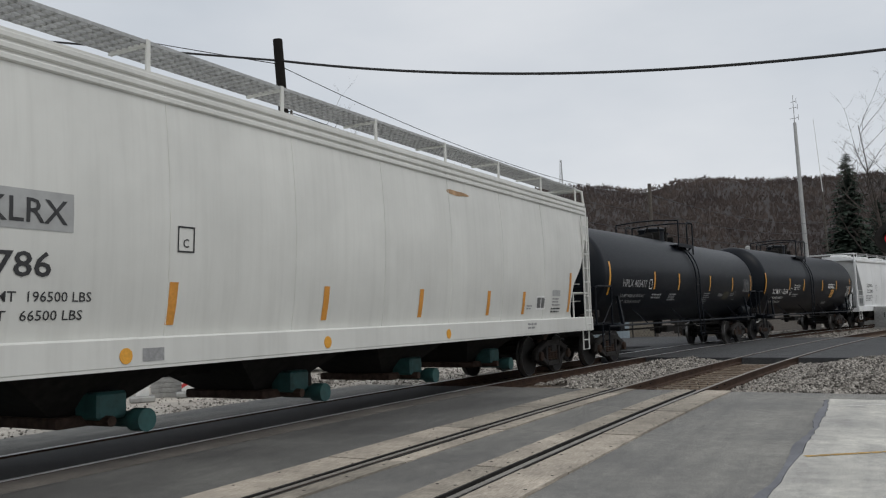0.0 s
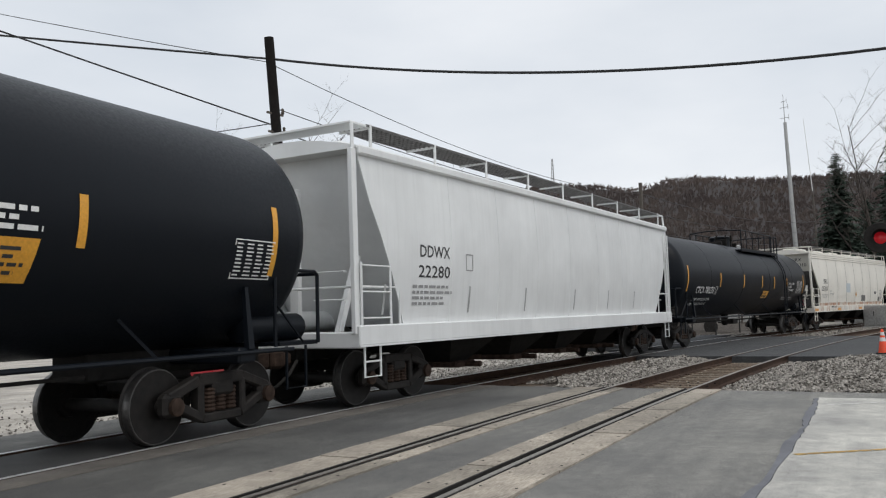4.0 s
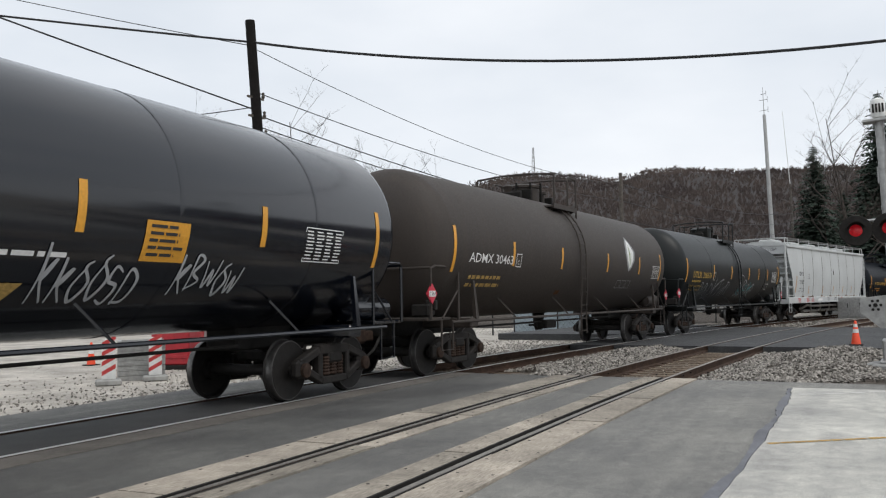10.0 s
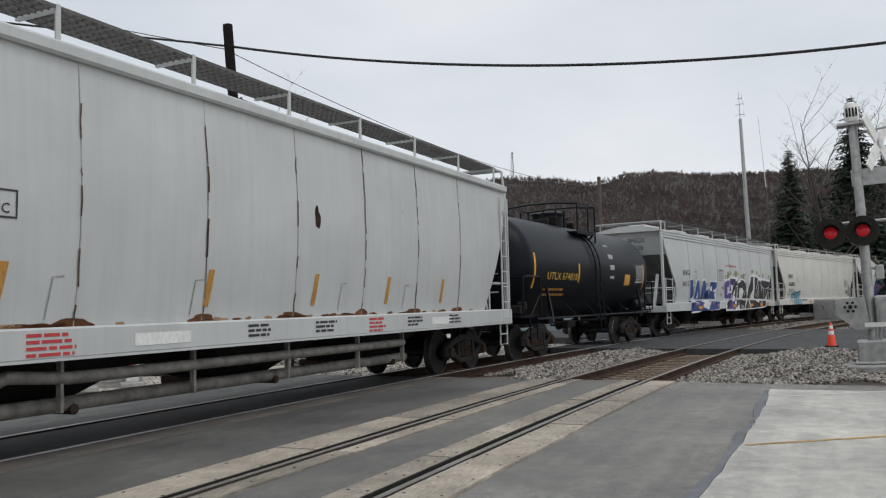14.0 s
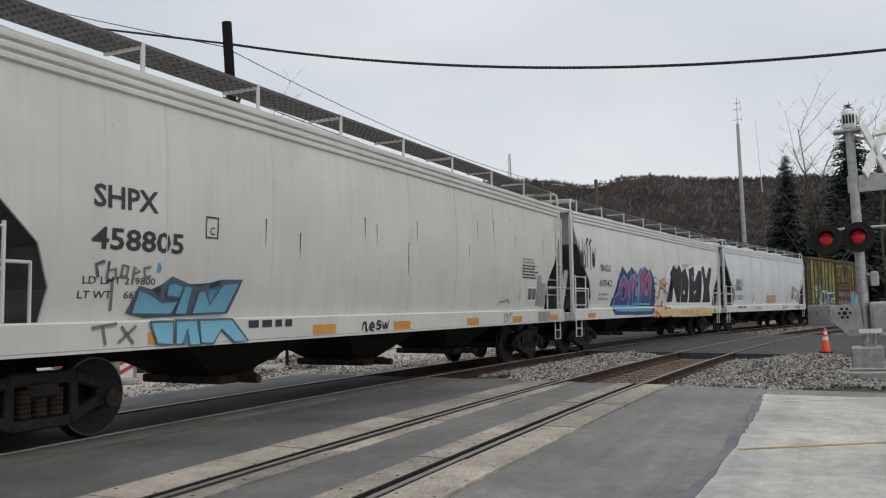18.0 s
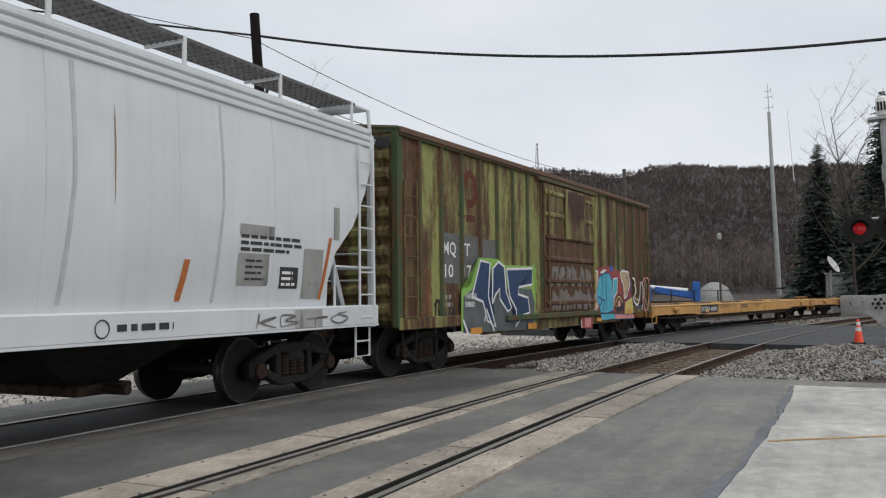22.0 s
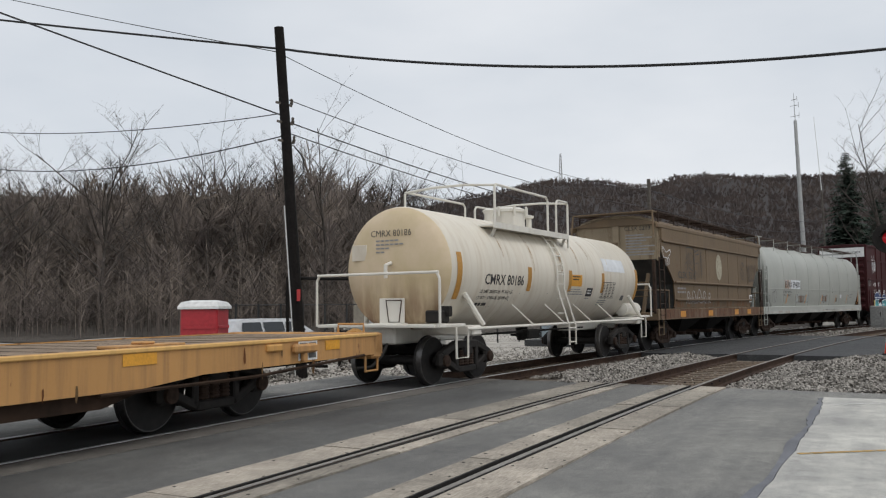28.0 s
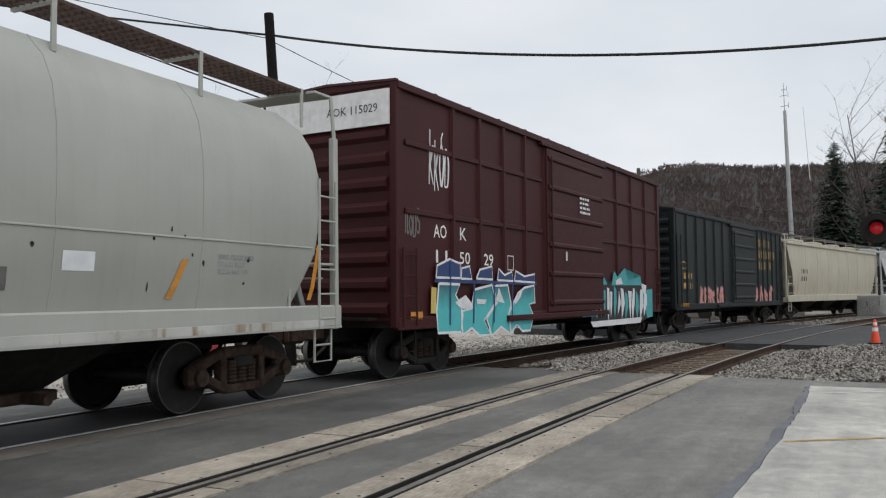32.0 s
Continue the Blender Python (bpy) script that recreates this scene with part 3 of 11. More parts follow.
def lot(rng):
    u, lat = rng.uniform(-14, 34), 10.6 + rng.gamma(1.4, 1.6)
    x, y, _ = along(u, lat)
    return x, y, -.29 + rng.uniform(-.01, .03)


stones("gravel_lot_edge", 14000, lot, .03, "loose pale gravel beside the far track")


# ---- hills and woods ----
def ridge(az):
    """Height of the skyline in degrees by bearing."""
    pts = [(-40, 5.5), (-14, 6.5), (-3, 7.7), (3.7, 7.98), (5, 8.02), (7.05, 8.12), (8.2, 8.33), (9.4, 8.42), (11.2, 8.42), (12.3, 8.12), (13.4, 7.93), (14.9, 8.16), (17.2, 8.42), (19.3, 8.5), (21.6, 8.16), (23.5, 7.75), (25.4, 7.5), (28, 6.8), (33, 6.9), (40, 7.4), (46, 7.3), (54, 6.9), (62, 7.2), (90, 6.0)]
    for (a, b), (c, d) in zip(pts, pts[1:]):
        if a <= az <= c:
            return b + (d - b) * (az - a) / (c - a) - .16
    return 6.0


def hill_point(az, q):
    """q from 0 at the foot to 1 on the ridge and 1.3 behind it."""
    d = 120 + 260 * q
    top = math.tan(radians(ridge(az))) * 380 + EYE + .3
    z = top * (min(q, 1) ** 1.15 if q <= 1 else 1 - (q - 1) * 1.4) - .3
    w = 1.8 * noise.noise(Vector((az * .35, q * 6, 0))) * min(1, q * 4)
    a = radians(az)
    return d * math.cos(a), d * math.sin(a), z + w * (q < .97)


hill = Mesh()
NA, NQ = 330, 22
hill.add([hill_point(-40 + 130 * i / NA, j / NQ * 1.3) for i in range(NA + 1) for j in range(NQ + 1)], [(i * (NQ + 1) + j, (i + 1) * (NQ + 1) + j, (i + 1) * (NQ + 1) + j + 1, i * (NQ + 1) + j + 1) for i in range(NA) for j in range(NQ)])
MAT["hill"] = ground_mat("leaf_litter_slope", (0.030, 0.0255, 0.0250), (0.062, 0.052, 0.049), 0.22, 1.0, 0.35, 0.5, 0.4)
structure("hillside", hill, MAT["hill"], "wooded brown hillside in late winter", "hill", True)


def woods(name, count, spot, hmin, hmax, mat, seed, label, twigs=9, fine=1.0, trunk=1.0):
    """Far bare trees: a thin trunk and rising limbs each."""
    rng = np.random.RandomState(seed)
    vs, fs = [], []

    def blade(p, q, w):
        d = np.array(q) - np.array(p)
        s = np.cross(d, (p[0], p[1], 0.0))
        s = s / (np.linalg.norm(s) + 1e-9) * w
        n = len(vs)
        vs.extend([tuple(np.array(p) - s), tuple(np.array(p) + s), tuple(q)])
        fs.append((n, n + 1, n + 2))
    for i in range(count):
        x, y, z = spot(rng)
        h = rng.uniform(hmin, hmax)
        lean = rng.uniform(-.06, .06, 2) * h
        top = (x + lean[0], y + lean[1], z + h)
        blade((x, y, z - .3), top, h * .007 * fine * trunk)
        for k in range(twigs):
            q = rng.uniform(.15, .95)
            b = np.array((x, y, z)) * (1 - q) + np.array(top) * q
            a = rng.uniform(0, 6.28)
            ln = h * rng.uniform(.14, .34) * (1.15 - q)  + h * .05
            e = b + np.array((math.cos(a) * ln, math.sin(a) * ln, ln * rng.uniform(.2, 1.2)))
            blade(tuple(b), tuple(e), h * .0065 * fine)
            f = b + (e - b) * .5
            a += rng.uniform(-1, 1)
            blade(tuple(f), tuple(f + np.array((math.cos(a), math.sin(a), rng.uniform(.5, 1.4))) * ln * .6), h * .0045 * fine)
    me = bpy.data.meshes.new(name)
    me.from_pydata(vs, [], fs)
    me.materials.append(mat)
    return tagged(new(name, me), label, "woods", "", "stuff")


def far_trees(name, count, spot, hmin, hmax, mat, seed, label, twigs=15, fine=1.0):
    """Bare trees far off: a faint trunk and a rounded crown of fine upward twigs each."""
    rng = np.random.RandomState(seed)
    foot_ = np.array([spot(rng) for i in range(count)])
    h = rng.uniform(hmin, hmax, count) * rng.choice([.75, 1.0, 1.0, 1.3], count)
    side = np.stack([-foot_[:, 1], foot_[:, 0], 0 * h], 1)
    side /= np.linalg.norm(side, axis=1)[:, None]
    tris = []
    for k in range(twigs + 1):
        a, q = rng.uniform(0, 6.283, count), rng.uniform(.22, .72, count)
        r = h * rng.uniform(.12, .36, count) * (k > 0)
        b = foot_ + np.stack([np.cos(a) * r * .35, np.sin(a) * r * .35, h * q * (k > 0) - .2], 1)
        e = foot_ + np.stack([np.cos(a) * r, np.sin(a) * r, np.where(k > 0, h * (q + rng.uniform(.10, .34, count)), h * .9)], 1)
        w = side * (h * (.030 if k else .016) * fine)[:, None]
        tris.append(np.stack([b - w, b + w, e], 1))
    vs = np.concatenate(tris).reshape(-1, 3)
    me = bpy.data.meshes.new(name)
    me.from_pydata(vs.tolist(), [], np.arange(len(vs)).reshape(-1, 3).tolist())
    me.materials.append(mat)
    return tagged(new(name, me), label, "woods", "", "stuff")


far_trees("hill_woods", 26000, lambda g: hill_point(g.uniform(-12, 62), g.uniform(.02, 1.0) ** .8), 1.3, 2.7, MAT["twig_far"], 3, "bare brown trees covering the hill")
far_trees("ridge_woods", 5000, lambda g: hill_point(g.uniform(-10, 62), g.uniform(.93, 1.02)), 1.0, 2.0, MAT["twig_far"], 4, "bare trees along the skyline", 18, .8)


def foot(g):
    az = g.uniform(27, 72) if g.uniform() < .7 else g.uniform(3.5, 27)
    a, d = radians(az), g.uniform(60, 125) if az > 27 else g.uniform(122, 165)
    return d * math.cos(a), d * math.sin(a), -.3 + max(0, d - 90) * .07


MAT["litter"] = ground_mat("leaf_litter", (0.045, 0.037, 0.030), (0.120, 0.098, 0.078), 6, 1.0, 0.4, 0.6, 0.1)
floor_ = Mesh()
floor_.add([((58 + 72 * j + 4 * math.sin(i * .9) * (j == 0)) * math.cos(radians(3 + 1.5 * i)), (58 + 72 * j + 4 * math.sin(i * .9) * (j == 0)) * math.sin(radians(3 + 1.5 * i)), -.25 + 1.6 * j) for i in range(50) for j in (0, 1)], [(2 * i, 2 * i + 2, 2 * i + 3, 2 * i + 1) for i in range(49)])
structure("wood_floor", floor_, MAT["litter"], "brown leaf litter under the bare woods", "ground")
woods("valley_thicket", 2600, foot, 3, 7.5, MAT["twig"], 5, "thicket of bare grey trees behind the yard", 14, .55, 1.3)
woods("valley_brush", 2600, lambda g: foot(g), 1.5, 5, MAT["bark"], 6, "low bare brush behind the yard", 12, .5)


def bare_tree(name, h, seed, mat, label, reach=.5):
    """A leafless tree: tapered trunk, limbs and twigs."""
    rng = random.Random(seed)
    ob = thing(name, label, "tree", "bare trees")
    wood, twig = Mesh(), Mesh()

    def grow(p, d, ln, r, level):
        pts, q = [p], d.copy()
        for i in range(3 if level < 3 else 2):
            q = (q + Vector((rng.uniform(-.2, .2), rng.uniform(-.2, .2), rng.uniform(-.02, .16)))).normalized()
            pts.append(pts[-1] + q * ln / 3)
        (wood if level < 2 else twig).tube(pts, r, 5 if level < 2 else 3, r * .55, False)
        if level >= 4:
            return
        for i in range(rng.randint(4, 5) if level else 9):
            t = rng.uniform(.35, 1.0) if level else rng.uniform(.3, 1.0)
            k = min(int(t * (len(pts) - 1)), len(pts) - 2)
            b = pts[k].lerp(pts[k + 1], t * (len(pts) - 1) - k)
            a = rng.uniform(0, 6.28)
            out = Vector((math.cos(a), math.sin(a), rng.uniform(.1, .8))).normalized()
            grow(b, (q * .55 + out * reach * 1.3).normalized(), ln * rng.uniform(.42, .62), r * .50 * (1.15 - t * .4), level + 1)
    grow(Vector((0, 0, -.4)), Vector((0, 0, 1)), h * .74, h * .0092, 0)
    part("trunk", wood, mat, ob, "", True)
    part("crown", twig, mat, ob, "bare twigs")
    return ob


def wood_top(az):
    """Height in degrees that the tallest crowns reach by bearing."""
    pts = [(0, 6), (24, 6.6), (26.5, 7.6), (28, 8.8), (31, 10.3), (35, 11.4), (40.5, 11.2), (44, 10.8), (50, 10.7), (54, 9.2), (58, 9.6), (75, 9)]
    for (a, b), (c, d) in zip(pts, pts[1:]):
        if a <= az <= c:
            return b + (d - b) * (az - a) / (c - a)
    return 6.0


def crowns(name, count, seed, mat, label):
    """Grown bare trees of the valley: forked limbs in rounded, finely twigged crowns."""
    rng = np.random.RandomState(seed)
    vs, fs = [], []

    def blade(p, q, w0, w1):
        s = np.cross(q - p, (p[0], p[1], 0.0))
        s = s / (np.linalg.norm(s) + 1e-9)
        n = len(vs)
        vs.extend([tuple(p - s * w0), tuple(p + s * w0), tuple(q + s * w1), tuple(q - s * w1)])
        fs.append((n, n + 1, n + 2, n + 3))

    def away(d, spread):
        v = d + rng.normal(0, spread, 3)
        v[2] = v[2] * .9 + .12
        return v / np.linalg.norm(v)
    for i in range(count):
        az = rng.uniform(26, 66)
        d = rng.uniform(74, 118)
        h = (math.tan(radians(wood_top(az) * rng.uniform(.62, .97))) * d + EYE) * rng.uniform(.85, 1.0)
        p = np.array((d * math.cos(radians(az)), d * math.sin(radians(az)), -.3))
        ends = [(p, np.array((rng.normal(0, .06), rng.normal(0, .06), 1.0)), h * .42, h * .0125)]
        for level, kids in enumerate((5, 4, 4, 4, 0)):
            nxt = []
            for b, v, ln, w in ends:
                e = b + v * ln
                blade(b, e, w, w * .62)
                for k in range(kids):
                    f = b + (e - b) * rng.uniform(.55, 1.0)
                    nxt.append((f, away(v, .36 if level else .42), ln * rng.uniform(.50, .78), w * .63))
            ends = nxt
    me = bpy.data.meshes.new(name)
    me.from_pydata(vs, [], fs)
    me.materials.append(mat)
    return tagged(new(name, me), label, "woods", "", "stuff")


crowns("valley_woods", 340, 8, MAT["twig"], "rounded crowns of bare brown trees behind the yard")
protos = [bare_tree("bare_tree", 15, 11 + i, MAT[("bark_dark", "bark", "bark", "bark_pale")[i]], "leafless grey deciduous tree behind the rail yard", .8 + .12 * i) for i in range(4)]
tops = [max(v.co.z for v in ob.children[1].data.vertices) for ob in protos]
rng = random.Random(5)
spots = []
for i in range(60):
    az = rng.uniform(27, 60) if i < 44 else rng.uniform(7, 27)
    d = rng.uniform(66, 100) if az > 27 else rng.uniform(110, 140)
    spots.append((az, d, wood_top(az) * (rng.uniform(.60, 1.0) if az > 27 else rng.uniform(.5, .8))))
for i, ob in enumerate(protos):
    az, d, el = [(27.6, 60, 8.6), (34.6, 64, 11.3), (48.5, 66, 10.9), (17.9, 100, 4.6)][i]
    k = (math.tan(radians(el)) * d + EYE + .3) / tops[i]
    ob.scale = (k, k, k)
    ob.location = (d * math.cos(radians(az)), d * math.sin(radians(az)), -.3)
for az, d, el in spots:
    q = rng.randrange(3)
    k = (math.tan(radians(el)) * d + EYE + .3) / tops[q]
    o = copy_thing(protos[q], pose(d * math.cos(radians(az)), d * math.sin(radians(az)), -.3, 0, 0, rng.uniform(0, 360)))
    o.scale = (k * .95, k * .95, k)
for az, d, el in ((-.9, 75, 10.2), (-4.2, 70, 10.0), (-2.6, 82, 9.6)):
    s = (math.tan(radians(el)) * d + EYE + .3) / tops[1]
    o = copy_thing(protos[1], pose(d * math.cos(radians(az)), d * math.sin(radians(az)), -.3, 0, 0, az * 50))
    o.scale = (s, s, s)


def spruce(h, az, d, seed, label):
    rng = random.Random(seed)
    ob = thing("spruce", label, "tree", "spruces", m=pose(d * math.cos(radians(az)), d * math.sin(radians(az)), -.3))
    part("trunk", Mesh().tube([(0, 0, 0), (0, 0, h * .5), (0, 0, h)], h * .014, 6, .02), MAT["bark"], ob)
    crown = Mesh()
    z = h * .08
    while z < h * .985:
        q = 1 - z / h
        n = 8 + int(16 * q)
        for k in range(n):
            a = rng.uniform(0, 6.28)
            ln = (.25 + h * .26 * q ** .85) * rng.uniform(.6, 1.12)
            dx, dy = math.cos(a), math.sin(a)
            droop = ln * rng.uniform(.05, .3)
            for j in range(5):
                t0, t1 = j / 5, (j + 1) / 5
                w = ln * .26 * (1.15 - t1) + .12
                zz0, zz1 = z + .1 - droop * t0 ** 1.5, z + .1 - droop * t1 ** 1.5
                for s in (-1, 1):
                    sx, sy = -dy * s, dx * s
                    crown.add([(dx * ln * t0, dy * ln * t0, zz0), (dx * ln * t1, dy * ln * t1, zz1), (dx * ln * (t0 + .12) + sx * w, dy * ln * (t0 + .12) + sy * w, zz0 - w * rng.uniform(.3, 1.0))], [(0, 1, 2)])
        z += h * (.010 + .010 * q)
    part("crown", crown, MAT["needle"], ob, "dark green needled boughs")
    return ob


for i, (h, az, d, lb) in enumerate(((16.8, 1.05, 92, "tall dark green spruce behind the tracks"), (19.0, -2.7, 80, "tall open-crowned spruce behind the crossing signal"), (12.6, -.5, 98, "dark green spruce among bare trees"), (13.4, -1.6, 104, "dark green spruce among bare trees"), (15.0, -4.4, 84, "dark green spruce behind the crossing signal"), (12.4, -3.5, 99, "dark green spruce among bare trees"), (13.8, -6.0, 90, "dark green spruce behind the crossing signal"))):
    spruce(h, az, d, i + 1, lb)


# ---- poles, wires and masts ----
POLE = Vector((18.0, 13.2, -.3))
TOP = Vector((17.63, 13.68, 8.92))


def pole_at(z):
    return POLE.lerp(TOP, (z + .3) / 9.25)


ob = thing("utility_pole", "dark creosoted wooden utility pole in the gravel lot", "utility pole")
part("shaft", Mesh().tube([POLE, POLE.lerp(TOP, .5), TOP], .15, 14, .125), MAT["pole"], ob, "", True)
for z in (6.4, 6.9, 5.9):
    p = pole_at(z)
    part("insulator", Mesh().beam(p + Vector((-.28, .05, 0)), p + Vector((.28, -.05, 0)), .05, .06, .01).lathe([(0, .03), (.05, .05), (.09, .03), (.14, .045), (.17, .01)], 'z', 10, p + Vector((.26, -.05, .02))), MAT["pole_grey"], ob)
p = pole_at(5.4)
part("cable_loop", Mesh().tube([p + Vector((.12, -.1, .4)), p + Vector((.35, -.25, .1)), p + Vector((.4, -.2, -.3)), p + Vector((.15, -.1, -.6))], .018, 5), MAT["cable"], ob)
part("conduit", Mesh().tube([pole_at(z) + Vector((-.12, .115, 0)) for z in (-.28, 2.0, 4.2)], .016, 6), MAT["white"], ob, "thin pale conduit")
part("sign", Mesh().box(-.07, .07, -.01, .01, 0, .3, .004, Matrix.Translation(pole_at(1.7) + Vector((-.10, -.125, 0)))), MAT["decal_red"], ob, "small red and white plate")
for nm, x, y, h, w, lb in (("utility_pole", 48.3, 11.1, 9.0, .13, "grey wooden utility pole beside the line"), ("utility_pole", 73.0, 9.0, 6.5, .10, "short grey pole with a lamp head"), ("utility_pole", 112, 2.4, 12.5, .16, "dark wooden utility pole near the spruce")):
    o = thing(nm, lb, "utility pole", m=pose(x, y, -.3))
    part("shaft", Mesh().tube([(0, 0, 0), (0, 0, h)], w, 10, w * .8), MAT["pole_grey"], o, "", True)
    if h < 7:
        part("lamp_head", Mesh().lathe([(0, .1), (.1, .2), (.5, .2), (.6, .06)], 'z', 12, (0, 0, h - .3)), MAT["galv"], o)
    elif h > 10:
        for z in (h - 2.0, h - 3.0):
            part("crossarm", Mesh().beam((-.2, -1.2, z), (.2, 1.2, z), .1, .12, .01), MAT["pole_grey"], o)


def wire(name, a, b, sag, r, label, n=24):
    a, b = Vector(a), Vector(b)
    pts = [a.lerp(b, i / n) - Vector((0, 0, sag * 4 * (i / n) * (1 - i / n))) for i in range(n + 1)]
    return tagged(part(name, Mesh().tube(pts, r, 5), MAT["cable"]), label, "cable", "overhead cables")


wire("overhead_cable", pole_at(8.38), (21.6, -21, 10.25), 2.55, .034, "thick black overhead cable spanning the crossing", 48)
wire("overhead_cable", pole_at(8.38), (10.2, 36.6, 12.46), .1, .030, "thick black overhead cable")
wire("overhead_wire", pole_at(8.24), (48.3, 11.1, 8.07), .75, .011, "thin overhead wire between poles")
wire("overhead_wire", pole_at(7.06), (48.3, 11.1, 7.09), .45, .013, "thin overhead wire between poles")
wire("overhead_wire", pole_at(6.45), (48.3, 11.1, 5.95), .42, .017, "thin overhead wire between poles")
wire("overhead_wire", pole_at(6.15), (48.3, 11.1, 5.62), .42, .015, "thin overhead wire between poles")
wire("overhead_wire", pole_at(8.28), (15.9, 31.5, 13.7), .1, .012, "thin overhead wire between poles")
wire("overhead_wire", pole_at(6.57), (-15.3, 27.2, 13.6), .15, .020, "black overhead wire between poles")
wire("overhead_wire", pole_at(6.66), (22.0, 44, 11.6), 1.0, .014, "thin service wire across the lot")
wire("overhead_wire", pole_at(6.07), (22.5, 40, 9.3), 1.15, .017, "thin service wire across the lot")
for z0, z1 in ((8.07, 11.8), (7.09, 10.8), (5.95, 9.9)):
    wire("overhead_wire", (48.3, 11.1, z0), (112, 2.4, z1), 1.1, .02, "thin overhead wire between poles")
o = thing("utility_pole", "grey wooden utility pole at the near end of the line", "utility pole", m=pose(-15.3, 27.2, -.3))
part("shaft", Mesh().tube([(0, 0, 0), (0, 0, 14.6)], .15, 10, .12), MAT["pole"], o)
for px, py, pz in ((21.6, -21, 10.8), (10.2, 36.6, 12.9), (15.9, 31.5, 14.1), (22.0, 44, 12.0), (22.5, 40, 9.8)):
    o = thing("utility_pole", "wooden utility pole at the edge of the place", "utility pole", m=pose(px, py, -.3))
    part("shaft", Mesh().tube([(0, 0, 0), (0, 0, pz + .3)], .15, 10, .12), MAT["pole"], o)

D = 118
o = thing("antenna_tower", "tall slim galvanised monopole with antennas", "antenna tower", m=pose(D * math.cos(radians(3.5)), D * math.sin(radians(3.5)), -.3, 0, 0, 0))
part("mast", Mesh().tube([(0, 0, 0), (.2, .35, 13), (.35, .65, 25.6)], .34, 12, .2), MAT["galv"], o, "", True)
part("whip_antenna", Mesh().tube([(.35, .65, 25.6), (.4, .72, 29.3)], .06, 6, .03), MAT["galv"], o)
for z, r in ((26.2, .55), (27.6, .5), (28.4, .35)):
    part("antenna_arm", Mesh().tube([(.37 - .2, .68 - r, z), (.37 + .2, .68 + r, z)], .035, 5).tube([(.37 - .2, .68 - r, z - .3), (.37 - .2, .68 - r, z + .4)], .03, 5), MAT["galv"], o)
D = 112
o = thing("whip_mast", "thin pale whip antenna on a wooden pole", "antenna", m=pose(D * math.cos(radians(2.35)), D * math.sin(radians(2.35)), -.3))
part("mast", Mesh().tube([(0, 0, 0), (.1, .2, 15.5)], .16, 8, .11), MAT["pole_grey"], o)
part("whip", Mesh().tube([(.1, .2, 15.5), (.2, .75, 24.6)], .05, 5, .025), MAT["white"], o)
D = 378
o = thing("lattice_mast", "distant lattice radio mast on the ridge", "antenna tower", m=pose(D * math.cos(radians(18.7)), D * math.sin(radians(18.7)), 54))
for a in range(3):
    x, y = 1.1 * math.cos(a * 2.094), 1.1 * math.sin(a * 2.094)
    part("leg", Mesh().tube([(x, y, 0), (x * .3, y * .3, 15.5)], .13, 4), MAT["galv"], o)
lat = Mesh()
for k in range(9):
    for a in range(3):
        f0, f1 = 1 - .7 * k / 9, 1 - .7 * (k + 1) / 9
        p = lambda a, f, k: (1.1 * f * math.cos(a * 2.094), 1.1 * f * math.sin(a * 2.094), 15.5 * k / 9)
        lat.tube([p(a, f0, k), p(a + 1, f1, k + 1)], .07, 3)
part("bracing", lat, MAT["galv"], o)


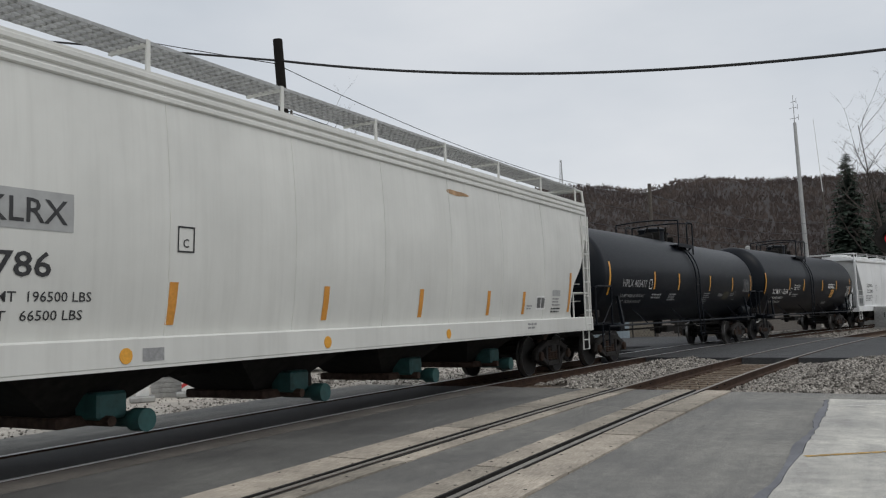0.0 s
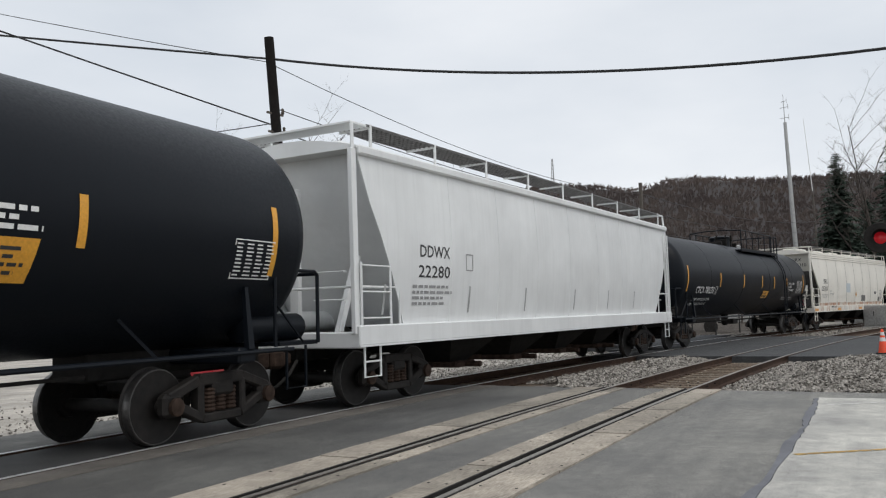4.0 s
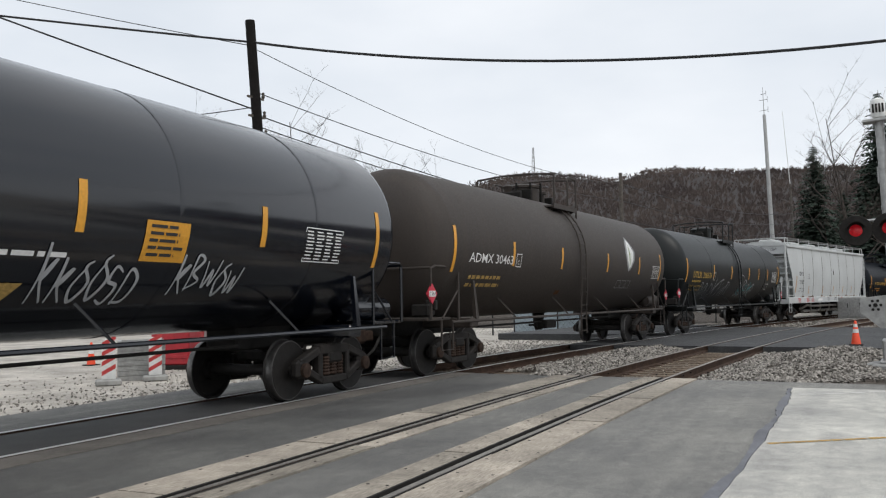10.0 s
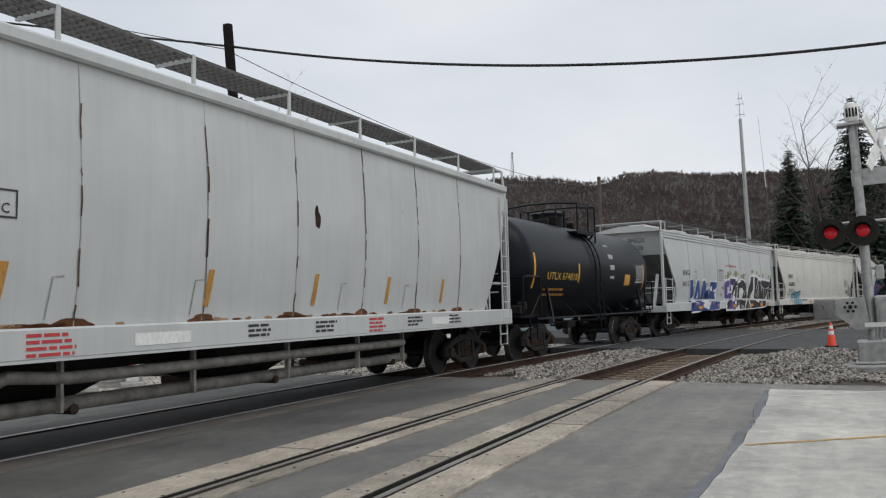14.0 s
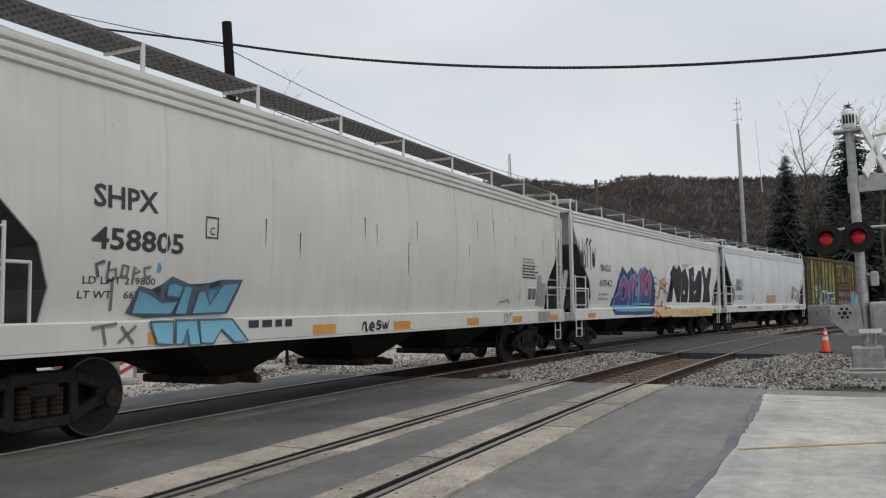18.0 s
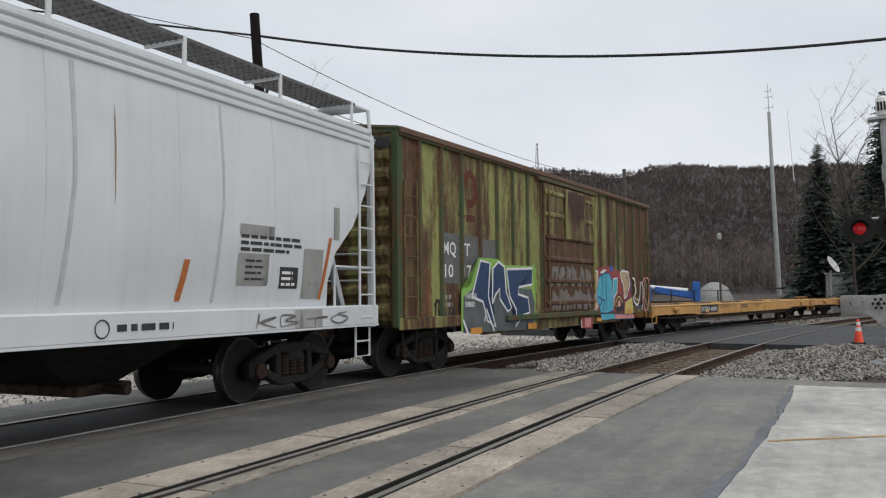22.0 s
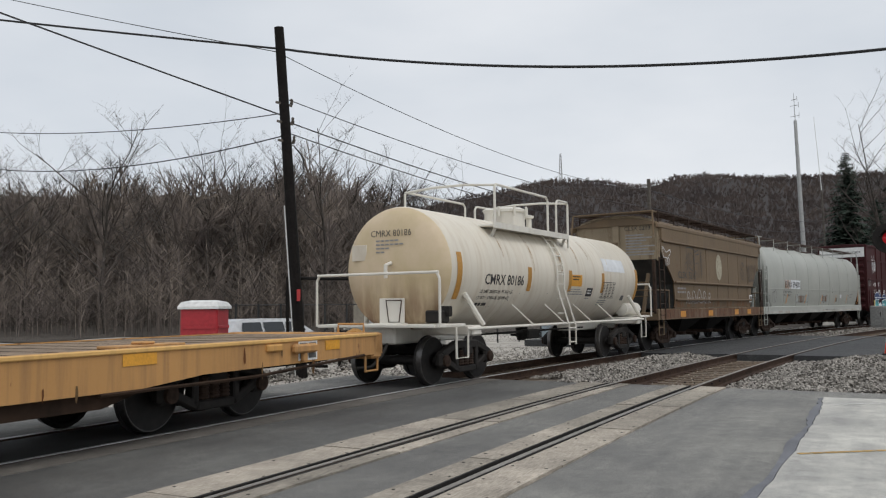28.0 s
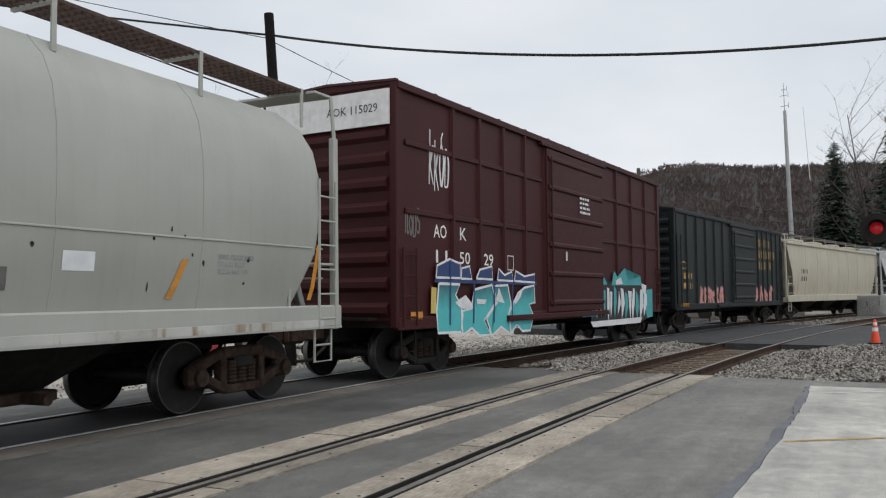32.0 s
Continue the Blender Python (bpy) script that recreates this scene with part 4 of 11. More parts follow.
# ---- the train ----
PAINT = {
    "bone": paint("paint_bone_white", (0.63, 0.63, 0.595), 0.45, 0.12),
    "white": paint("paint_white", (0.74, 0.75, 0.745), 0.42, 0.10),
    "cream": paint("paint_chalk_white", (0.74, 0.715, 0.65), 0.5, 0.14, 0.04),
    "grey": paint("paint_pale_grey", (0.51, 0.525, 0.52), 0.5, 0.15, 0.03),
    "shpx": paint("paint_ivory", (0.58, 0.575, 0.535), 0.5, 0.15, 0.02),
    "aex": paint("paint_cool_white", (0.62, 0.64, 0.65), 0.45, 0.10),
    "black": paint("paint_black", (0.006, 0.008, 0.0115), 0.40, 0.08, 0.0, (0.015, 0.014, 0.014), 0, 0.14, 0.03),
    "gloss": paint("paint_gloss_black", (0.004, 0.0055, 0.0095), 0.14, 0.06, 0.0, (0.010, 0.010, 0.010), 0, 0.68, 0.03),
    "brown": paint("paint_dusty_brown", (0.042, 0.034, 0.029), 0.6, 0.30, 0.0, (0.075, 0.055, 0.04), 0, 0.35, 0.1),
    "greenblack": paint("paint_green_black", (0.009, 0.011, 0.011), 0.40, 0.14, 0.0, (0.022, 0.022, 0.021), 0, 0.28, 0.06),
    "creamtank": paint("paint_stained_cream", (0.68, 0.63, 0.535), 0.5, 0.42, 0.03, (0.36, 0.235, 0.12)),
    "trimwhite": paint("paint_trim_white", (0.72, 0.69, 0.62), 0.5, 0.25, 0.05, (0.28, 0.2, 0.12)),
    "tan": paint("paint_rusty_tan", (0.165, 0.112, 0.062), 0.65, 0.6, 0.12, (0.075, 0.055, 0.04)),
    "teal": paint("paint_grey_green", (0.378, 0.388, 0.355), 0.45, 0.12, 0.04, (0.17, 0.13, 0.09)),
    "maroon": paint("paint_maroon", (0.046, 0.0080, 0.0090), 0.55, 0.22, 0.0, (0.035, 0.016, 0.014), 0, 0.25),
    "green": weathered("paint_faded_green", (0.255, 0.262, 0.090), .44, (0.026, 0.014, 0.011), (0.125, 0.060, 0.032)),
    "green_worn": weathered("paint_worn_green", (0.235, 0.228, 0.085), .60, (0.026, 0.014, 0.011), (0.130, 0.062, 0.032)),
    "green_rust": weathered("paint_rusted_green", (0.19, 0.165, 0.075), .76, (0.026, 0.014, 0.011), (0.140, 0.066, 0.034)),
    "green_post": weathered("paint_dark_green_post", (0.060, 0.090, 0.042), .45),
    "navy": paint("paint_dark_green", (0.0085, 0.0135, 0.0145), 0.5, 0.22, 0.03, (0.05, 0.045, 0.04), 0, 0.3),
    "deck": paint("paint_ochre", (0.56, 0.30, 0.088), 0.65, 0.85, 0.16, (0.17, 0.095, 0.045)),
    "deck_worn": paint("paint_worn_ochre", (0.50, 0.265, 0.092), 0.7, 0.9, 0.30, (0.20, 0.11, 0.055)),
    "deck_edge": paint("paint_bright_ochre", (0.70, 0.42, 0.14), 0.6, 0.45, 0.05, (0.22, 0.13, 0.06)),
    "sand": paint("paint_sand", (0.48, 0.45, 0.36), 0.5, 0.35),
    "rib_rust": paint("paint_rusted_rib", (0.13, 0.075, 0.045), 0.8, 0.6, 0.4, (0.06, 0.035, 0.025)),
}
# grey of the hopper slope sheets, darkened to hold the recess shade too
MAT["slope_dark"] = plain("slope_sheet_shade_grey", (0.095, 0.095, 0.092), 0.7, 0.1, 0.3, 3, 0.1)
MAT["web_brown"] = plain("sooty_brown_web", (0.045, 0.026, 0.016), 0.8, 0, 0.45, 4, 0.15)
MAT["seam"] = plain("dirty_weld_seam", (0.43, 0.42, 0.385), 0.7, 0, 0.35, 3, 0.1)
MAT["decking"] = plain("worn_deck_timber", (0.27, 0.20, 0.14), 0.85, 0, 0.35, 7, 0.4)

# one wheelset and one truck, copied under every car
WHEELSETS = []
axle_mesh = Mesh().lathe([(-.95, .07), (-.85, .09), (.85, .09), (.95, .07)], 'y', 10)
wheel_data = Mesh().lathe([(-.07, .20), (-.06, .40), (-.065, .435), (-.045, .455), (.045, .46), (.07, .487), (.085, .482), (.085, .43), (.03, .40), (.01, .17), (.09, .15), (.09, .06), (-.09, .06), (-.09, .16)], 'y', 28).data("wheel", MAT["wheel"], True)
axle_data = axle_mesh.data("axle", MAT["wheel"], True)
rim_mesh = Mesh()
rim_mesh.lathe([(-.060, .452), (-.046, .4585), (.046, .4635), (.05, .462), (.05, .456), (-.055, .449)], 'y', 28)
tread_data = rim_mesh.data("tread", MAT["tread"], True)


def frame_mesh(mat):
    m = Mesh()
    y0, y1 = -.075, .075
    for a, b, w in (((-.95, .56), (-.42, .74), .13), ((-.42, .74), (.42, .74), .15), ((.42, .74), (.95, .56), .13), ((-.80, .46), (-.36, .26), .12), ((-.36, .26), (.36, .26), .12), ((.36, .26), (.80, .46), .12), ((-.40, .28), (-.40, .72), .12), ((.40, .28), (.40, .72), .12)):
        m.beam((a[0], 0, a[1]), (b[0], 0, b[1]), .15, w, .02)
    for s in (-1, 1):
        m.box(s * .89 - .16, s * .89 + .16, -.085, .085, .33, .62, .05)
    return m.data("side_frame", mat)


spring_data = Mesh().lathe([(.33 + j * .025, .075 if j % 2 == 0 else .092) for j in range(13)], 'z', 10).data("spring", MAT["truck_rust"])
bolster_data = Mesh().box(-.2, .2, -1.1, 1.1, .52, .72, .04).box(-.28, .28, -.3, .3, .72, .86, .03).data("bolster", MAT["truck"])
cap_data = Mesh().lathe([(0, .11), (.05, .11), (.06, .09), (.06, .02)], 'y', 12).data("bearing_cap", MAT["truck_rust"], True)
shoe_data = Mesh().box(-.06, .06, -.09, .09, -.2, .2, .02).data("brake_shoe", MAT["truck"])
FRAMES = {"truck": frame_mesh(MAT["truck"]), "truck_rust": frame_mesh(MAT["truck_rust"])}


def truck(car, x, mat="truck"):
    t = new("truck")
    t.parent = car
    t.location = (x, 0, 0)
    for s in (-1, 1):
        part("side_frame", FRAMES[mat], None, t, m=pose(0, s * 1.0, 0))
        for k in (-.2, 0, .2):
            part("spring", spring_data, None, t, m=pose(k, s * 1.0, 0))
        for e in (-.89, .89):
            part("bearing_cap", cap_data, None, t, m=pose(e, s * 1.09, .457, 0, 0, 180 if s < 0 else 0))
    part("bolster", bolster_data, None, t)
    for e in (-.89, .89):
        w = axle_data if len(WHEELSETS) else axle_data
        ws = wheelset_mesh
        o = new("wheelset", ws)
        o.parent = t
        o.matrix_parent_inverse = Matrix.Translation((e, 0, .457))
        WHEELSETS.append(o)
        for s in (-1, 1):
            part("brake_shoe", shoe_data, None, t, m=pose(e * .42, s * .72, .46))
    return t


def joined(name, items, mats):
    """One mesh with several materials out of mesh data and shifts."""
    me = bpy.data.meshes.new(name)
    vs, fs, mi, sm = [], [], [], []
    for data, m, k in items:
        n = len(vs)
        vs += [tuple(m @ v.co) for v in data.vertices]
        for p in data.polygons:
            fs.append(tuple(i + n for i in p.vertices))
            mi.append(k)
    me.from_pydata(vs, [], fs)
    for mt in mats:
        me.materials.append(mt)
    for p, k in zip(me.polygons, mi):
        p.material_index = k
        p.use_smooth = True
    me.set_sharp_from_angle(angle=radians(38))
    return me


items = [(axle_data, Matrix.Identity(4), 0)]
for s in (-1, 1):
    mm = pose(0, s * .7525, 0, 0, 0, 0 if s < 0 else 180)
    items += [(wheel_data, mm, 0), (tread_data, mm, 1)]
wheelset_mesh = joined("wheelset", items, (MAT["wheel"], MAT["tread"]))

coupler_mesh = Mesh().box(-.05, .62, -.09, .09, .72, .92, .03).box(.5, .85, -.16, .12, .68, .98, .05).box(.72, .95, .02, .16, .70, .96, .04)
coupler_data = coupler_mesh.data("coupler", MAT["truck_rust"])
hose_data = Mesh().tube([(.1, .35, .80), (.35, .4, .6), (.6, .35, .42), (.85, .2, .40)], .028, 6).data("air_hose", MAT["rubber"], True)


# ---- stencils ----
def text_mesh(body, size, bold=0.0, shear=0.0, squeeze=1.0):
    c = bpy.data.curves.new("text", 'FONT')
    c.body, c.size, c.offset, c.shear, c.resolution_u, c.fill_mode = body, 1.0, bold, shear, 2, 'BOTH'
    c.space_line = 1.1
    o = bpy.data.objects.new("text", c)
    me = bpy.data.meshes.new_from_object(o)
    vs = [(v.co.x * size / .72 * squeeze, v.co.y * size / .72) for v in me.vertices]
    fs = [tuple(p.vertices) for p in me.polygons]
    bpy.data.objects.remove(o)
    bpy.data.meshes.remove(me)
    bpy.data.curves.remove(c)
    return vs, fs


def on_side(name, car, vs, fs, x, z, skin, mat, lift=.006, label="", cuts=()):
    """Lays flat shapes on the car's side; skin(z) is its half width."""
    bm = bmesh.new()
    bv = [bm.verts.new((a + x, 0, b + z)) for a, b in vs]
    for f in fs:
        try:
            bm.faces.new([bv[i] for i in f])
        except ValueError:
            pass
    bmesh.ops.triangulate(bm, faces=bm.faces[:])
    for q in cuts:
        bmesh.ops.bisect_plane(bm, geom=bm.verts[:] + bm.edges[:] + bm.faces[:], plane_co=(0, 0, q), plane_no=(0, 0, 1))
    for v in bm.verts:
        v.co.y = -(skin(v.co.z) + lift)
    bmesh.ops.recalc_face_normals(bm, faces=bm.faces)
    me = bpy.data.meshes.new(name)
    bm.to_mesh(me)
    bm.free()
    me.materials.append(mat)
    return part(name, me, None, car, label)


def fitted(body, size, width, bold=0.0, shear=0.0):
    """Text of a cap height, stretched to a width."""
    vs, fs = text_mesh(body, size, bold, shear)
    if width:
        a, b = min(v[0] for v in vs), max(v[0] for v in vs)
        vs = [((x - a) * width / (b - a), y) for x, y in vs]
    return vs, fs


def stencil(car, body, x, z, size, mat, width=0, lift=.006, bold=0.008, shear=0.0, name="lettering"):
    vs, fs = fitted(body, size, width, bold, shear)
    return tagged(on_side(name, car, vs, fs, x, z, car_skin[car.name], mat, lift, cuts=car_cuts[car.name]), kind="stuff")


def patch(car, x, z, w, h, mat, lift=.005, name="panel", slant=0.0):
    vs = [(0, 0), (w, 0), (w + slant, h), (slant, h)]
    return on_side(name, car, vs, [(0, 1, 2, 3)], x, z, car_skin[car.name], mat, lift, cuts=tuple(car_cuts[car.name]) + (z + h * .33, z + h * .66))


def bars(car, x, z, w, rows, mat, size=.05, gap=.09, lift=.007):
    """Small print too fine to read, as plain bars."""
    rng = random.Random(int(x * 100) + int(z * 10))
    vs, fs = [], []
    for r in range(rows):
        a = 0.0
        end = w * rng.uniform(.7, 1.0)
        while a < end:
            b = min(end, a + rng.uniform(.08, .26))
            n = len(vs)
            zz = -r * gap
            vs += [(a, zz), (b, zz), (b, zz + size), (a, zz + size)]
            fs.append((n, n + 1, n + 2, n + 3))
            a = b + size * .8
    return tagged(on_side("small_print", car, vs, fs, x, z, car_skin[car.name], mat, lift), kind="stuff")


def frame_box(car, x, z, w, h, mat, t=.02):
    vs, fs = [], []
    for a, b, c, d in ((0, 0, w, t), (0, h - t, w, h), (0, t, t, h - t), (w - t, t, w, h - t)):
        n = len(vs)
        vs += [(a, b), (c, b), (c, d), (a, d)]
        fs.append((n, n + 1, n + 2, n + 3))
    return on_side("plate_box", car, vs, fs, x, z, car_skin[car.name], mat, .007)


def wild(car, x, z, w, h, seed, letters, outer, inner, shine, thick=.13, grow=.07):
    """Tangled graffiti letters: thick strokes, an outline and highlights."""
    rng = random.Random(seed)
    strokes = []
    for k in range(letters):
        x0, lw = w * k / letters, w / letters
        pts = [(x0 + lw * rng.uniform(.1, .3), h * rng.uniform(0, .08)), (x0 + lw * rng.uniform(.05, .5), h * rng.uniform(.85, 1.0)), (x0 + lw * rng.uniform(.5, .95), h * rng.uniform(.55, .95)), (x0 + lw * rng.uniform(.4, .8), h * rng.uniform(.3, .55)), (x0 + lw * rng.uniform(.75, 1.05), h * rng.uniform(0, .12))]
        strokes += list(zip(pts, pts[1:]))
        if rng.random() < .6:
            strokes.append(((x0 + lw * .15, h * rng.uniform(.3, .6)), (x0 + lw * .9, h * rng.uniform(.35, .7))))
    for layer, (extra, mat, dx, dz, part_of) in enumerate(((grow, outer, 0, 0, 1.0), (0, inner, 0, 0, 1.0), (-thick * .72, shine, -.02, .03, .45))):
        if mat is None:
            continue
        vs, fs, n = [], [], 0
        r = thick + extra
        bm = bmesh.new()
        for i, ((ax, az), (bx, bz)) in enumerate(strokes):
            if (i * 37 % 100) / 100 >= part_of:
                continue
            d = math.hypot(bx - ax, bz - az) or 1
            ux, uz = (bx - ax) / d, (bz - az) / d
            ax, az, bx, bz = ax - ux * r * .6, az - uz * r * .6, bx + ux * r * .6, bz + uz * r * .6
            q = [(ax - uz * r, az + ux * r), (ax - ux * r * .5, az - uz * r * .5), (ax + uz * r, az - ux * r), (bx + uz * r, bz - ux * r), (bx + ux * r * .5, bz + uz * r * .5), (bx - uz * r, bz + ux * r)]
            on = [bm.verts.new((px + x + dx, i * .00035, pz + z + dz)) for px, pz in q]
            bm.faces.new(on)
        for cut in car_cuts[car.name]:
            bmesh.ops.bisect_plane(bm, geom=bm.verts[:] + bm.edges[:] + bm.faces[:], plane_co=(0, 0, cut), plane_no=(0, 0, 1))
        for v in bm.verts:
            v.co.y = -(car_skin[car.name](v.co.z) + .008 + .009 * layer + v.co.y)
        bmesh.ops.recalc_face_normals(bm, faces=bm.faces)
        me = bpy.data.meshes.new("graffiti")
        bm.to_mesh(me)
        bm.free()
        me.materials.append(mat)
        tagged(part("graffiti", me, None, car, "spray-painted graffiti letters"), kind="stuff")


def blob(car, x, z, w, h, mat, seed, name="stain", lift=.005, label="", drip=0.0):
    """An irregular stain with runs below it."""
    rng = random.Random(seed)
    n = 22
    p1, p2, p3 = (rng.uniform(0, 6.28) for _ in range(3))
    edge_ = [.88 + .13 * math.sin(2 * a + p1) + .10 * math.sin(3 * a + p2) + .06 * math.sin(5 * a + p3) for a in [6.2832 * k / n for k in range(n)]]
    vs = [(0, 0)] + [(w / 2 * math.cos(6.2832 * k / n) * q, h / 2 * math.sin(6.2832 * k / n) * q) for k, q in enumerate(edge_)]
    fs = [(0, 1 + k, 1 + (k + 1) % n) for k in range(n)]
    if drip:
        for k in range(int(w / .12)):
            a = rng.uniform(-w * .42, w * .42)
            m_ = len(vs)
            ln = drip * rng.uniform(.3, 1.0)
            vs += [(a - .012, -h * .3), (a + .016, -h * .3), (a + .004, -h * .3 - ln)]
            fs.append((m_, m_ + 1, m_ + 2))
    return on_side(name, car, vs, fs, x, z, car_skin[car.name], mat, lift, label, car_cuts[car.name])


def smooth_line(pts, n=7):
    """Points along a soft curve through the given ones."""
    out = []
    for i in range(len(pts) - 1):
        p0, p1, p2, p3 = pts[max(0, i - 1)], pts[i], pts[i + 1], pts[min(len(pts) - 1, i + 2)]
        for k in range(n):
            t = k / n
            out.append(tuple(.5 * (2 * b + (c - a) * t + (2 * a - 5 * b + 4 * c - d) * t * t + (3 * b - a - 3 * c + d) * t ** 3) for a, b, c, d in zip(p0, p1, p2, p3)))
    return out + [pts[-1]]


SIGNS = (
    ((.1, .0), (.12, .95), (.6, .85), (.2, .52), (.75, .3), (.1, .02)),
    ((.1, .35), (.7, .42), (.45, .72), (.12, .3), (.75, .08)),
    ((.1, .05), (.15, .65), (.5, .6), (.6, .05), (.85, .12)),
    ((.15, .0), (.2, 1.0), (.25, .4), (.75, .75), (.3, .42), (.85, .0)),
    ((.75, .75), (.3, .85), (.2, .55), (.7, .4), (.55, .05), (.08, .12)),
    ((.15, .0), (.2, .9), (.8, .6), (.65, .1), (.05, .02)),
    ((.45, .9), (.1, .45), (.5, .05), (.85, .5), (.4, .88), (.7, 1.05)),
    ((.05, .8), (.9, .95), (.48, .85), (.42, .0)),
    ((.05, .85), (.3, .1), (.5, .6), (.7, .1), (.98, .95)),
)


def scribble(car, x, z, w, h, mat, seed, strokes=4, r=.02):
    """Loose spray-can handwriting, one looping sign after another."""
    rng = random.Random(seed)
    vs, fs = [], []
    cell = w / max(1, strokes)
    for s in range(strokes):
        sign = SIGNS[rng.randrange(len(SIGNS))]
        up, sl, big = rng.uniform(-.08, .12), rng.uniform(.05, .3), rng.uniform(.75, 1.05) * (1.15 if s == 0 else 1)
        ctl = [(cell * (s + px * 1.1 + sl * pz * .6 + rng.uniform(-.04, .04)), h * (pz * big + up + rng.uniform(-.03, .03))) for px, pz in sign]
        line = smooth_line(ctl)
        n = len(vs)
        for i, p in enumerate(line):
            a, b = line[max(0, i - 1)], line[min(len(line) - 1, i + 1)]
            d = math.hypot(b[0] - a[0], b[1] - a[1]) or 1
            q = r * (.55 + .6 * math.sin(math.pi * i / (len(line) - 1)))
            nx, nz = -(b[1] - a[1]) / d * q, (b[0] - a[0]) / d * q
            vs += [(p[0] + nx, p[1] + nz), (p[0] - nx, p[1] - nz)]
        fs += [(n + 2 * i, n + 2 * i + 1, n + 2 * i + 3, n + 2 * i + 2) for i in range(len(line) - 1)]
    return tagged(on_side("scrawl", car, vs, fs, x, z, car_skin[car.name], mat, .010, "scrawled spray paint", car_cuts[car.name]), kind="stuff")


def fade_paint(name, high, low, z0, z1):
    """Spray paint that fades from one colour at the foot to another at the head."""
    m, n, l, b = nodes_of(name)
    co, sep = n.new("ShaderNodeTexCoord"), n.new("ShaderNodeSeparateXYZ")
    mp = n.new("ShaderNodeMapRange")
    mp.inputs["From Min"].default_value, mp.inputs["From Max"].default_value = z0, z1
    l.new(co.outputs["Object"], sep.inputs["Vector"])
    l.new(sep.outputs["Z"], mp.inputs["Value"])
    g = noise_node(n, l, 7, 4)
    k = n.new("ShaderNodeMath")
    k.operation = 'MULTIPLY_ADD'
    k.inputs[1].default_value, k.inputs[2].default_value = .5, -.25
    l.new(g.outputs["Fac"], k.inputs[0])
    ad = n.new("ShaderNodeMath")
    l.new(mp.outputs["Result"], ad.inputs[0])
    l.new(k.outputs[0], ad.inputs[1])
    r = ramp_node(n, l, ad.outputs[0], 0.0, 1.0, (*low, 1), (*high, 1))
    l.new(r.outputs["Color"], b.inputs["Base Color"])
    b.inputs["Roughness"].default_value = .55
    return m


def stained_head(name, color, rust, z0, z1):
    """Cream paint with soft rust washes that run down from the middle."""
    m, n, l, b = nodes_of(name)
    co, sep = n.new("ShaderNodeTexCoord"), n.new("ShaderNodeSeparateXYZ")
    mp = n.new("ShaderNodeMapRange")
    mp.inputs["From Min"].default_value, mp.inputs["From Max"].default_value = z1, z0
    l.new(co.outputs["Object"], sep.inputs["Vector"])
    l.new(sep.outputs["Z"], mp.inputs["Value"])
    run = noise_node(n, l, 2.2, 4, (1, 1.3, 0.22), 0.55)
    soft = noise_node(n, l, 1.1, 5, None, 0.6)
    r1 = ramp_node(n, l, run.outputs["Fac"], 0.36, 0.60)
    k = n.new("ShaderNodeMath")
    k.operation = 'MULTIPLY'
    l.new(mp.outputs["Result"], k.inputs[0])
    l.new(r1.outputs["Color"], k.inputs[1])
    r2 = ramp_node(n, l, soft.outputs["Fac"], 0.3, 0.7, (*[c * .78 for c in color[:2]], color[2] * .62, 1), (*color, 1))
    x = mix_node(n, l, k.outputs[0], r2.outputs["Color"], rust)
    l.new(x.outputs["Color"], b.inputs["Base Color"])
    b.inputs["Roughness"].default_value = .55
    return m


def spray(name, color):
    MAT[name] = plain(name, color, 0.55, 0, 0.12, 6, 0.0)
    return MAT[name]


SP = {k: spray("spray_" + k, c) for k, c in dict(black=(.015, .015, .018), white=(.72, .73, .74), blue=(.03, .10, .36), cyan=(.08, .42, .55), violet=(.10, .06, .28), magenta=(.32, .05, .18), green=(.22, .30, .10), teal=(.06, .36, .38), orange=(.60, .28, .05), pink=(.62, .26, .24), silver=(.42, .43, .44), navy=(.02, .05, .16), yellow=(.62, .48, .14), grey=(.16, .15, .14), lime=(.24, .45, .08), moss=(.20, .25, .11), tanspray=(.52, .36, .20), dust=(.20, .165, .145)).items()}

CARS = []
car_skin, car_cuts = {}, {}


def car_root(name, label, category, centre, skin, cuts):
    ob = thing(name, label, category, "cars of the freight train")
    CARS.append((ob, centre * STRETCH))
    car_skin[ob.name], car_cuts[ob.name] = skin, cuts
    return ob


def running_gear(car, half, mat="truck", inset=1.75):
    for s in (-1, 1):
        truck(car, s * (half - inset), mat)
        part("coupler", coupler_data, None, car, m=pose(s * (half - .02), 0, 0, 0, 0, 0 if s > 0 else 180))
        part("air_hose", hose_data, None, car, m=pose(s * (half + .02), 0, 0, 0, 0, 0 if s > 0 else 180))


bar_cache = {}


def bar_data(name, length, r, mat, axis='z'):
    """A plain round bar, shared between alike pieces."""
    key = (name, round(length, 3), r, mat.name, axis)
    if key not in bar_cache:
        end = (0, 0, length) if axis == 'z' else ((length, 0, 0) if axis == 'x' else (0, length, 0))
        bar_cache[key] = Mesh().tube([(0, 0, 0), end], r, 6).data(name, mat)
    return bar_cache[key]


def ladder(car, x, y, z0, z1, mat, w=.45, along_x=True, name="ladder", step=.36):
    lad = new(name)
    lad.parent = car
    lad.location = (x, y, z0)
    for s in (-1, 1):
        part("stile", bar_data("stile", z1 - z0, .022, mat), None, lad, m=pose(s * w / 2 * along_x, s * w / 2 * (not along_x), 0))
    z = .15
    while z < z1 - z0:
        part("rung", bar_data("rung", w, .014, mat, 'x' if along_x else 'y'), None, lad, m=pose(-w / 2 * along_x, -w / 2 * (not along_x), z))
        z += step
    return lad


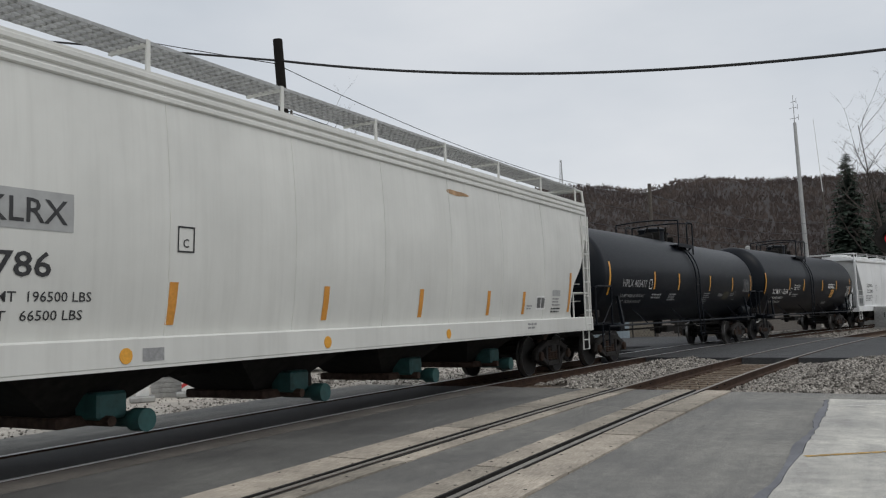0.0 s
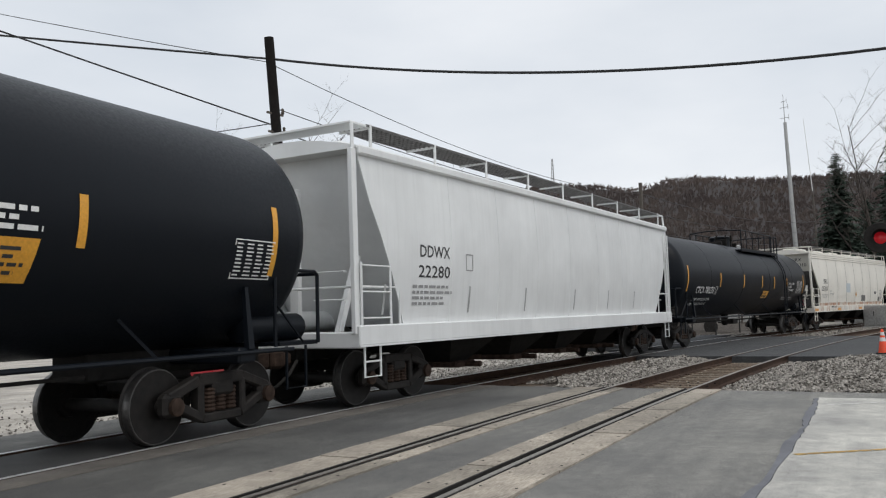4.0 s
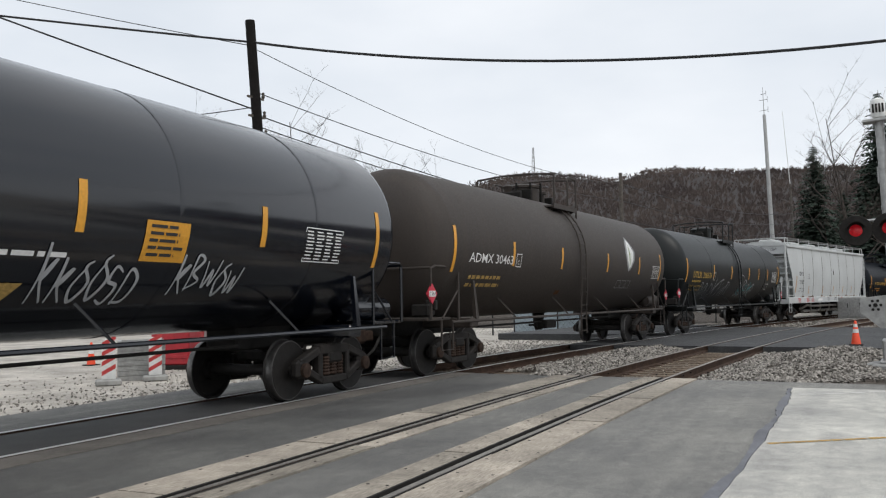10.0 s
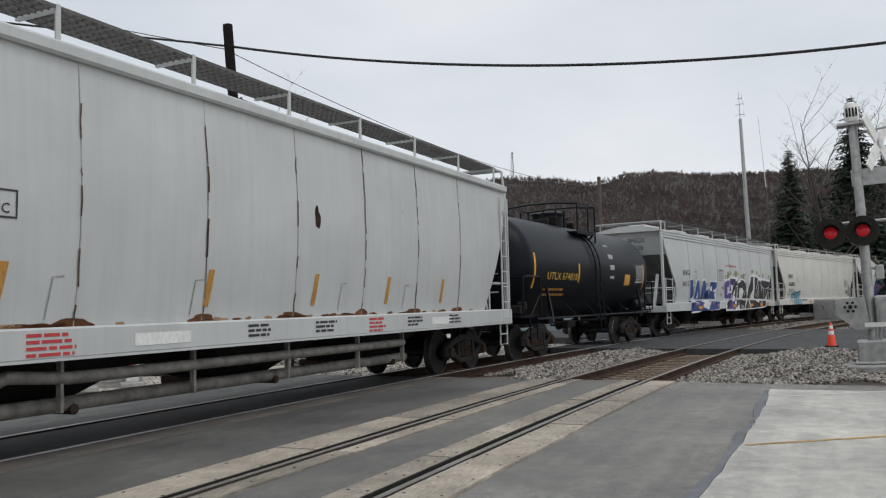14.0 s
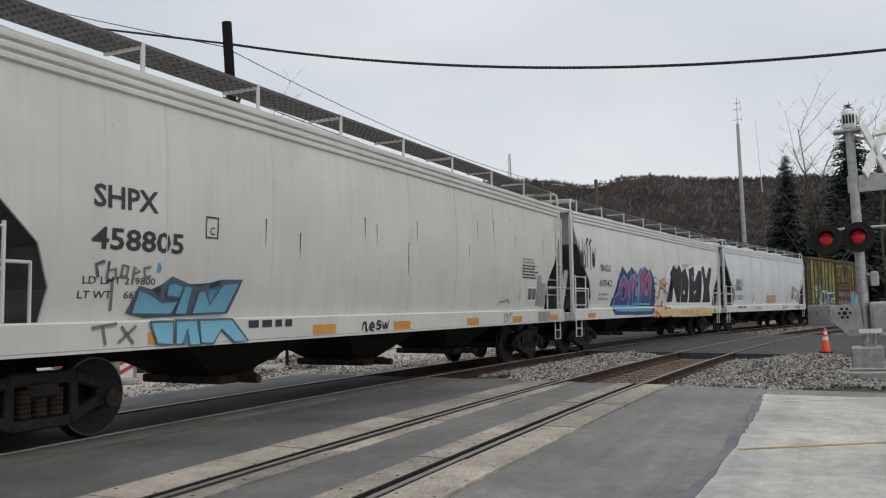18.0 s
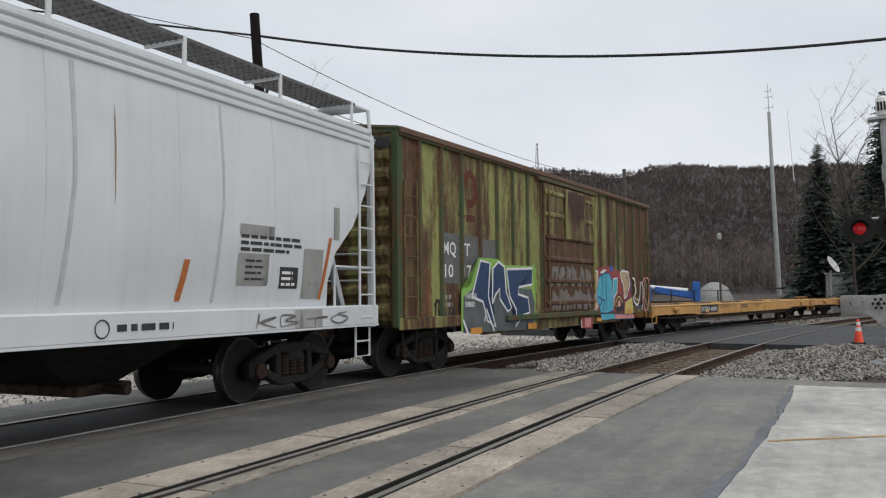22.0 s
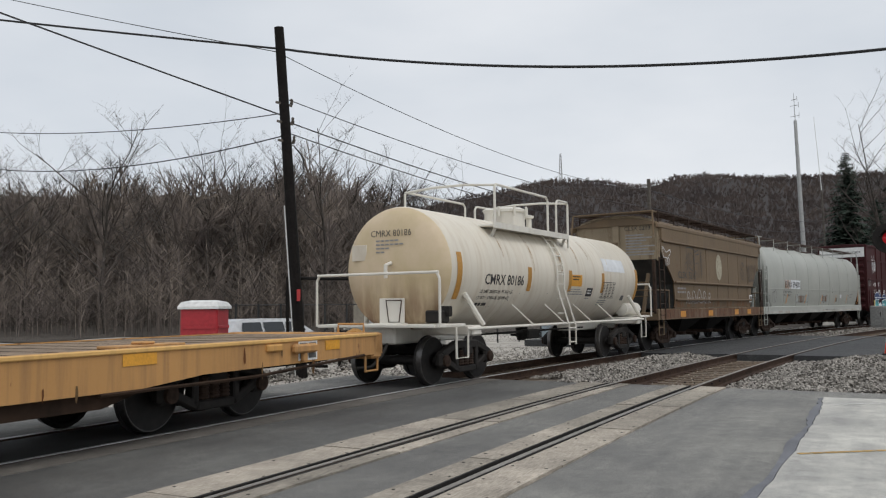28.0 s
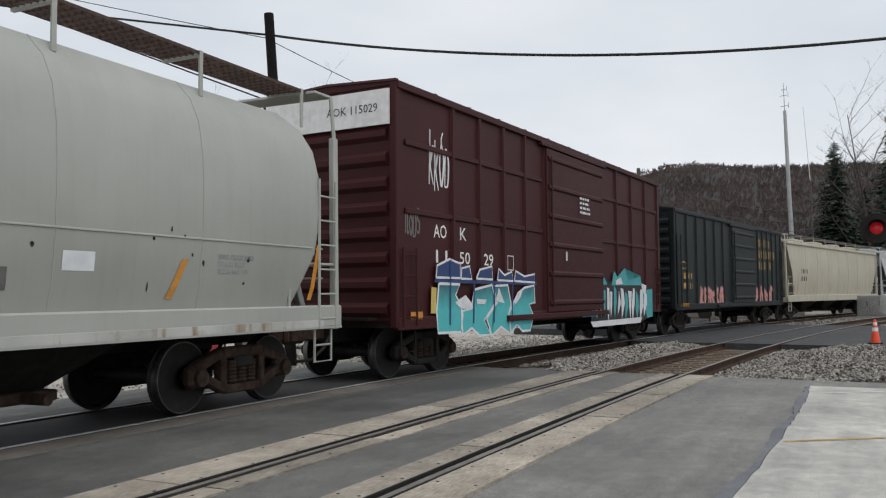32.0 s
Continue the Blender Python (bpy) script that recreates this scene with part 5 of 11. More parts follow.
def stroke(car, pts, mat, r=.025, lift=.02, name="graffiti", closed=False):
    """One spray-can line through the points; also draws painted rib shadows."""
    vs, fs = [], []
    pts = list(pts) + ([pts[0]] if closed else [])
    out = []
    for i, p in enumerate(pts):
        a, b = pts[max(0, i - 1)], pts[min(len(pts) - 1, i + 1)]
        d = math.hypot(b[0] - a[0], b[1] - a[1]) or 1
        nx, nz = -(b[1] - a[1]) / d * r, (b[0] - a[0]) / d * r
        out += [(p[0] + nx, p[1] + nz), (p[0] - nx, p[1] - nz)]
    fs = [(2 * i, 2 * i + 1, 2 * i + 3, 2 * i + 2) for i in range(len(pts) - 1)]
    return on_side(name, car, out, fs, 0, 0, car_skin[car.name], mat, lift, "line of spray, rust or painted rib shadow", car_cuts[car.name])


def shape(car, pts, mat, lift=.015, edge=None, r=.03, name="graffiti"):
    """A filled spray-painted letter form with an outline."""
    on_side(name, car, pts, [tuple(range(len(pts)))], 0, 0, car_skin[car.name], mat, lift, "spray-painted letter form", tuple(car_cuts[car.name]))
    if edge is not None:
        stroke(car, pts, edge, r, lift + .004, name, True)


def hopper_end_mark(car, x, z, mat, lines, y0=.35, size=.19):
    """Reporting marks on the upright end panel."""
    for i, t in enumerate(lines):
        vs, fs = text_mesh(t, size)
        part("end_lettering", Mesh().add([(x - .006, y0 - a, b + z - i * size * 1.6) for a, b in vs], fs), mat, car)


grate_cache = {}
MAT["grate_rust"] = plain("rusty_running_board", (0.085, 0.05, 0.038), 0.7, 0.2, 0.4, 14, 0.1)


def grating(length, mat):
    key = (round(length, 1), mat.name)
    if key not in grate_cache:
        m = Mesh()
        for k in range(7):
            y = k * .1
            m.box(-length / 2, length / 2, y - .008, y + .008, -.03, .01)
        n = int(length / .14)
        for k in range(n + 1):
            x = -length / 2 + length * k / n
            m.box(x - .009, x + .009, 0, .6, -.022, .006)
        grate_cache[key] = m.data("running_board", mat)
    return grate_cache[key]


def hopper(name, label, centre, length, pm, eave=4.25, ribs=3, shape="bulge", gear="truck", bays=3, posts=None, board=None, frame_mat=None, end_dark=None):
    """A covered hopper: curved hull on slope sheets, side sill, roof walk, ladders, outlets."""
    L = length * STRETCH
    H = L / 2
    pm_mat = PAINT[pm]
    if shape == "flat":
        lev = [(1.30, 1.45, 1.39), (1.75, 1.22, 1.45), (2.3, .92, 1.50), (2.8, .65, 1.515), (3.3, .38, 1.50), (eave - .28, .14, 1.46), (eave - .05, .12, 1.44)]
    elif shape == "round":
        lev = [(1.15, 1.2, 1.36), (1.6, .95, 1.47), (2.1, .62, 1.52), (2.7, .50, 1.53), (3.2, .50, 1.51), (3.6, .56, 1.44), (3.9, .68, 1.30), (4.14, .9, 1.06)]
    elif shape == "panel":
        lev = [(1.35, 1.9, 1.40), (1.62, 1.85, 1.45), (2.16, 1.75, 1.45), (2.20, 1.7, 1.49), (3.2, .55, 1.47), (eave - .25, .42, 1.47), (eave - .02, .40, 1.47)]
    else:
        lev = [(1.34, 1.40, 1.40), (1.7, 1.46, 1.46), (2.15, 1.30, 1.50), (2.6, .80, 1.52), (3.15, .42, 1.51), (3.6, .17, 1.48), (eave - .30, .13, 1.44), (eave, .12, 1.42)]

    def skin(z):
        for (a, _, w), (b, _, v) in zip(lev, lev[1:]):
            if a <= z <= b:
                return w + (v - w) * (z - a) / (b - a)
        return 1.531 if z < 1.34 else (lev[0][2] if z < lev[0][0] else lev[-1][2])
    car = car_root(name, label, "hopper car", centre, skin, (1.336, 1.344) + tuple(v[0] for v in lev[1:-1]))
    rc = .14
    rings = []
    for z, ins, w in lev:
        hx = H - ins - (.34 if shape != "round" else 0)
        w = w - (.03 if shape != "round" else 0)
        g = []
        for sx, sy, a0 in ((1, 1, 0), (-1, 1, 90), (-1, -1, 180), (1, -1, 270)):
            for k in range(4):
                a = radians(a0 + k * 30)
                g.append((sx * (hx - rc) + rc * math.cos(a), sy * (w - rc) + rc * math.sin(a), z))
        rings.append(g)
    top = lev[-1]
    roof = [(H - top[1] + .0, top[2])]
    part("hull", Mesh().loft(rings), pm_mat, car, "", True)
    if shape != "round":
        for s in (-1, 1):
            part("side_sheet", Mesh().loft([[(-(H - ins), s * w, z), (H - ins, s * w, z), (H - ins, s * (w - .028), z), (-(H - ins), s * (w - .028), z)] for z, ins, w in lev]), pm_mat, car, "", True)
    rf = Mesh()
    if shape != "round":
        n = 8
        rr = []
        for s in (-1, 1):
            x = s * (H - top[1] + .05)
            rr.append([(x, -top[2] - .03 + (2 * top[2] + .06) * k / n, top[0] + .22 * math.sin(math.pi * k / n)) for k in range(n + 1)] + [(x, top[2] + .03, top[0] - .04), (x, -top[2] - .03, top[0] - .04)])
        rf.loft(rr)
        part("roof", rf, pm_mat, car, "", False)
        for k in range(ribs):
            z = eave - .06 - k * .11
            for s in (-1, 1):
                part("eave_rib", Mesh().box(-H + .13, H - .13, s * (skin(z) - .03), s * (skin(z) + .035), z - .04, z + .04, .018), pm_mat, car)
        if ribs == 0:
            for s in (-1, 1):
                part("top_chord", Mesh().box(-H + .1, H - .1, s * 1.43, s * 1.53, eave - .2, eave - .04, .03), pm_mat, car)
    # seams of the side sheets
    nseam = 8
    for k in range(1, nseam):
        x = -H + 1.0 + (L - 2.0) * k / nseam
        pts = []
        for z, ins, w in lev:
            if abs(x) < H - ins - .1:
                pts.append((x, -(w + .001), z))
        if len(pts) > 1:
            part("weld_seam", Mesh().tube(pts, .009, 5), MAT["seam"] if pm in ("cream", "grey") else pm_mat, car, "", True)
    # darker sheets over the end slopes: dark paint plus painted shade of the recess
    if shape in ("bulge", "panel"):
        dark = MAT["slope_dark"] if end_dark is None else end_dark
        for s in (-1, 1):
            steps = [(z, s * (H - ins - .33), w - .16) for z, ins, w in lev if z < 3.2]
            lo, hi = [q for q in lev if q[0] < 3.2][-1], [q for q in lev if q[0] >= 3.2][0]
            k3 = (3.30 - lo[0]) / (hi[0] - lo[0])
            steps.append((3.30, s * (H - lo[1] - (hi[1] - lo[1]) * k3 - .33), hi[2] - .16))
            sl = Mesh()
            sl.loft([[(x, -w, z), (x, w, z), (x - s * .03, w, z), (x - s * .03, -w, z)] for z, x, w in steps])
            part("slope_sheet", sl, dark, car, "dark grey slope sheet, recess shade in its colour")
    sill_mat = pm_mat
    for s in (-1, 1):
        sl = Mesh().box(-H, H, s * 1.44, s * 1.53, 1.02, 1.34, .02).box(-H + .1, H - .1, s * 1.30, s * 1.44, 1.28, 1.34).box(-H, H, s * 1.36, s * 1.53, 1.0, 1.03)
        part("side_sill", sl, sill_mat, car)
    part("centre_sill", Mesh().box(-H + .1, H - .1, -.17, .17, .78, 1.12, .02), MAT["under"], car)
    # slope-sheet outlets under the hull
    for k in range(bays):
        x = -H + 3.4 + (L - 6.8) * (k + .5) / bays
        w = (L - 6.4) / bays * .5
        part("outlet_hopper", Mesh().loft([[(x + a * w, b * 1.28, 1.30) for a, b in ((-1, -1), (1, -1), (1, 1), (-1, 1))], [(x + a * .34, b * .55, .48) for a, b in ((-1, -1), (1, -1), (1, 1), (-1, 1))]]), MAT["under"], car)
        part("outlet_gate", Mesh().box(x - .42, x + .42, -.75, .75, .38, .50, .02).tube([(x, -1.1, .44), (x, -.7, .44)], .06, 8), MAT["truck_rust"], car)
    for s in (-1, 1):
        xe = s * (H - .04)
        part("end_sill", Mesh().box(s * H, s * (H - .22), -1.5, 1.5, .98, 1.24, .02), sill_mat, car)
        part("platform", Mesh().box(s * (H - .2), s * (H - 2.0), -1.42, 1.42, 1.16, 1.20), MAT["under"], car)
        for y in (-1, 1):
            part("end_post", Mesh().beam((xe, y * 1.42, 1.2), (xe, y * 1.40, eave - .1 if shape != "panel" else 2.9), .13, .09, .012), posts or pm_mat, car)
            part("brace", Mesh().beam((s * (H - .2), y * .95, 1.2), (s * (H - .75), y * .95, 2.5), .10, .12, .01), pm_mat, car)
            if shape in ("bulge", "flat") and s < 0:
                ladder(car, xe - s * .46, y * 1.50, 1.3, 2.34, pm_mat, .82, True, "handrail_cage", .42)
            else:
                ladder(car, xe - s * .36, y * 1.53, 1.0, eave - .35 if shape == "bulge" or shape == "flat" else (3.2 if shape == "round" else 3.0), posts or pm_mat, .44)
            part("stirrup_step", Mesh().tube([(xe - s * .60, y * 1.46, 1.02), (xe - s * .60, y * 1.46, .52), (xe - s * .16, y * 1.46, .52), (xe - s * .16, y * 1.46, 1.02)], .02, 5).tube([(xe - s * .60, y * 1.46, .76), (xe - s * .16, y * 1.46, .76)], .016, 5), pm_mat, car)
            for z in (1.75, 2.2):
                part("grab_iron", Mesh().tube([(s * (H - .1), y * 1.2, z), (s * (H - .04), y * 1.2, z), (s * (H - .04), y * .6, z), (s * (H - .1), y * .6, z)], .016, 5), pm_mat, car)
        part("corner_rail", Mesh().tube([(s * (H - .1), -1.45, 1.95), (s * (H - 1.25), -1.45, 1.95), (s * (H - 1.25), -1.45, 1.2)], .022, 6), pm_mat, car)
        part("cross_rail", Mesh().tube([(s * (H - .08), -1.4, 1.95), (s * (H - .08), 1.4, 1.95)], .022, 6), pm_mat, car)
        part("slope_brace", Mesh().beam((s * (H - .3), 0, 1.2), (s * (H - .3), 0, eave - .6), .2, .10, .02), pm_mat, car)
    bw = Mesh().lathe([(0, .26), (.03, .28), (.05, .26), (.03, .24)], 'x', 20, (-(H - .02), .75, 1.9))
    for a in range(5):
        bw.beam((-(H - .04), .75, 1.9), (-(H - .04), .75 + .26 * math.cos(a * 1.257), 1.9 + .26 * math.sin(a * 1.257)), .02, .02)
    part("brake_wheel", bw, MAT["under"], car)
    part("air_reservoir", Mesh().lathe([(-.6, .02), (-.55, .18), (.55, .18), (.6, .02)], 'x', 14, (-(H - 1.25), .5, 1.42)), pm_mat, car, "", True)
    # roof walk on brackets, raised along both sides
    zb = (eave if shape != "round" else 4.20) + .36
    bm_ = board or MAT["grate"]
    g = grating(L - 1.0, bm_)
    yo = 1.38 if shape != "round" else 1.20
    for s in (-1, 1):
        part("running_board", g, None, car, m=pose(0, -yo if s < 0 else yo - .6, zb))
        nb = 9
        for k in range(nb):
            x = -H + .6 + (L - 1.2) * k / (nb - 1)
            zl = (eave - .05) if shape != "round" else 4.0
            part("walk_bracket", Mesh().box(x - .03, x + .03, s * yo - .012, s * yo + .012, zl, zb + .02).beam((x, s * yo, zb - .03), (x, s * (yo - .62), zb - .04), .05, .04), (posts or pm_mat), car)
    for s in (-1, 1):
        part("end_walk", Mesh().box(s * (H - .5), s * (H - .05), -1.38, 1.38, zb - .04, zb, .005), pm_mat, car)
        for y in (-1, 1):
            part("walk_strut", Mesh().tube([(s * (H - .08), y * 1.38, zb - .02), (s * (H - .02), y * 1.43, eave - .45)], .03, 6), pm_mat, car)
    for k in range(5):
        x = -H + 2.0 + (L - 4.0) * k / 4
        part("roof_hatch", Mesh().box(x - .9, x + .9, -.38, .38, eave + .16, eave + .34, .04) if shape != "round" else Mesh().lathe([(4.1, .45), (4.3, .45), (4.36, .3)], 'z', 16, (x, 0, 0)), pm_mat, car)
    running_gear(car, H, gear)
    return car, H


def tank(name, label, centre, length, pm, R=1.57, zc=2.66, xl=0.0, over=.38, walk_style="short", gear="truck", trim=None, marks=None, gold=False, bands=0, head=.62, truck_in=1.4, bolster_in=1.4, reach=.38, loop=False):
    """A tank car: dished barrel on stub sills, manway, platform, ladders, end rails."""
    L = length * STRETCH
    H = L / 2
    mt = PAINT[pm]
    tm = trim or mt

    def skin(z):
        return math.sqrt(max(.01, R * R - (z - zc) ** 2))
    car = car_root(name, label, "tank car", centre, skin, ())
    if head > .4:
        prof = [(-H + .38 - .72 * math.cos(math.pi / 2 * (k / 12)), max(.03, R * math.sin(math.pi / 2 * (k / 12)))) for k in range(13)]
    else:
        prof = [(-H + head * (1 - math.cos(math.pi / 2 * (k / 8))), max(.03, R * math.sin(math.pi / 2 * (k / 8)) ** .8)) for k in range(9)]
    full = prof + [(-q, r) for q, r in prof[::-1]]
    part("barrel", Mesh().lathe(full, 'x', 56, (0, 0, zc)), mt, car, "", True)
    for k in range(bands):
        x = -H + 1.2 + (L - 2.4) * (k + .5) / bands
        part("shell_band", Mesh().lathe([(x - .03, R), (x - .025, R + .006), (x + .025, R + .006), (x + .03, R)], 'x', 56, (0, 0, zc)), mt, car, "", True)
    # stub sills, saddles and the low side rail
    for s in (-1, 1):
        part("stub_sill", Mesh().box(s * (H - 2.9), s * (H + .35), -.3, .3, .78, 1.18, .03), MAT["under"] if trim is None else tm, car)
        part("end_platform", Mesh().box(s * (H - .55), s * (H + reach), -1.35, 1.35, 1.10, 1.16, .01), tm, car)
        for y in (-1, 1):
            if loop:
                part("strut", Mesh().tube([(s * (H - bolster_in) + .28, y * 1.42, 1.12), (s * (H - bolster_in) - .02, y * (skin(1.75) + .01), 1.75)], .055, 8), tm, car)
                part("end_post", Mesh().tube([(s * (H + reach - .08), y * 1.42, 1.12), (s * (H + reach - .08), y * 1.42, 2.0), (s * (H + reach - .08), y * 1.36, 2.12)], .026, 7), tm, car)
                part("stirrup_step", Mesh().tube([(s * (H - .5), y * 1.42, 1.10), (s * (H - .5), y * 1.42, .52), (s * (H - .05), y * 1.42, .52), (s * (H - .05), y * 1.42, 1.10)], .022, 5), tm, car)
                continue
            part("saddle", Mesh().loft([[(s * (H - bolster_in) + a, y * 1.44 + b, 1.10) for a, b in ((.02, -.04), (.14, -.04), (.14, .04), (.02, .04))], [(s * (H - bolster_in) + a, y * skin(1.9) + b, 1.9) for a, b in ((.04, -.03), (.10, -.03), (.10, .03), (.04, .03))]]), tm, car)
            part("end_rail", Mesh().tube([(s * (H - .75), y * 1.42, 1.10), (s * (H - .75), y * 1.42, 2.05), (s * (H - .70), y * 1.42, 2.15), (s * (H + reach - .18), y * 1.42, 2.15), (s * (H + reach - .08), y * 1.40, 2.10), (s * (H + reach - .08), y * 1.40, 1.12)], .028, 7), tm, car)
            part("stirrup_step", Mesh().tube([(s * (H - .5), y * 1.42, 1.10), (s * (H - .5), y * 1.42, .52), (s * (H - .05), y * 1.42, .52), (s * (H - .05), y * 1.42, 1.10)], .022, 5), tm, car)
            part("rail_brace", Mesh().tube([(s * (H - .75), y * 1.42, 1.7), (s * (H - .1), y * 1.42, 1.14)], .018, 6), tm, car)
        part("cross_rail", Mesh().tube([(s * (H + reach - .08), -1.4, 2.12), (s * (H + reach - .08), 1.4, 2.12)], .028, 7), tm, car)
        part("body_bolster", Mesh().box(s * (H - bolster_in - .15), s * (H - bolster_in + .2), -1.46, 1.46, .92, 1.12, .03), tm, car)
    for y in (-1, 1):
        part("side_rail", Mesh().tube([(-H + .4, y * 1.46, 1.06), (H - .4, y * 1.46, 1.06)], .03, 7), tm, car)
    for k in range(4):
        x = -H + 3.2 + (L - 6.4) * k / 3
        for y in (-1, 1):
            part("rail_hanger", Mesh().beam((x + .25, y * 1.46, 1.06), (x, y * (skin(1.55) + .01), 1.52), .05, .03), tm, car)
    part("air_reservoir", Mesh().lathe([(-.7, .02), (-.65, .2), (.65, .2), (.7, .02)], 'x', 14, (H - .30, -.95, 1.36)), tm, car, "", True)
    part("control_valve", Mesh().box(-H - .15, -H + .12, -1.25, -.85, 1.18, 1.42, .03).box(-H - .05, -H + .05, -1.35, -1.1, 1.3, 1.5, .02), MAT["truck"], car)
    part("bottom_outlet", Mesh().lathe([(.62, .10), (.72, .14), (1.0, .16), (1.2, .2)], 'z', 12).tube([(0, -.3, .75), (0, .3, .75)], .03, 6), MAT["under"], car)
    part("brake_rigging", Mesh().tube([(-H + 3.2, -.6, .88), (H - 3.2, -.6, .88)], .025, 5).tube([(-H + 3.2, .5, .80), (H - 3.2, .5, .80)], .025, 5).box(-1.2, -.5, -.75, -.45, .70, .92, .03), MAT["under"], car)
    # top fittings
    ztop = zc + R
    xd = xl - .15 if walk_style != "long" else 0.0
    zw, zr = ztop - .26, ztop + .60
    part("manway", Mesh().lathe([(ztop - .1, .42), (ztop + .30, .42), (ztop + .32, .46), (ztop + .38, .46), (ztop + .43, .34), (ztop + .44, .05)], 'z', 22, (xd, 0, 0)), tm, car, "", True)
    for a in range(8):
        part("manway_bolt", Mesh().lathe([(ztop + .2, .03), (ztop + .44, .03)], 'z', 6, (xd + .5 * math.cos(a * .785), .5 * math.sin(a * .785), 0)), tm if loop else MAT["under"], car)
    part("safety_valve", Mesh().lathe([(ztop - .05, .12), (ztop + .2, .10), (ztop + .30, .16), (ztop + .36, .05)], 'z', 12, (xd - .85, .1, 0)), tm, car, "", True)
    part("valve", Mesh().lathe([(ztop - .05, .07), (ztop + .22, .07), (ztop + .24, .13), (ztop + .30, .13), (ztop + .32, .03)], 'z', 10, (xd + .8, -.2, 0)), tm, car, "", True)
    if loop or walk_style == "long":
        xa, xb = (xl - 3.1, xl + .95) if walk_style != "long" else (-.72, 5.35)
    else:
        xa, xb = xl - .75, xl + .85
    gap0, gap1 = xl - .30, xl + .22
    for s in (-1, 1):
        y = s * 1.14
        part("walkway", Mesh().box(xa - .1, xb, s * .62, y, zw - .05, zw, .01), tm, car)
        part("walkway_edge", Mesh().box(xa - .1, xb, y, s * 1.17, zw - .08, zw + .05), tm, car)
        for xx in (xa + .1, xb - .1):
            part("walkway_leg", Mesh().beam((xx, s * 1.1, zw - .05), (xx, s * 1.0, zc + math.sqrt(R * R - 1.0)), .06, .05), tm, car)
        part("railing", Mesh().tube([(xa, y, zw), (xa, y, zr - .06), (xa + .05, y, zr)] + ([(gap0 - .1, y, zr), (gap0, y, zr - .08), (gap0, y, zw)] if gap0 - xa > .5 else [(xa + .12, y, zr)]), .028, 7), tm, car)
        part("railing", Mesh().tube([(gap1, y, zw), (gap1, y, zr - .10), (gap1 + .06, y, zr - .02), (gap1 + .16, y, zr), (xb - .06, y, zr), (xb, y, zr - .06), (xb, y, zw - .3 * (s < 0))], .028, 7), tm, car)
        for k in range(5 if walk_style == "long" else 0):
            xx = xa + (gap0 - xa) * (k + .8) / 5
            part("rail_post", Mesh().tube([(xx, y, zw), (xx, y, zr - .02)], .022, 6), tm, car)
    for xx in (xa, xb):
        part("cross_bar", Mesh().tube([(xx, -1.14, zr - .02), (xx, -.4, zr + .04), (xx, .4, zr + .04), (xx, 1.14, zr - .02)], .028, 7), tm, car)
    for k in range(0 if loop else 10):
        part("hatch_fitting", Mesh().box(xd - 1.2 + .24 * k, xd - 1.08 + .24 * k, -.42 + .1 * (k % 3), .3, ztop - .08, ztop + .10 + .05 * (k % 4), .02), MAT["under"], car)
    lx = xl
    lad = new("ladder")
    lad.parent = car
    arcs = [(-(R + .07) * math.sin(a), zc + (R + .07) * math.cos(a)) for a in [radians(q) for q in (38, 48, 58, 68, 78, 90)]]
    arcs += [(-R - .07, 1.9), (-1.60, 1.0), (-1.60, .55)]
    for s in (-.2, .2):
        part("stile", Mesh().tube([(lx + s, y, z) for y, z in arcs], .022, 6), tm, lad)
    rung = bar_data("rung", .4, .015, tm, 'x')
    for a in range(40, 92, 10):
        part("rung", rung, None, lad, m=pose(lx - .2, -(R + .07) * math.sin(radians(a)), zc + (R + .07) * math.cos(radians(a))))
    for z in (.62, .95, 1.3, 1.65, 2.0, 2.3):
        part("rung", rung, None, lad, m=pose(lx - .2, -R - .065 if z > 1 else -1.60, z))
    for s in marks or (-H + .45, -H + .22 * L, -H + .4 * L, -H + .6 * L, -H + .78 * L, H - .4):
        hh, ww = (.46 if abs(s) > H - 1.0 else .27), (.10 if loop else .055)
        on_side("reflector", car, [(-ww, -hh), (ww, -hh), (ww, hh), (-ww, hh)], [(0, 1, 2, 3)], s, zc - .15, skin, MAT["ochre" if loop else "yellow"], .006, "yellow reflective strip", tuple(zc - .12 + q * .11 for q in range(-5, 6)))
    running_gear(car, H + over, gear, truck_in + over)
    return car, H


def spec_table(car, x, z, w, h, mat=None):
    """A stencilled panel of small figures."""
    mat = mat or MAT["decal_white"]
    frame_box(car, x, z, w, h, mat, .015)
    vs, fs = [], []
    rng = random.Random(int(x * 50))
    for r in range(9):
        for c in range(4):
            a, b = x * 0 + .03 + c * w / 4, .03 + (c + rng.uniform(.6, .9)) * w / 4 - .02
            zz = .04 + r * (h - .06) / 9
            n = len(vs)
            vs += [(a, zz), (b, zz), (b, zz + h / 9 * .34), (a, zz + h / 9 * .34)]
            fs.append((n, n + 1, n + 2, n + 3))
    tagged(on_side("spec_table", car, vs, fs, x, z, car_skin[car.name], mat, .009), kind="stuff")


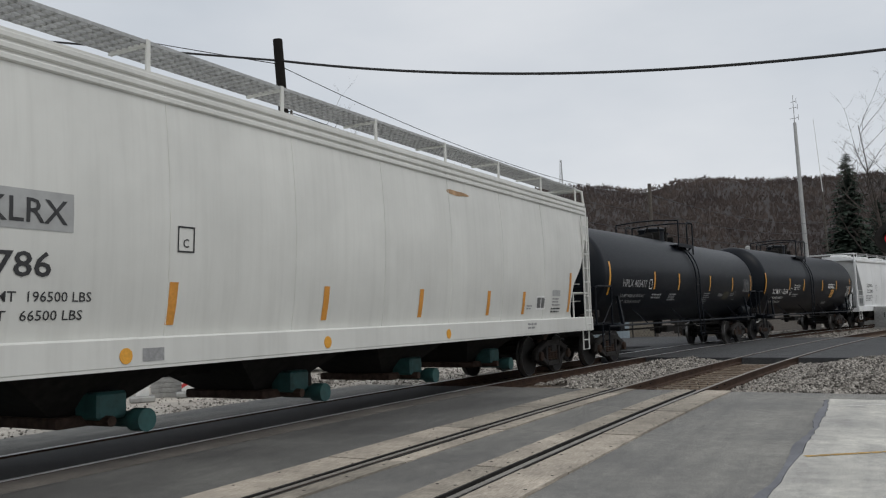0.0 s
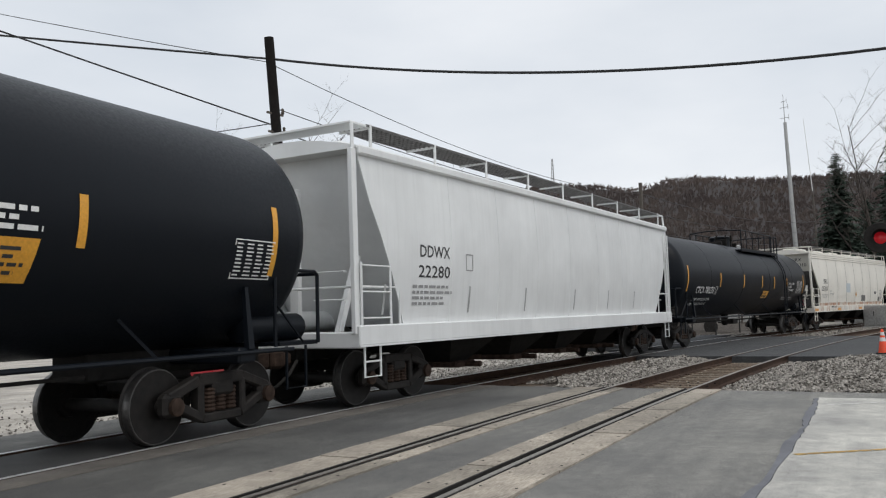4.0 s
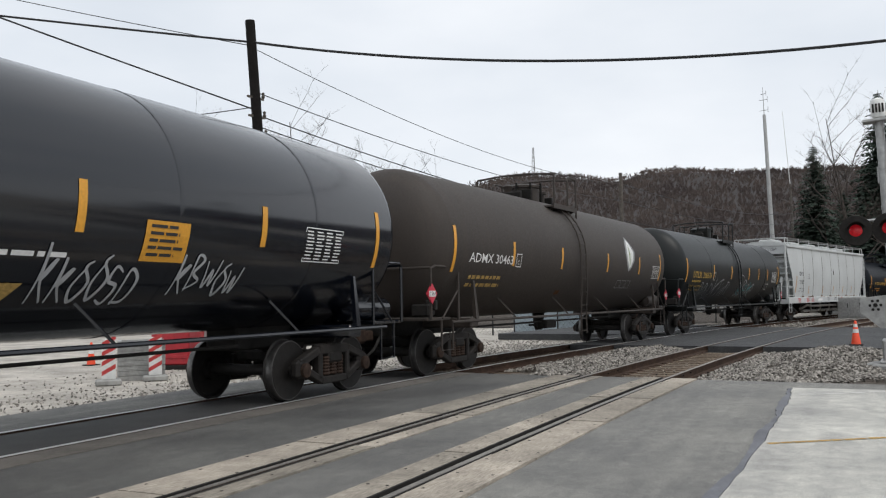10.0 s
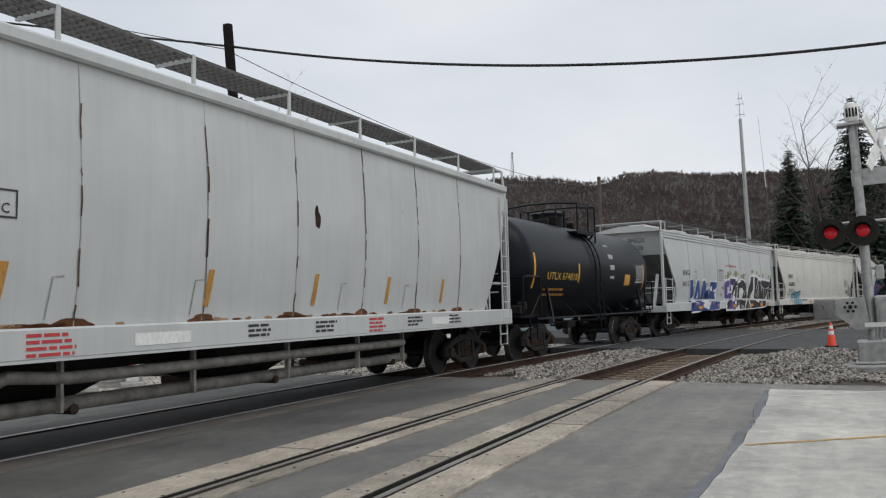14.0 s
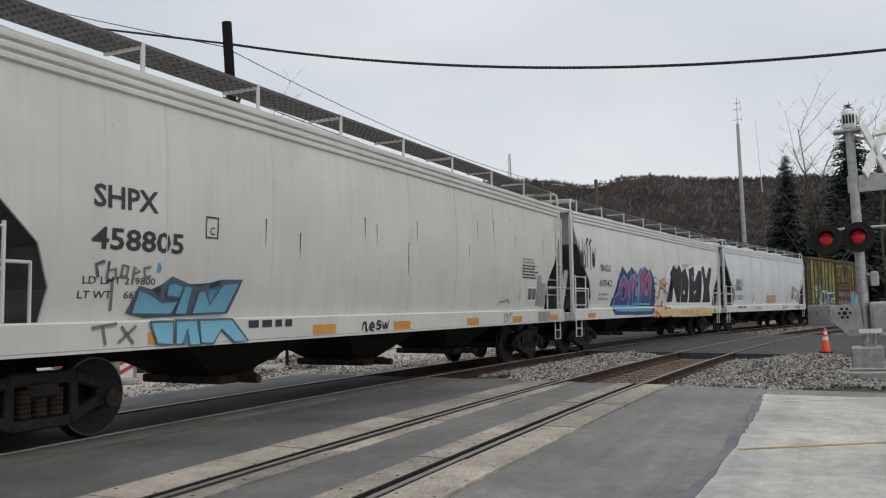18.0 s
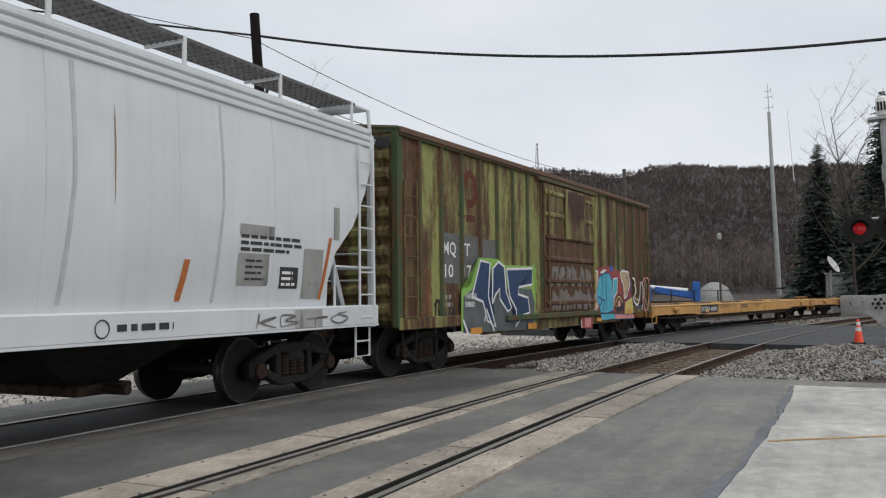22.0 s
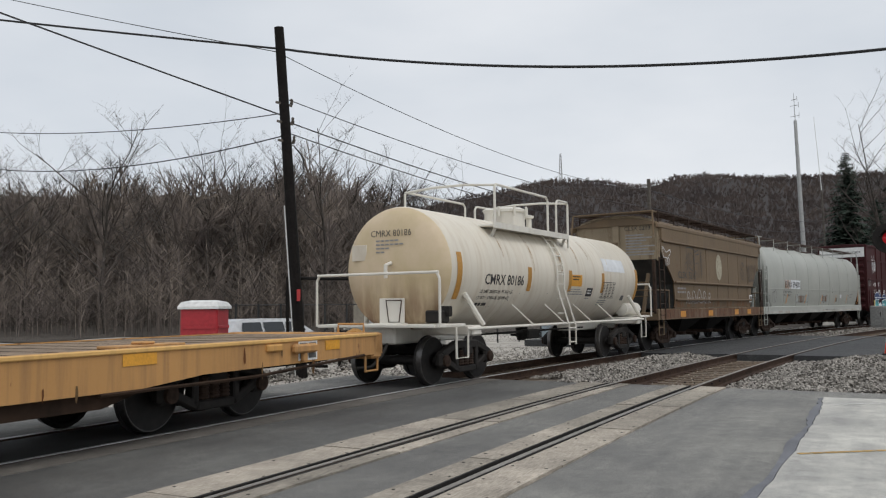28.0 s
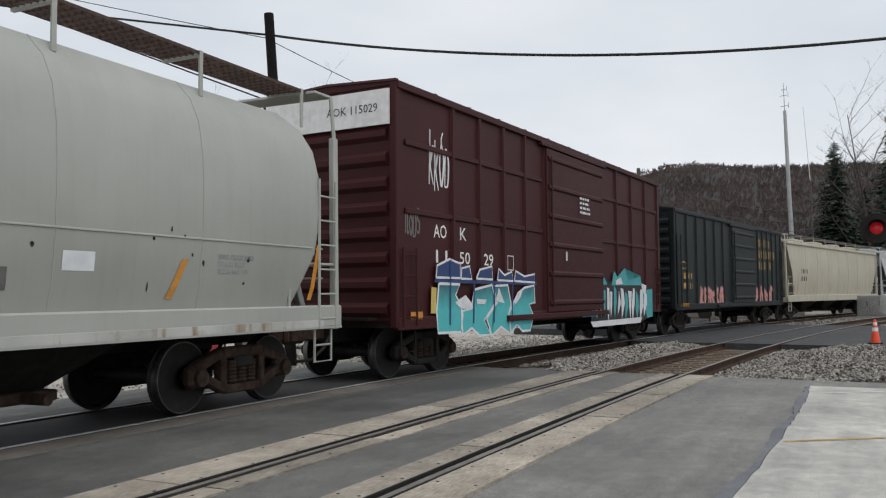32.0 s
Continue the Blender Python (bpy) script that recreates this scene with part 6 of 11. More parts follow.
def placard(car, x, y, z, color, body=""):
    """A diamond hazard placard in its holder."""
    d = Mesh().add([(x, y, z - .2), (x + .19, y, z), (x, y, z + .2), (x - .19, y, z)], [(0, 1, 2, 3)])
    d.add([(x, y + .03, z - .2), (x + .19, y + .03, z), (x, y + .03, z + .2), (x - .19, y + .03, z)], [(3, 2, 1, 0)])
    p = part("placard", d, color, car, "diamond hazard placard")
    part("placard_band", Mesh().box(x - .12, x + .12, y - .008, y - .003, z - .055, z + .055), MAT["decal_white"], p)
    if body:
        vs, fs = text_mesh(body, .085)
        me = Mesh().add([(a + x - .11, y - .011, b + z - .04) for a, b in vs], fs)
        part("placard_number", me, MAT["decal_black"], p)


def boxcar(name, label, centre, length, pm, eave=4.4, ribs=10, door=(-.8, 2.3), door_mat=None, rib_mat=None, gear="truck", sill_drop=True, style="ext", bay_mats=None, pitch=.20, first=.2):
    """A boxcar: ribbed sides, sliding door, corrugated ends, low-pitched roof."""
    L = length * STRETCH
    H = L / 2
    mt = PAINT[pm]
    rm = rib_mat or mt

    def skin(z):
        return 1.46
    car = car_root(name, label, "boxcar", centre, skin, ())
    z0 = .98
    part("side_wall", Mesh().box(-H, H, -1.46, -1.38, z0, eave, .01), mt, car)
    part("side_wall", Mesh().box(-H, H, 1.38, 1.46, z0, eave, .01), mt, car)
    for s in (-1, 1):
        e = Mesh().box(s * H, s * (H - .08), -1.38, 1.38, z0, eave)
        part("end_wall", e, mt, car)
        for k in range(9):
            z = z0 + .25 + k * (eave - z0 - .7) / 8
            part("end_rib", Mesh().loft([[(s * (H + dx), y, z + dz) for dx, dz in ((0, -.13), (.07, -.05), (.07, .05), (0, .13))] for y in (-1.3, 1.3)]), mt, car)
        for y in (-1, 1):
            part("corner_post", Mesh().box(s * (H + .04), s * (H - .12), y * 1.36, y * 1.50, z0 - .06, eave + .02, .015), rm, car)
        ladder(car, s * (H - .35), -1.53, .95, eave - .9 if eave < 5 else 2.3, mt, .42)
        part("stirrup_step", Mesh().tube([(s * (H - .6), -1.46, 1.0), (s * (H - .6), -1.46, .5), (s * (H - .15), -1.46, .5), (s * (H - .15), -1.46, 1.0)], .022, 5), MAT["under"], car)
        part("crossover_platform", Mesh().box(s * (H + .06), s * (H + .32), -1.1, 1.1, 1.06, 1.10), MAT["under"], car)
    part("floor_sill", Mesh().box(-H, H, -1.38, 1.38, .92, 1.05), MAT["under"], car)
    n = 6
    part("roof", Mesh().loft([[(x, -1.5 + 3.0 * k / n, eave + pitch * (1 - abs(k / n * 2 - 1))) for k in range(n + 1)] + [(x, 1.5, eave - .05), (x, -1.5, eave - .05)] for x in (-H - .03, H + .03)]), rm, car)
    for k in range(13):
        x = -H + L * k / 12
        part("roof_rib", Mesh().loft([[(x + dx, -1.5 + 3.0 * q / n, eave + pitch * (1 - abs(q / n * 2 - 1)) + dz) for dx, dz in ((-.06, .0), (-.04, .045), (.04, .045), (.06, 0))] for q in range(n + 1)]), rm, car)
    for s in (-1, 1):
        part("top_chord", Mesh().box(-H, H, s * 1.46, s * 1.53, eave - .12, eave + .02, .015), rm, car)
        part("side_sill", Mesh().box(-H, H, s * 1.46, s * 1.52, z0 - .10, z0 + .12, .015), mt, car)
    if sill_drop:
        for s in (-1, 1):
            part("fishbelly_sill", Mesh().loft([[(x, s * 1.40, zz), (x, s * 1.47, zz), (x, s * 1.47, z0), (x, s * 1.40, z0)] for x, zz in ((-H + 2.9, z0 - .02), (-H + 3.3, .66), (H - 3.3, .66), (H - 2.9, z0 - .02))]), mt, car)
    d0, d1 = door
    if bay_mats:
        for (a, b), row in zip(((-H + first, d0), (d1, H - .2)), bay_mats):
            for k, q in enumerate(row):
                x0, x1 = a + (b - a) * k / len(row), a + (b - a) * (k + 1) / len(row)
                part("side_panel", Mesh().box(x0, x1, -1.464, -1.40, z0 + .1, eave - .1), PAINT[q], car)
    spaces = [(-H + first, d0, ribs), (d1, H - .2, ribs)]
    for a, b, nn in spaces:
        for k in range(nn + 1):
            x = a + (b - a) * k / nn
            for s in (-1, 1):
                part("side_post", Mesh().loft([[(x + dx, s * (1.46 + dy), z) for dx, dy in ((-.06, 0), (-.035, .06), (.035, .06), (.06, 0))] for z in (z0 + .1, eave - .1)]), rm, car)
    dm = door_mat or mt
    dr = part("door", Mesh().box(d0, d1, -1.56, -1.49, z0 + .08, eave - .22, .012), dm, car, "sliding side door")
    for k in range(6):
        z = z0 + .3 + k * (eave - z0 - .75) / 5
        part("door_rib", Mesh().loft([[(x, -1.56 - dy, z + dz) for dy, dz in ((0, -.07), (.04, -.03), (.04, .03), (0, .07))] for x in (d0 + .05, d1 - .05)]), PAINT["green"] if bay_mats and k > 3 else dm, dr)
    part("door_rail", Mesh().box(d0 - 2.2 if style == "ext" else d0 - .3, d1 + .3, -1.60, -1.47, z0 - .06, z0 + .06, .01), rm, car)
    part("door_track", Mesh().box(d0 - .3, d1 + .3, -1.58, -1.47, eave - .2, eave - .1, .01), rm, car)
    part("lock_rod", Mesh().tube([(d0 + .2, -1.60, z0 + .2), (d0 + .2, -1.60, eave - .4)], .025, 6), dm, car)
    part("centre_sill", Mesh().box(-H, H, -.2, .2, .66, .95, .02), MAT["under"], car)
    running_gear(car, H + .25, gear, 1.9)
    return car, H


def flatcar(name, label, centre, length, pm="deck", gear="truck"):
    """A long flat car: timber deck between deep ochre side sills."""
    L = length * STRETCH
    H = L / 2
    mt = PAINT[pm]
    car = car_root(name, label, "flat car", centre, lambda z: 1.50, ())
    zd = 1.05
    part("deck", Mesh().box(-H + .3, H - .3, -1.34, 1.34, zd - .06, zd - .005), MAT["decking"], car, "worn timber deck")
    for s in (-1, 1):
        rings = []
        for x, zz in ((-H, .72), (-H + 4.4, .70), (-H + 5.4, .62), (H - 5.4, .62), (H - 4.4, .70), (H, .72)):
            rings.append([(x, s * 1.40, zz), (x, s * 1.50, zz), (x, s * 1.50, zd), (x, s * 1.34, zd + .015), (x, s * 1.34, zd - .06)])
        m = Mesh()
        n = 5
        vs = [v for g in rings for v in g]
        m.add(vs, [(i * n + k, i * n + (k + 1) % n, (i + 1) * n + (k + 1) % n, (i + 1) * n + k) for i in range(len(rings) - 1) for k in range(n)] + [tuple(range(n)), tuple((len(rings) - 1) * n + k for k in range(n))])
        part("side_sill", m, mt, car)
        part("lower_web", Mesh().loft([[(x, s * 1.30, z0), (x, s * 1.42, z0), (x, s * 1.42, .70), (x, s * 1.30, .70)] for x, z0 in ((-H + 5.0, .66), (-H + 5.9, .45), (H - 5.9, .45), (H - 5.0, .66))]), MAT["web_brown"], car)
        part("end_beam", Mesh().box(s * H, s * (H - .32), -1.5, 1.5, .64, zd + .02, .04), mt, car)
        part("end_step", Mesh().tube([(s * (H - .5), -1.46, .8), (s * (H - .5), -1.46, .45), (s * (H - .1), -1.46, .45), (s * (H - .1), -1.46, .8)], .022, 5), mt, car)
        part("corner_handrail", Mesh().tube([(s * (H - .1), -1.2, zd), (s * (H - .1), -1.2, zd + .16), (s * (H - .1), -.7, zd + .16), (s * (H - .1), -.7, zd)], .022, 6), mt, car)
    part("brake_pipe", Mesh().tube([(-H + .6, -1.52, .62), (-H + 3.5, -1.54, .58), (-H + 6, -1.5, .66)], .022, 5), MAT["web_brown"], car)
    part("brake_pipe", Mesh().tube([(H - 6, -1.5, .60), (H - 3.5, -1.54, .60), (H - .6, -1.5, .72)], .022, 5), MAT["web_brown"], car)
    part("centre_sill", Mesh().box(-H, H, -.3, .3, .55, .93, .02), MAT["under"], car)
    for x in (-H + 2.35, H - 2.35):
        part("jacking_pad", Mesh().box(x - .28, x + .28, -1.60, -1.50, zd - .20, zd - .07, .03).box(x - .05, x + .05, -1.57, -1.5, zd - .32, zd - .20, .01), mt, car)
    part("deck_edge", Mesh().box(-H + .2, H - .2, -1.525, -1.49, zd - .035, zd + .018, .012), PAINT["deck_edge"], car, "brighter rounded upper edge")
    for k, w in ((-.62, 1.1), (-.33, .8), (.05, 1.1), (.34, .8), (.66, 1.1)):
        x = k * H
        part("chock_rack", Mesh().box(x - w / 2, x + w / 2, -1.25, -.95, zd, zd + .035, .01).box(x - .1, x + .1, -1.2, -1.0, zd + .035, zd + .07, .015), mt, car)
    nplank = int((L - .8) / .6)
    seam = Mesh()
    for k in range(nplank):
        x = -H + .5 + k * .6
        seam.box(x - .006, x + .006, -1.33, 1.33, zd - .006, zd - .0015)
    part("deck_joint", seam, MAT["under"], car)
    running_gear(car, H + .1, gear, 3.75)
    return car, H


# ---- the cars in their order ----
MAT["pipe"] = plain("dusty_pipe_steel", (0.25, 0.235, 0.21), 0.7, 0.2, 0.4, 6, 0.1)
MAT["gate_teal"] = plain("valve_teal", (0.02, 0.075, 0.072), 0.6, 0, 0.3, 8, 0.1)
W, K_, G_, GR, RD = MAT["decal_white"], MAT["decal_black"], MAT["decal_gold"], MAT["decal_grey"], MAT["decal_red"]
REDP = plain("placard_red", (0.55, 0.03, 0.06), 0.4, 0, 0.1, 10, 0.0)
RUST = plain("rust_stain", (0.16, 0.065, 0.028), 0.9, 0, 0.45, 7, 0.2)
RUST2 = plain("rust_pale", (0.40, 0.26, 0.15), 0.9, 0, 0.35, 7, 0.1)
SOOT = plain("dark_rust", (0.045, 0.026, 0.020), 0.9, 0, 0.45, 5, 0.2)
GREYP = plain("grey_overpaint", (0.36, 0.365, 0.36), 0.6, 0, 0.15, 4, 0.0)
DKP = plain("dark_overpaint", (0.13, 0.13, 0.125), 0.6, 0, 0.3, 8, 0.0)
DECKGRIME = plain("deck_grime", (0.17, 0.105, 0.05), 0.8, 0, 0.4, 6, 0.0)
SMUDGE = weathered("dull_overpaint", (0.34, 0.335, 0.32), .3, (0.10, 0.10, 0.095), (0.24, 0.235, 0.225))
WHP = plain("white_overpaint", (0.70, 0.72, 0.74), 0.6, 0, 0.1, 4, 0.0)


def strips(car, xs, z, h, mat=None, w=.12, slant=.03):
    for x in xs:
        patch(car, x, z, w, h, mat or MAT["orange"], .007, "reflector", slant)


def sill_marks(car, xs, mat=None):
    for x in xs:
        patch(car, x, 1.06, .62, .14, mat or MAT["orange"], .005, "reflector")


def load_lines(car, x, z, mat, a, b, size=.13, gap=.24, w=1.5):
    stencil(car, a, x, z, size, mat, w)
    stencil(car, b, x - .05, z - gap, size, mat, w * .97)


def end_number(car, H, zc, R, head, mat, a, b=""):
    """The number on the left head of a tank."""
    for i, t in enumerate((a, b)):
        if t:
            vs, fs = fitted(t, .17 if i == 0 else .09, 1.2 if i == 0 else .8)
            rows = [(.85 - x_, z_ + .62 - .25 * i) for x_, z_ in vs]
            part("head_lettering", Mesh().add([(-H + .36 - .72 * math.sqrt(max(0, 1 - (y_ * y_ + z_ * z_) / (R * R))), y_, z_ + zc) for y_, z_ in rows], fs), mat, car)


# 1
c, H = hopper("covered_hopper_car", "pale grey covered hopper with ribbed eaves", -176.0, 19.2, "bone", 4.30, bays=4, board=MAT["galv"])
for k in range(4):
    x = -H + 3.4 + (2 * H - 6.8) * (k + .5) / 4
    part("gate_valve", Mesh().lathe([(-1.25, .02), (-1.25, .13), (-1.05, .13), (-1.0, .09), (-.5, .09)], "y", 14, (x + .35, 0, .42)), MAT["gate_teal"], c, "blue-green outlet valve", True)
    part("gate_bracket", Mesh().box(x - .1, x + .3, -1.0, -.6, .45, .75, .03), MAT["gate_teal"], c)
patch(c, -6.73, 2.40, .98, .38, GREYP)
stencil(c, "KLRX", -6.68, 2.47, .24, K_, .86, .009)
stencil(c, "786", -6.58, 1.96, .24, K_, .60, .007, .012)
stencil(c, "15", -7.2, 1.96, .24, K_, .42, .007, .012)
load_lines(c, -6.85, 1.72, K_, "LD LMT  196500 LBS", "LT WT   66500 LBS", .10, .18, 1.35)
frame_box(c, -4.38, 2.28, .26, .30, K_)
stencil(c, "C", -4.30, 2.34, .10, K_)
strips(c, (-4.5, -1.62, 1.08, 3.74, 5.5), 1.46, .48, None, .13)
strips(c, (8.28,), 1.48, .95, None, .13, .1)
patch(c, 6.29, 1.55, .52, .31, W, .0045)
patch(c, 6.33, 1.59, .20, .23, DKP, .008)
patch(c, 6.57, 1.59, .20, .23, DKP, .008)
bars(c, 5.75, 1.62, .35, 2, GR, .03, .06)
patch(c, 7.25, 1.86, .5, .14, GREYP, .006)
bars(c, 7.25, 1.78, .5, 3, GR, .03, .07)
bars(c, 7.2, 1.55, .7, 2, K_, .035, .07)
for x in (-5.12, -1.6, 2.0):
    part("sill_stencil", Mesh().lathe([(0, .085), (.004, .085)], 'y', 16, (x, -1.537, 1.15)), MAT["yellow"], c)
patch(c, -4.9, 1.08, .3, .14, GR, .004)
bars(c, 5.6, 1.22, .5, 2, GR, .04, .08, .005)
blob(c, 2.6, 3.75, .9, .12, RUST2, 4)
blob(c, -8.2, 3.0, .3, 1.6, RUST2, 5)
# 2
M2 = (-7.75, -4.15, -1.78, 1.8, 4.88, 7.8)
c, H = tank("tank_car", "matt black tank car with yellow reflective strips", -157.5, 16.2, "black", 1.45, 2.53, xl=.05, marks=M2)
stencil(c, "HPLX 405477", -6.75, 2.16, .22, GR, 1.92)
frame_box(c, -4.62, 2.12, .26, .28, W)
load_lines(c, -6.75, 1.86, GR, "LD LMT 186000 LB  84 350 KG", "LT WT   77000 LB  34 950 KG", .095, .17, 1.9)
bars(c, -4.2, 1.92, 1.0, 2, GR)
bars(c, -2.6, 1.95, .8, 4, GR, .03, .06)
bars(c, 1.25, 2.0, .75, 6, GR, .03, .07)
bars(c, 3.1, 1.98, .6, 2, GR, .03, .06)
spec_table(c, 6.55, 2.12, .98, .5, GR)
patch(c, 3.78, 1.80, .76, .29, plain("olive_overpaint", (0.045, 0.040, 0.022), 0.6, 0, 0.3, 8, 0.0))
bars(c, 4.75, 2.0, .6, 2, GR, .03, .06)
frame_box(c, 5.2, 1.78, .36, .32, GR)
end_number(c, H, 2.53, 1.45, .62, W, "HPLX 405477", "CAPY 20626 GAL")
# 3
M3 = (-8.15, -4.52, -2.1, 1.4, 4.35, 7.5)
c, H = tank("tank_car", "matt black tank car lettered in white", -140.1, 16.2, "black", xl=-.9, marks=M3)
stencil(c, "XOMX 110634", -7.04, 2.03, .25, W, 2.38, .006, .002)
frame_box(c, -4.32, 2.00, .27, .32, W)
stencil(c, "C", -4.24, 2.05, .11, W)
load_lines(c, -7.05, 1.82, W, "LD LMT 206400 LB 93600 KG", "LT WT   79600 LB 36100 KG", .10, .19, 1.85)
stencil(c, "EXTERIOR HEATER PIPES\nNO INLET OR OUTLET\nPIPE CAPS REQUIRED", -3.8, 2.42, .062, W, 1.05)
bars(c, -3.8, 2.0, .95, 2, GR)
bars(c, 2.6, 2.55, 1.4, 3, W)
patch(c, 3.2, 1.88, .62, .42, MAT["yellow"], .007, "warning_panel", .06)
bars(c, 3.25, 2.18, .5, 4, K_, .035, .075, .012)
bars(c, 2.4, 1.6, 1.0, 2, GR)
spec_table(c, 6.7, 2.0, .8, .5)
end_number(c, H, 2.66, 1.57, .62, W, "XOMX 110634", "20800 US GAL")
# 4
c, H = hopper("covered_hopper_car", "clean white covered hopper with plain sides", -122.1, 17.2, "white", 4.26, 0, "flat", bays=4)
stencil(c, "DDWX", -7.07, 2.50, .22, K_, 1.05)
stencil(c, "22280", -7.12, 2.14, .22, K_, 1.1)
bars(c, -7.3, 1.95, 1.4, 4, GR, .05, .1)
frame_box(c, -5.4, 2.3, .28, .32, GR)
strips(c, (-8.2, -5.27, -2.67, .26, 2.76, 5.06), 1.50, .5, GREYP, .06)
# 5
M5 = (-9.0, -5.25, -2.05, .8, 2.9, 5.24, 8.75)
c, H = tank("tank_car", "long black pressure tank car with extended walkway", -102.8, 18.6, "black", walk_style="long", xl=4.6, marks=M5, bands=4)
stencil(c, "CTCX 780233", -7.98, 1.99, .25, W, 2.05, .006, .010)
frame_box(c, -5.78, 1.95, .26, .30, W)
stencil(c, "C", -5.71, 2.0, .12, W)
load_lines(c, -8.0, 1.72, W, "LD LMT 165800 LBS 75 200 KG", "LT WT    97200 LBS 44 100 KG", .095, .17, 1.95)
patch(c, 1.12, 1.80, .9, .32, MAT["yellow"], .008, "warning_panel", .06)
stencil(c, "FOR CHEMICAL EMERGENCY", 1.24, 2.045, .038, K_, .72, .014, 0, .2)
bars(c, 1.2, 1.98, .72, 1, K_, .03, .07, .014)
bars(c, 1.18, 1.845, .78, 1, K_, .075, .1, .014)
stencil(c, "NON-ODORIZED\nLIQUIFIED\nPETROLEUM GAS", 5.66, 2.46, .105, W, 1.12)
spec_table(c, 7.32, 2.05, 1.12, .62)
bars(c, 4.9, 1.80, .9, 2, GR)
bars(c, 6.2, 1.80, .8, 2, GR)
placard(c, H + .42, -1.2, 1.55, REDP, "1075")
end_number(c, H, 2.66, 1.57, .62, W, "CTCX 780233", "33500 GALS")
# 6
c, H = hopper("covered_hopper_car", "chalky white hopper with rust along the sill", -84.25, 16.1, "cream", 4.30)
stencil(c, "SIRX", -6.46, 2.58, .28, K_, .80, .007, .008)
stencil(c, "525310", -6.80, 2.19, .26, K_, 1.08, .007, .008)
hopper_end_mark(c, -H + .455, 3.86, K_, ("SIRX", "525310"), -.30, .19)
load_lines(c, -6.75, 1.93, GR, "LD LMT 200000 LBS", "LT WT    63000 LBS", .075, .14, 1.0)
patch(c, -1.93, 2.10, .9, .55, plain("pale_blue_overpaint", (0.50, 0.55, 0.58), 0.6, 0, 0.1, 4, 0.0))
patch(c, 1.5, 1.56, .9, .38, DKP)
patch(c, 4.6, 2.0, .5, .17, DKP)
bars(c, 6.0, 2.2, .7, 8, GR, .05, .09)
patch(c, 5.6, 1.52, .35, .3, DKP)
on_side("hazard_label", c, [(0, -.2), (.17, 0), (0, .2), (-.17, 0)], [(0, 1, 2, 3)], .23, 1.98, car_skin[c.name], MAT["yellow"], .007, "yellow diamond hazard label")
stencil(c, "1486", .12, 1.95, .07, K_, .22, .012)
stencil(c, "LD\nFPT 3-75", -5.2, 2.12, .12, GR, .72, .007)
bars(c, -5.2, 1.22, 1.2, 1, K_, .09, .1, .006)
sill_marks(c, (-8.3, -4.0, .6, 3.6, 6.4, 7.6))
RUSTC = weathered("rusting_chalk_white", (0.64, 0.62, 0.56), .55, (0.22, 0.10, 0.055), (0.46, 0.27, 0.18))
RUSTS = weathered("rusting_sill", (0.66, 0.64, 0.585), .30, (0.22, 0.10, 0.05), (0.45, 0.28, 0.17))
patch(c, -7.0, 1.346, 13.8, .16, RUSTC, .0035, "rusted_edge")
patch(c, -8.35, 1.025, 16.7, .305, RUSTS, .0025, "rusted_edge")
for k in range(150):
    blob(c, random.uniform(-6.4, 6.5), 1.42 + random.random() ** 2 * 1.1, random.uniform(.012, .045), random.uniform(.012, .05), RUST2 if k % 3 else RUST, 70 + k, "rust")
# 7
M7 = (-7.95, -4.5, -1.7, 1.40, 4.42, 7.48)
c, H = tank("tank_car", "glossy black tank car with graffiti scrawl", -66.6, 16.0, "gloss", bands=5, xl=-.95, marks=M7)
stencil(c, "CTCX 731564", -6.9, 2.0, .25, W, 2.33, .006, .008)
frame_box(c, -4.50, 1.98, .26, .28, W)
load_lines(c, -6.85, 1.80, W, "LD LMT  207100 LB   93940KG", "WT        78900 LB   35800KG", .085, .16, 1.9)
patch(c, 2.30, 1.98, .70, .46, MAT["yellow"], .008, "warning_panel")
bars(c, 2.37, 2.36, .55, 5, K_, .035, .08, .014)
patch(c, .15, 1.40, .55, .32, MAT["line_yellow"], .008, "overpaint", .25)
bars(c, -2.6, 1.66, .7, 3, GR)
bars(c, .4, 1.98, 1.2, 1, W)
scribble(c, 1.05, 1.5, 1.35, .5, SP["silver"], 3, 6, .018)
scribble(c, 2.95, 1.62, 1.2, .5, SP["silver"], 8, 5, .018)
spec_table(c, 5.4, 2.08, 1.0, .5)
end_number(c, H, 2.66, 1.57, .62, W, "CTCX 731564", "25600 US GAL")
# 8
M8 = (-7.7, -4.92, -1.98, 1.62, 4.77, 7.25)
c, H = tank("tank_car", "dusty brown tank car with white leaf emblem", -49.05, 15.6, "brown", xl=-.65, marks=M8)
stencil(c, "ADMX 30463", -7.05, 2.27, .20, W, 2.1, .006, .004)
frame_box(c, -4.78, 2.22, .28, .3, W)
stencil(c, "C", -4.70, 2.28, .10, W)
bars(c, -6.9, 1.93, 1.6, 2, MAT["line_yellow"], .07, .16)
leaf = [(0, .58), (.16, .40), (.36, .12), (.30, -.18), (.12, -.42), (-.02, -.52), (-.14, -.30), (-.20, .05), (-.14, .35)]
on_side("emblem", c, [(x * 1.75, z) for x, z in leaf], [tuple(range(9))], 3.66, 2.82, car_skin[c.name], MAT["decal_grey"], .007, "plain leaf-shaped emblem", tuple(2.3 + .1 * k for k in range(12)))
on_side("emblem_leaf", c, [(x * 1.2 + .02, z * .84) for x, z in leaf], [tuple(range(9))], 3.66, 2.82, car_skin[c.name], W, .012, "", tuple(2.3 + .1 * k for k in range(12)))
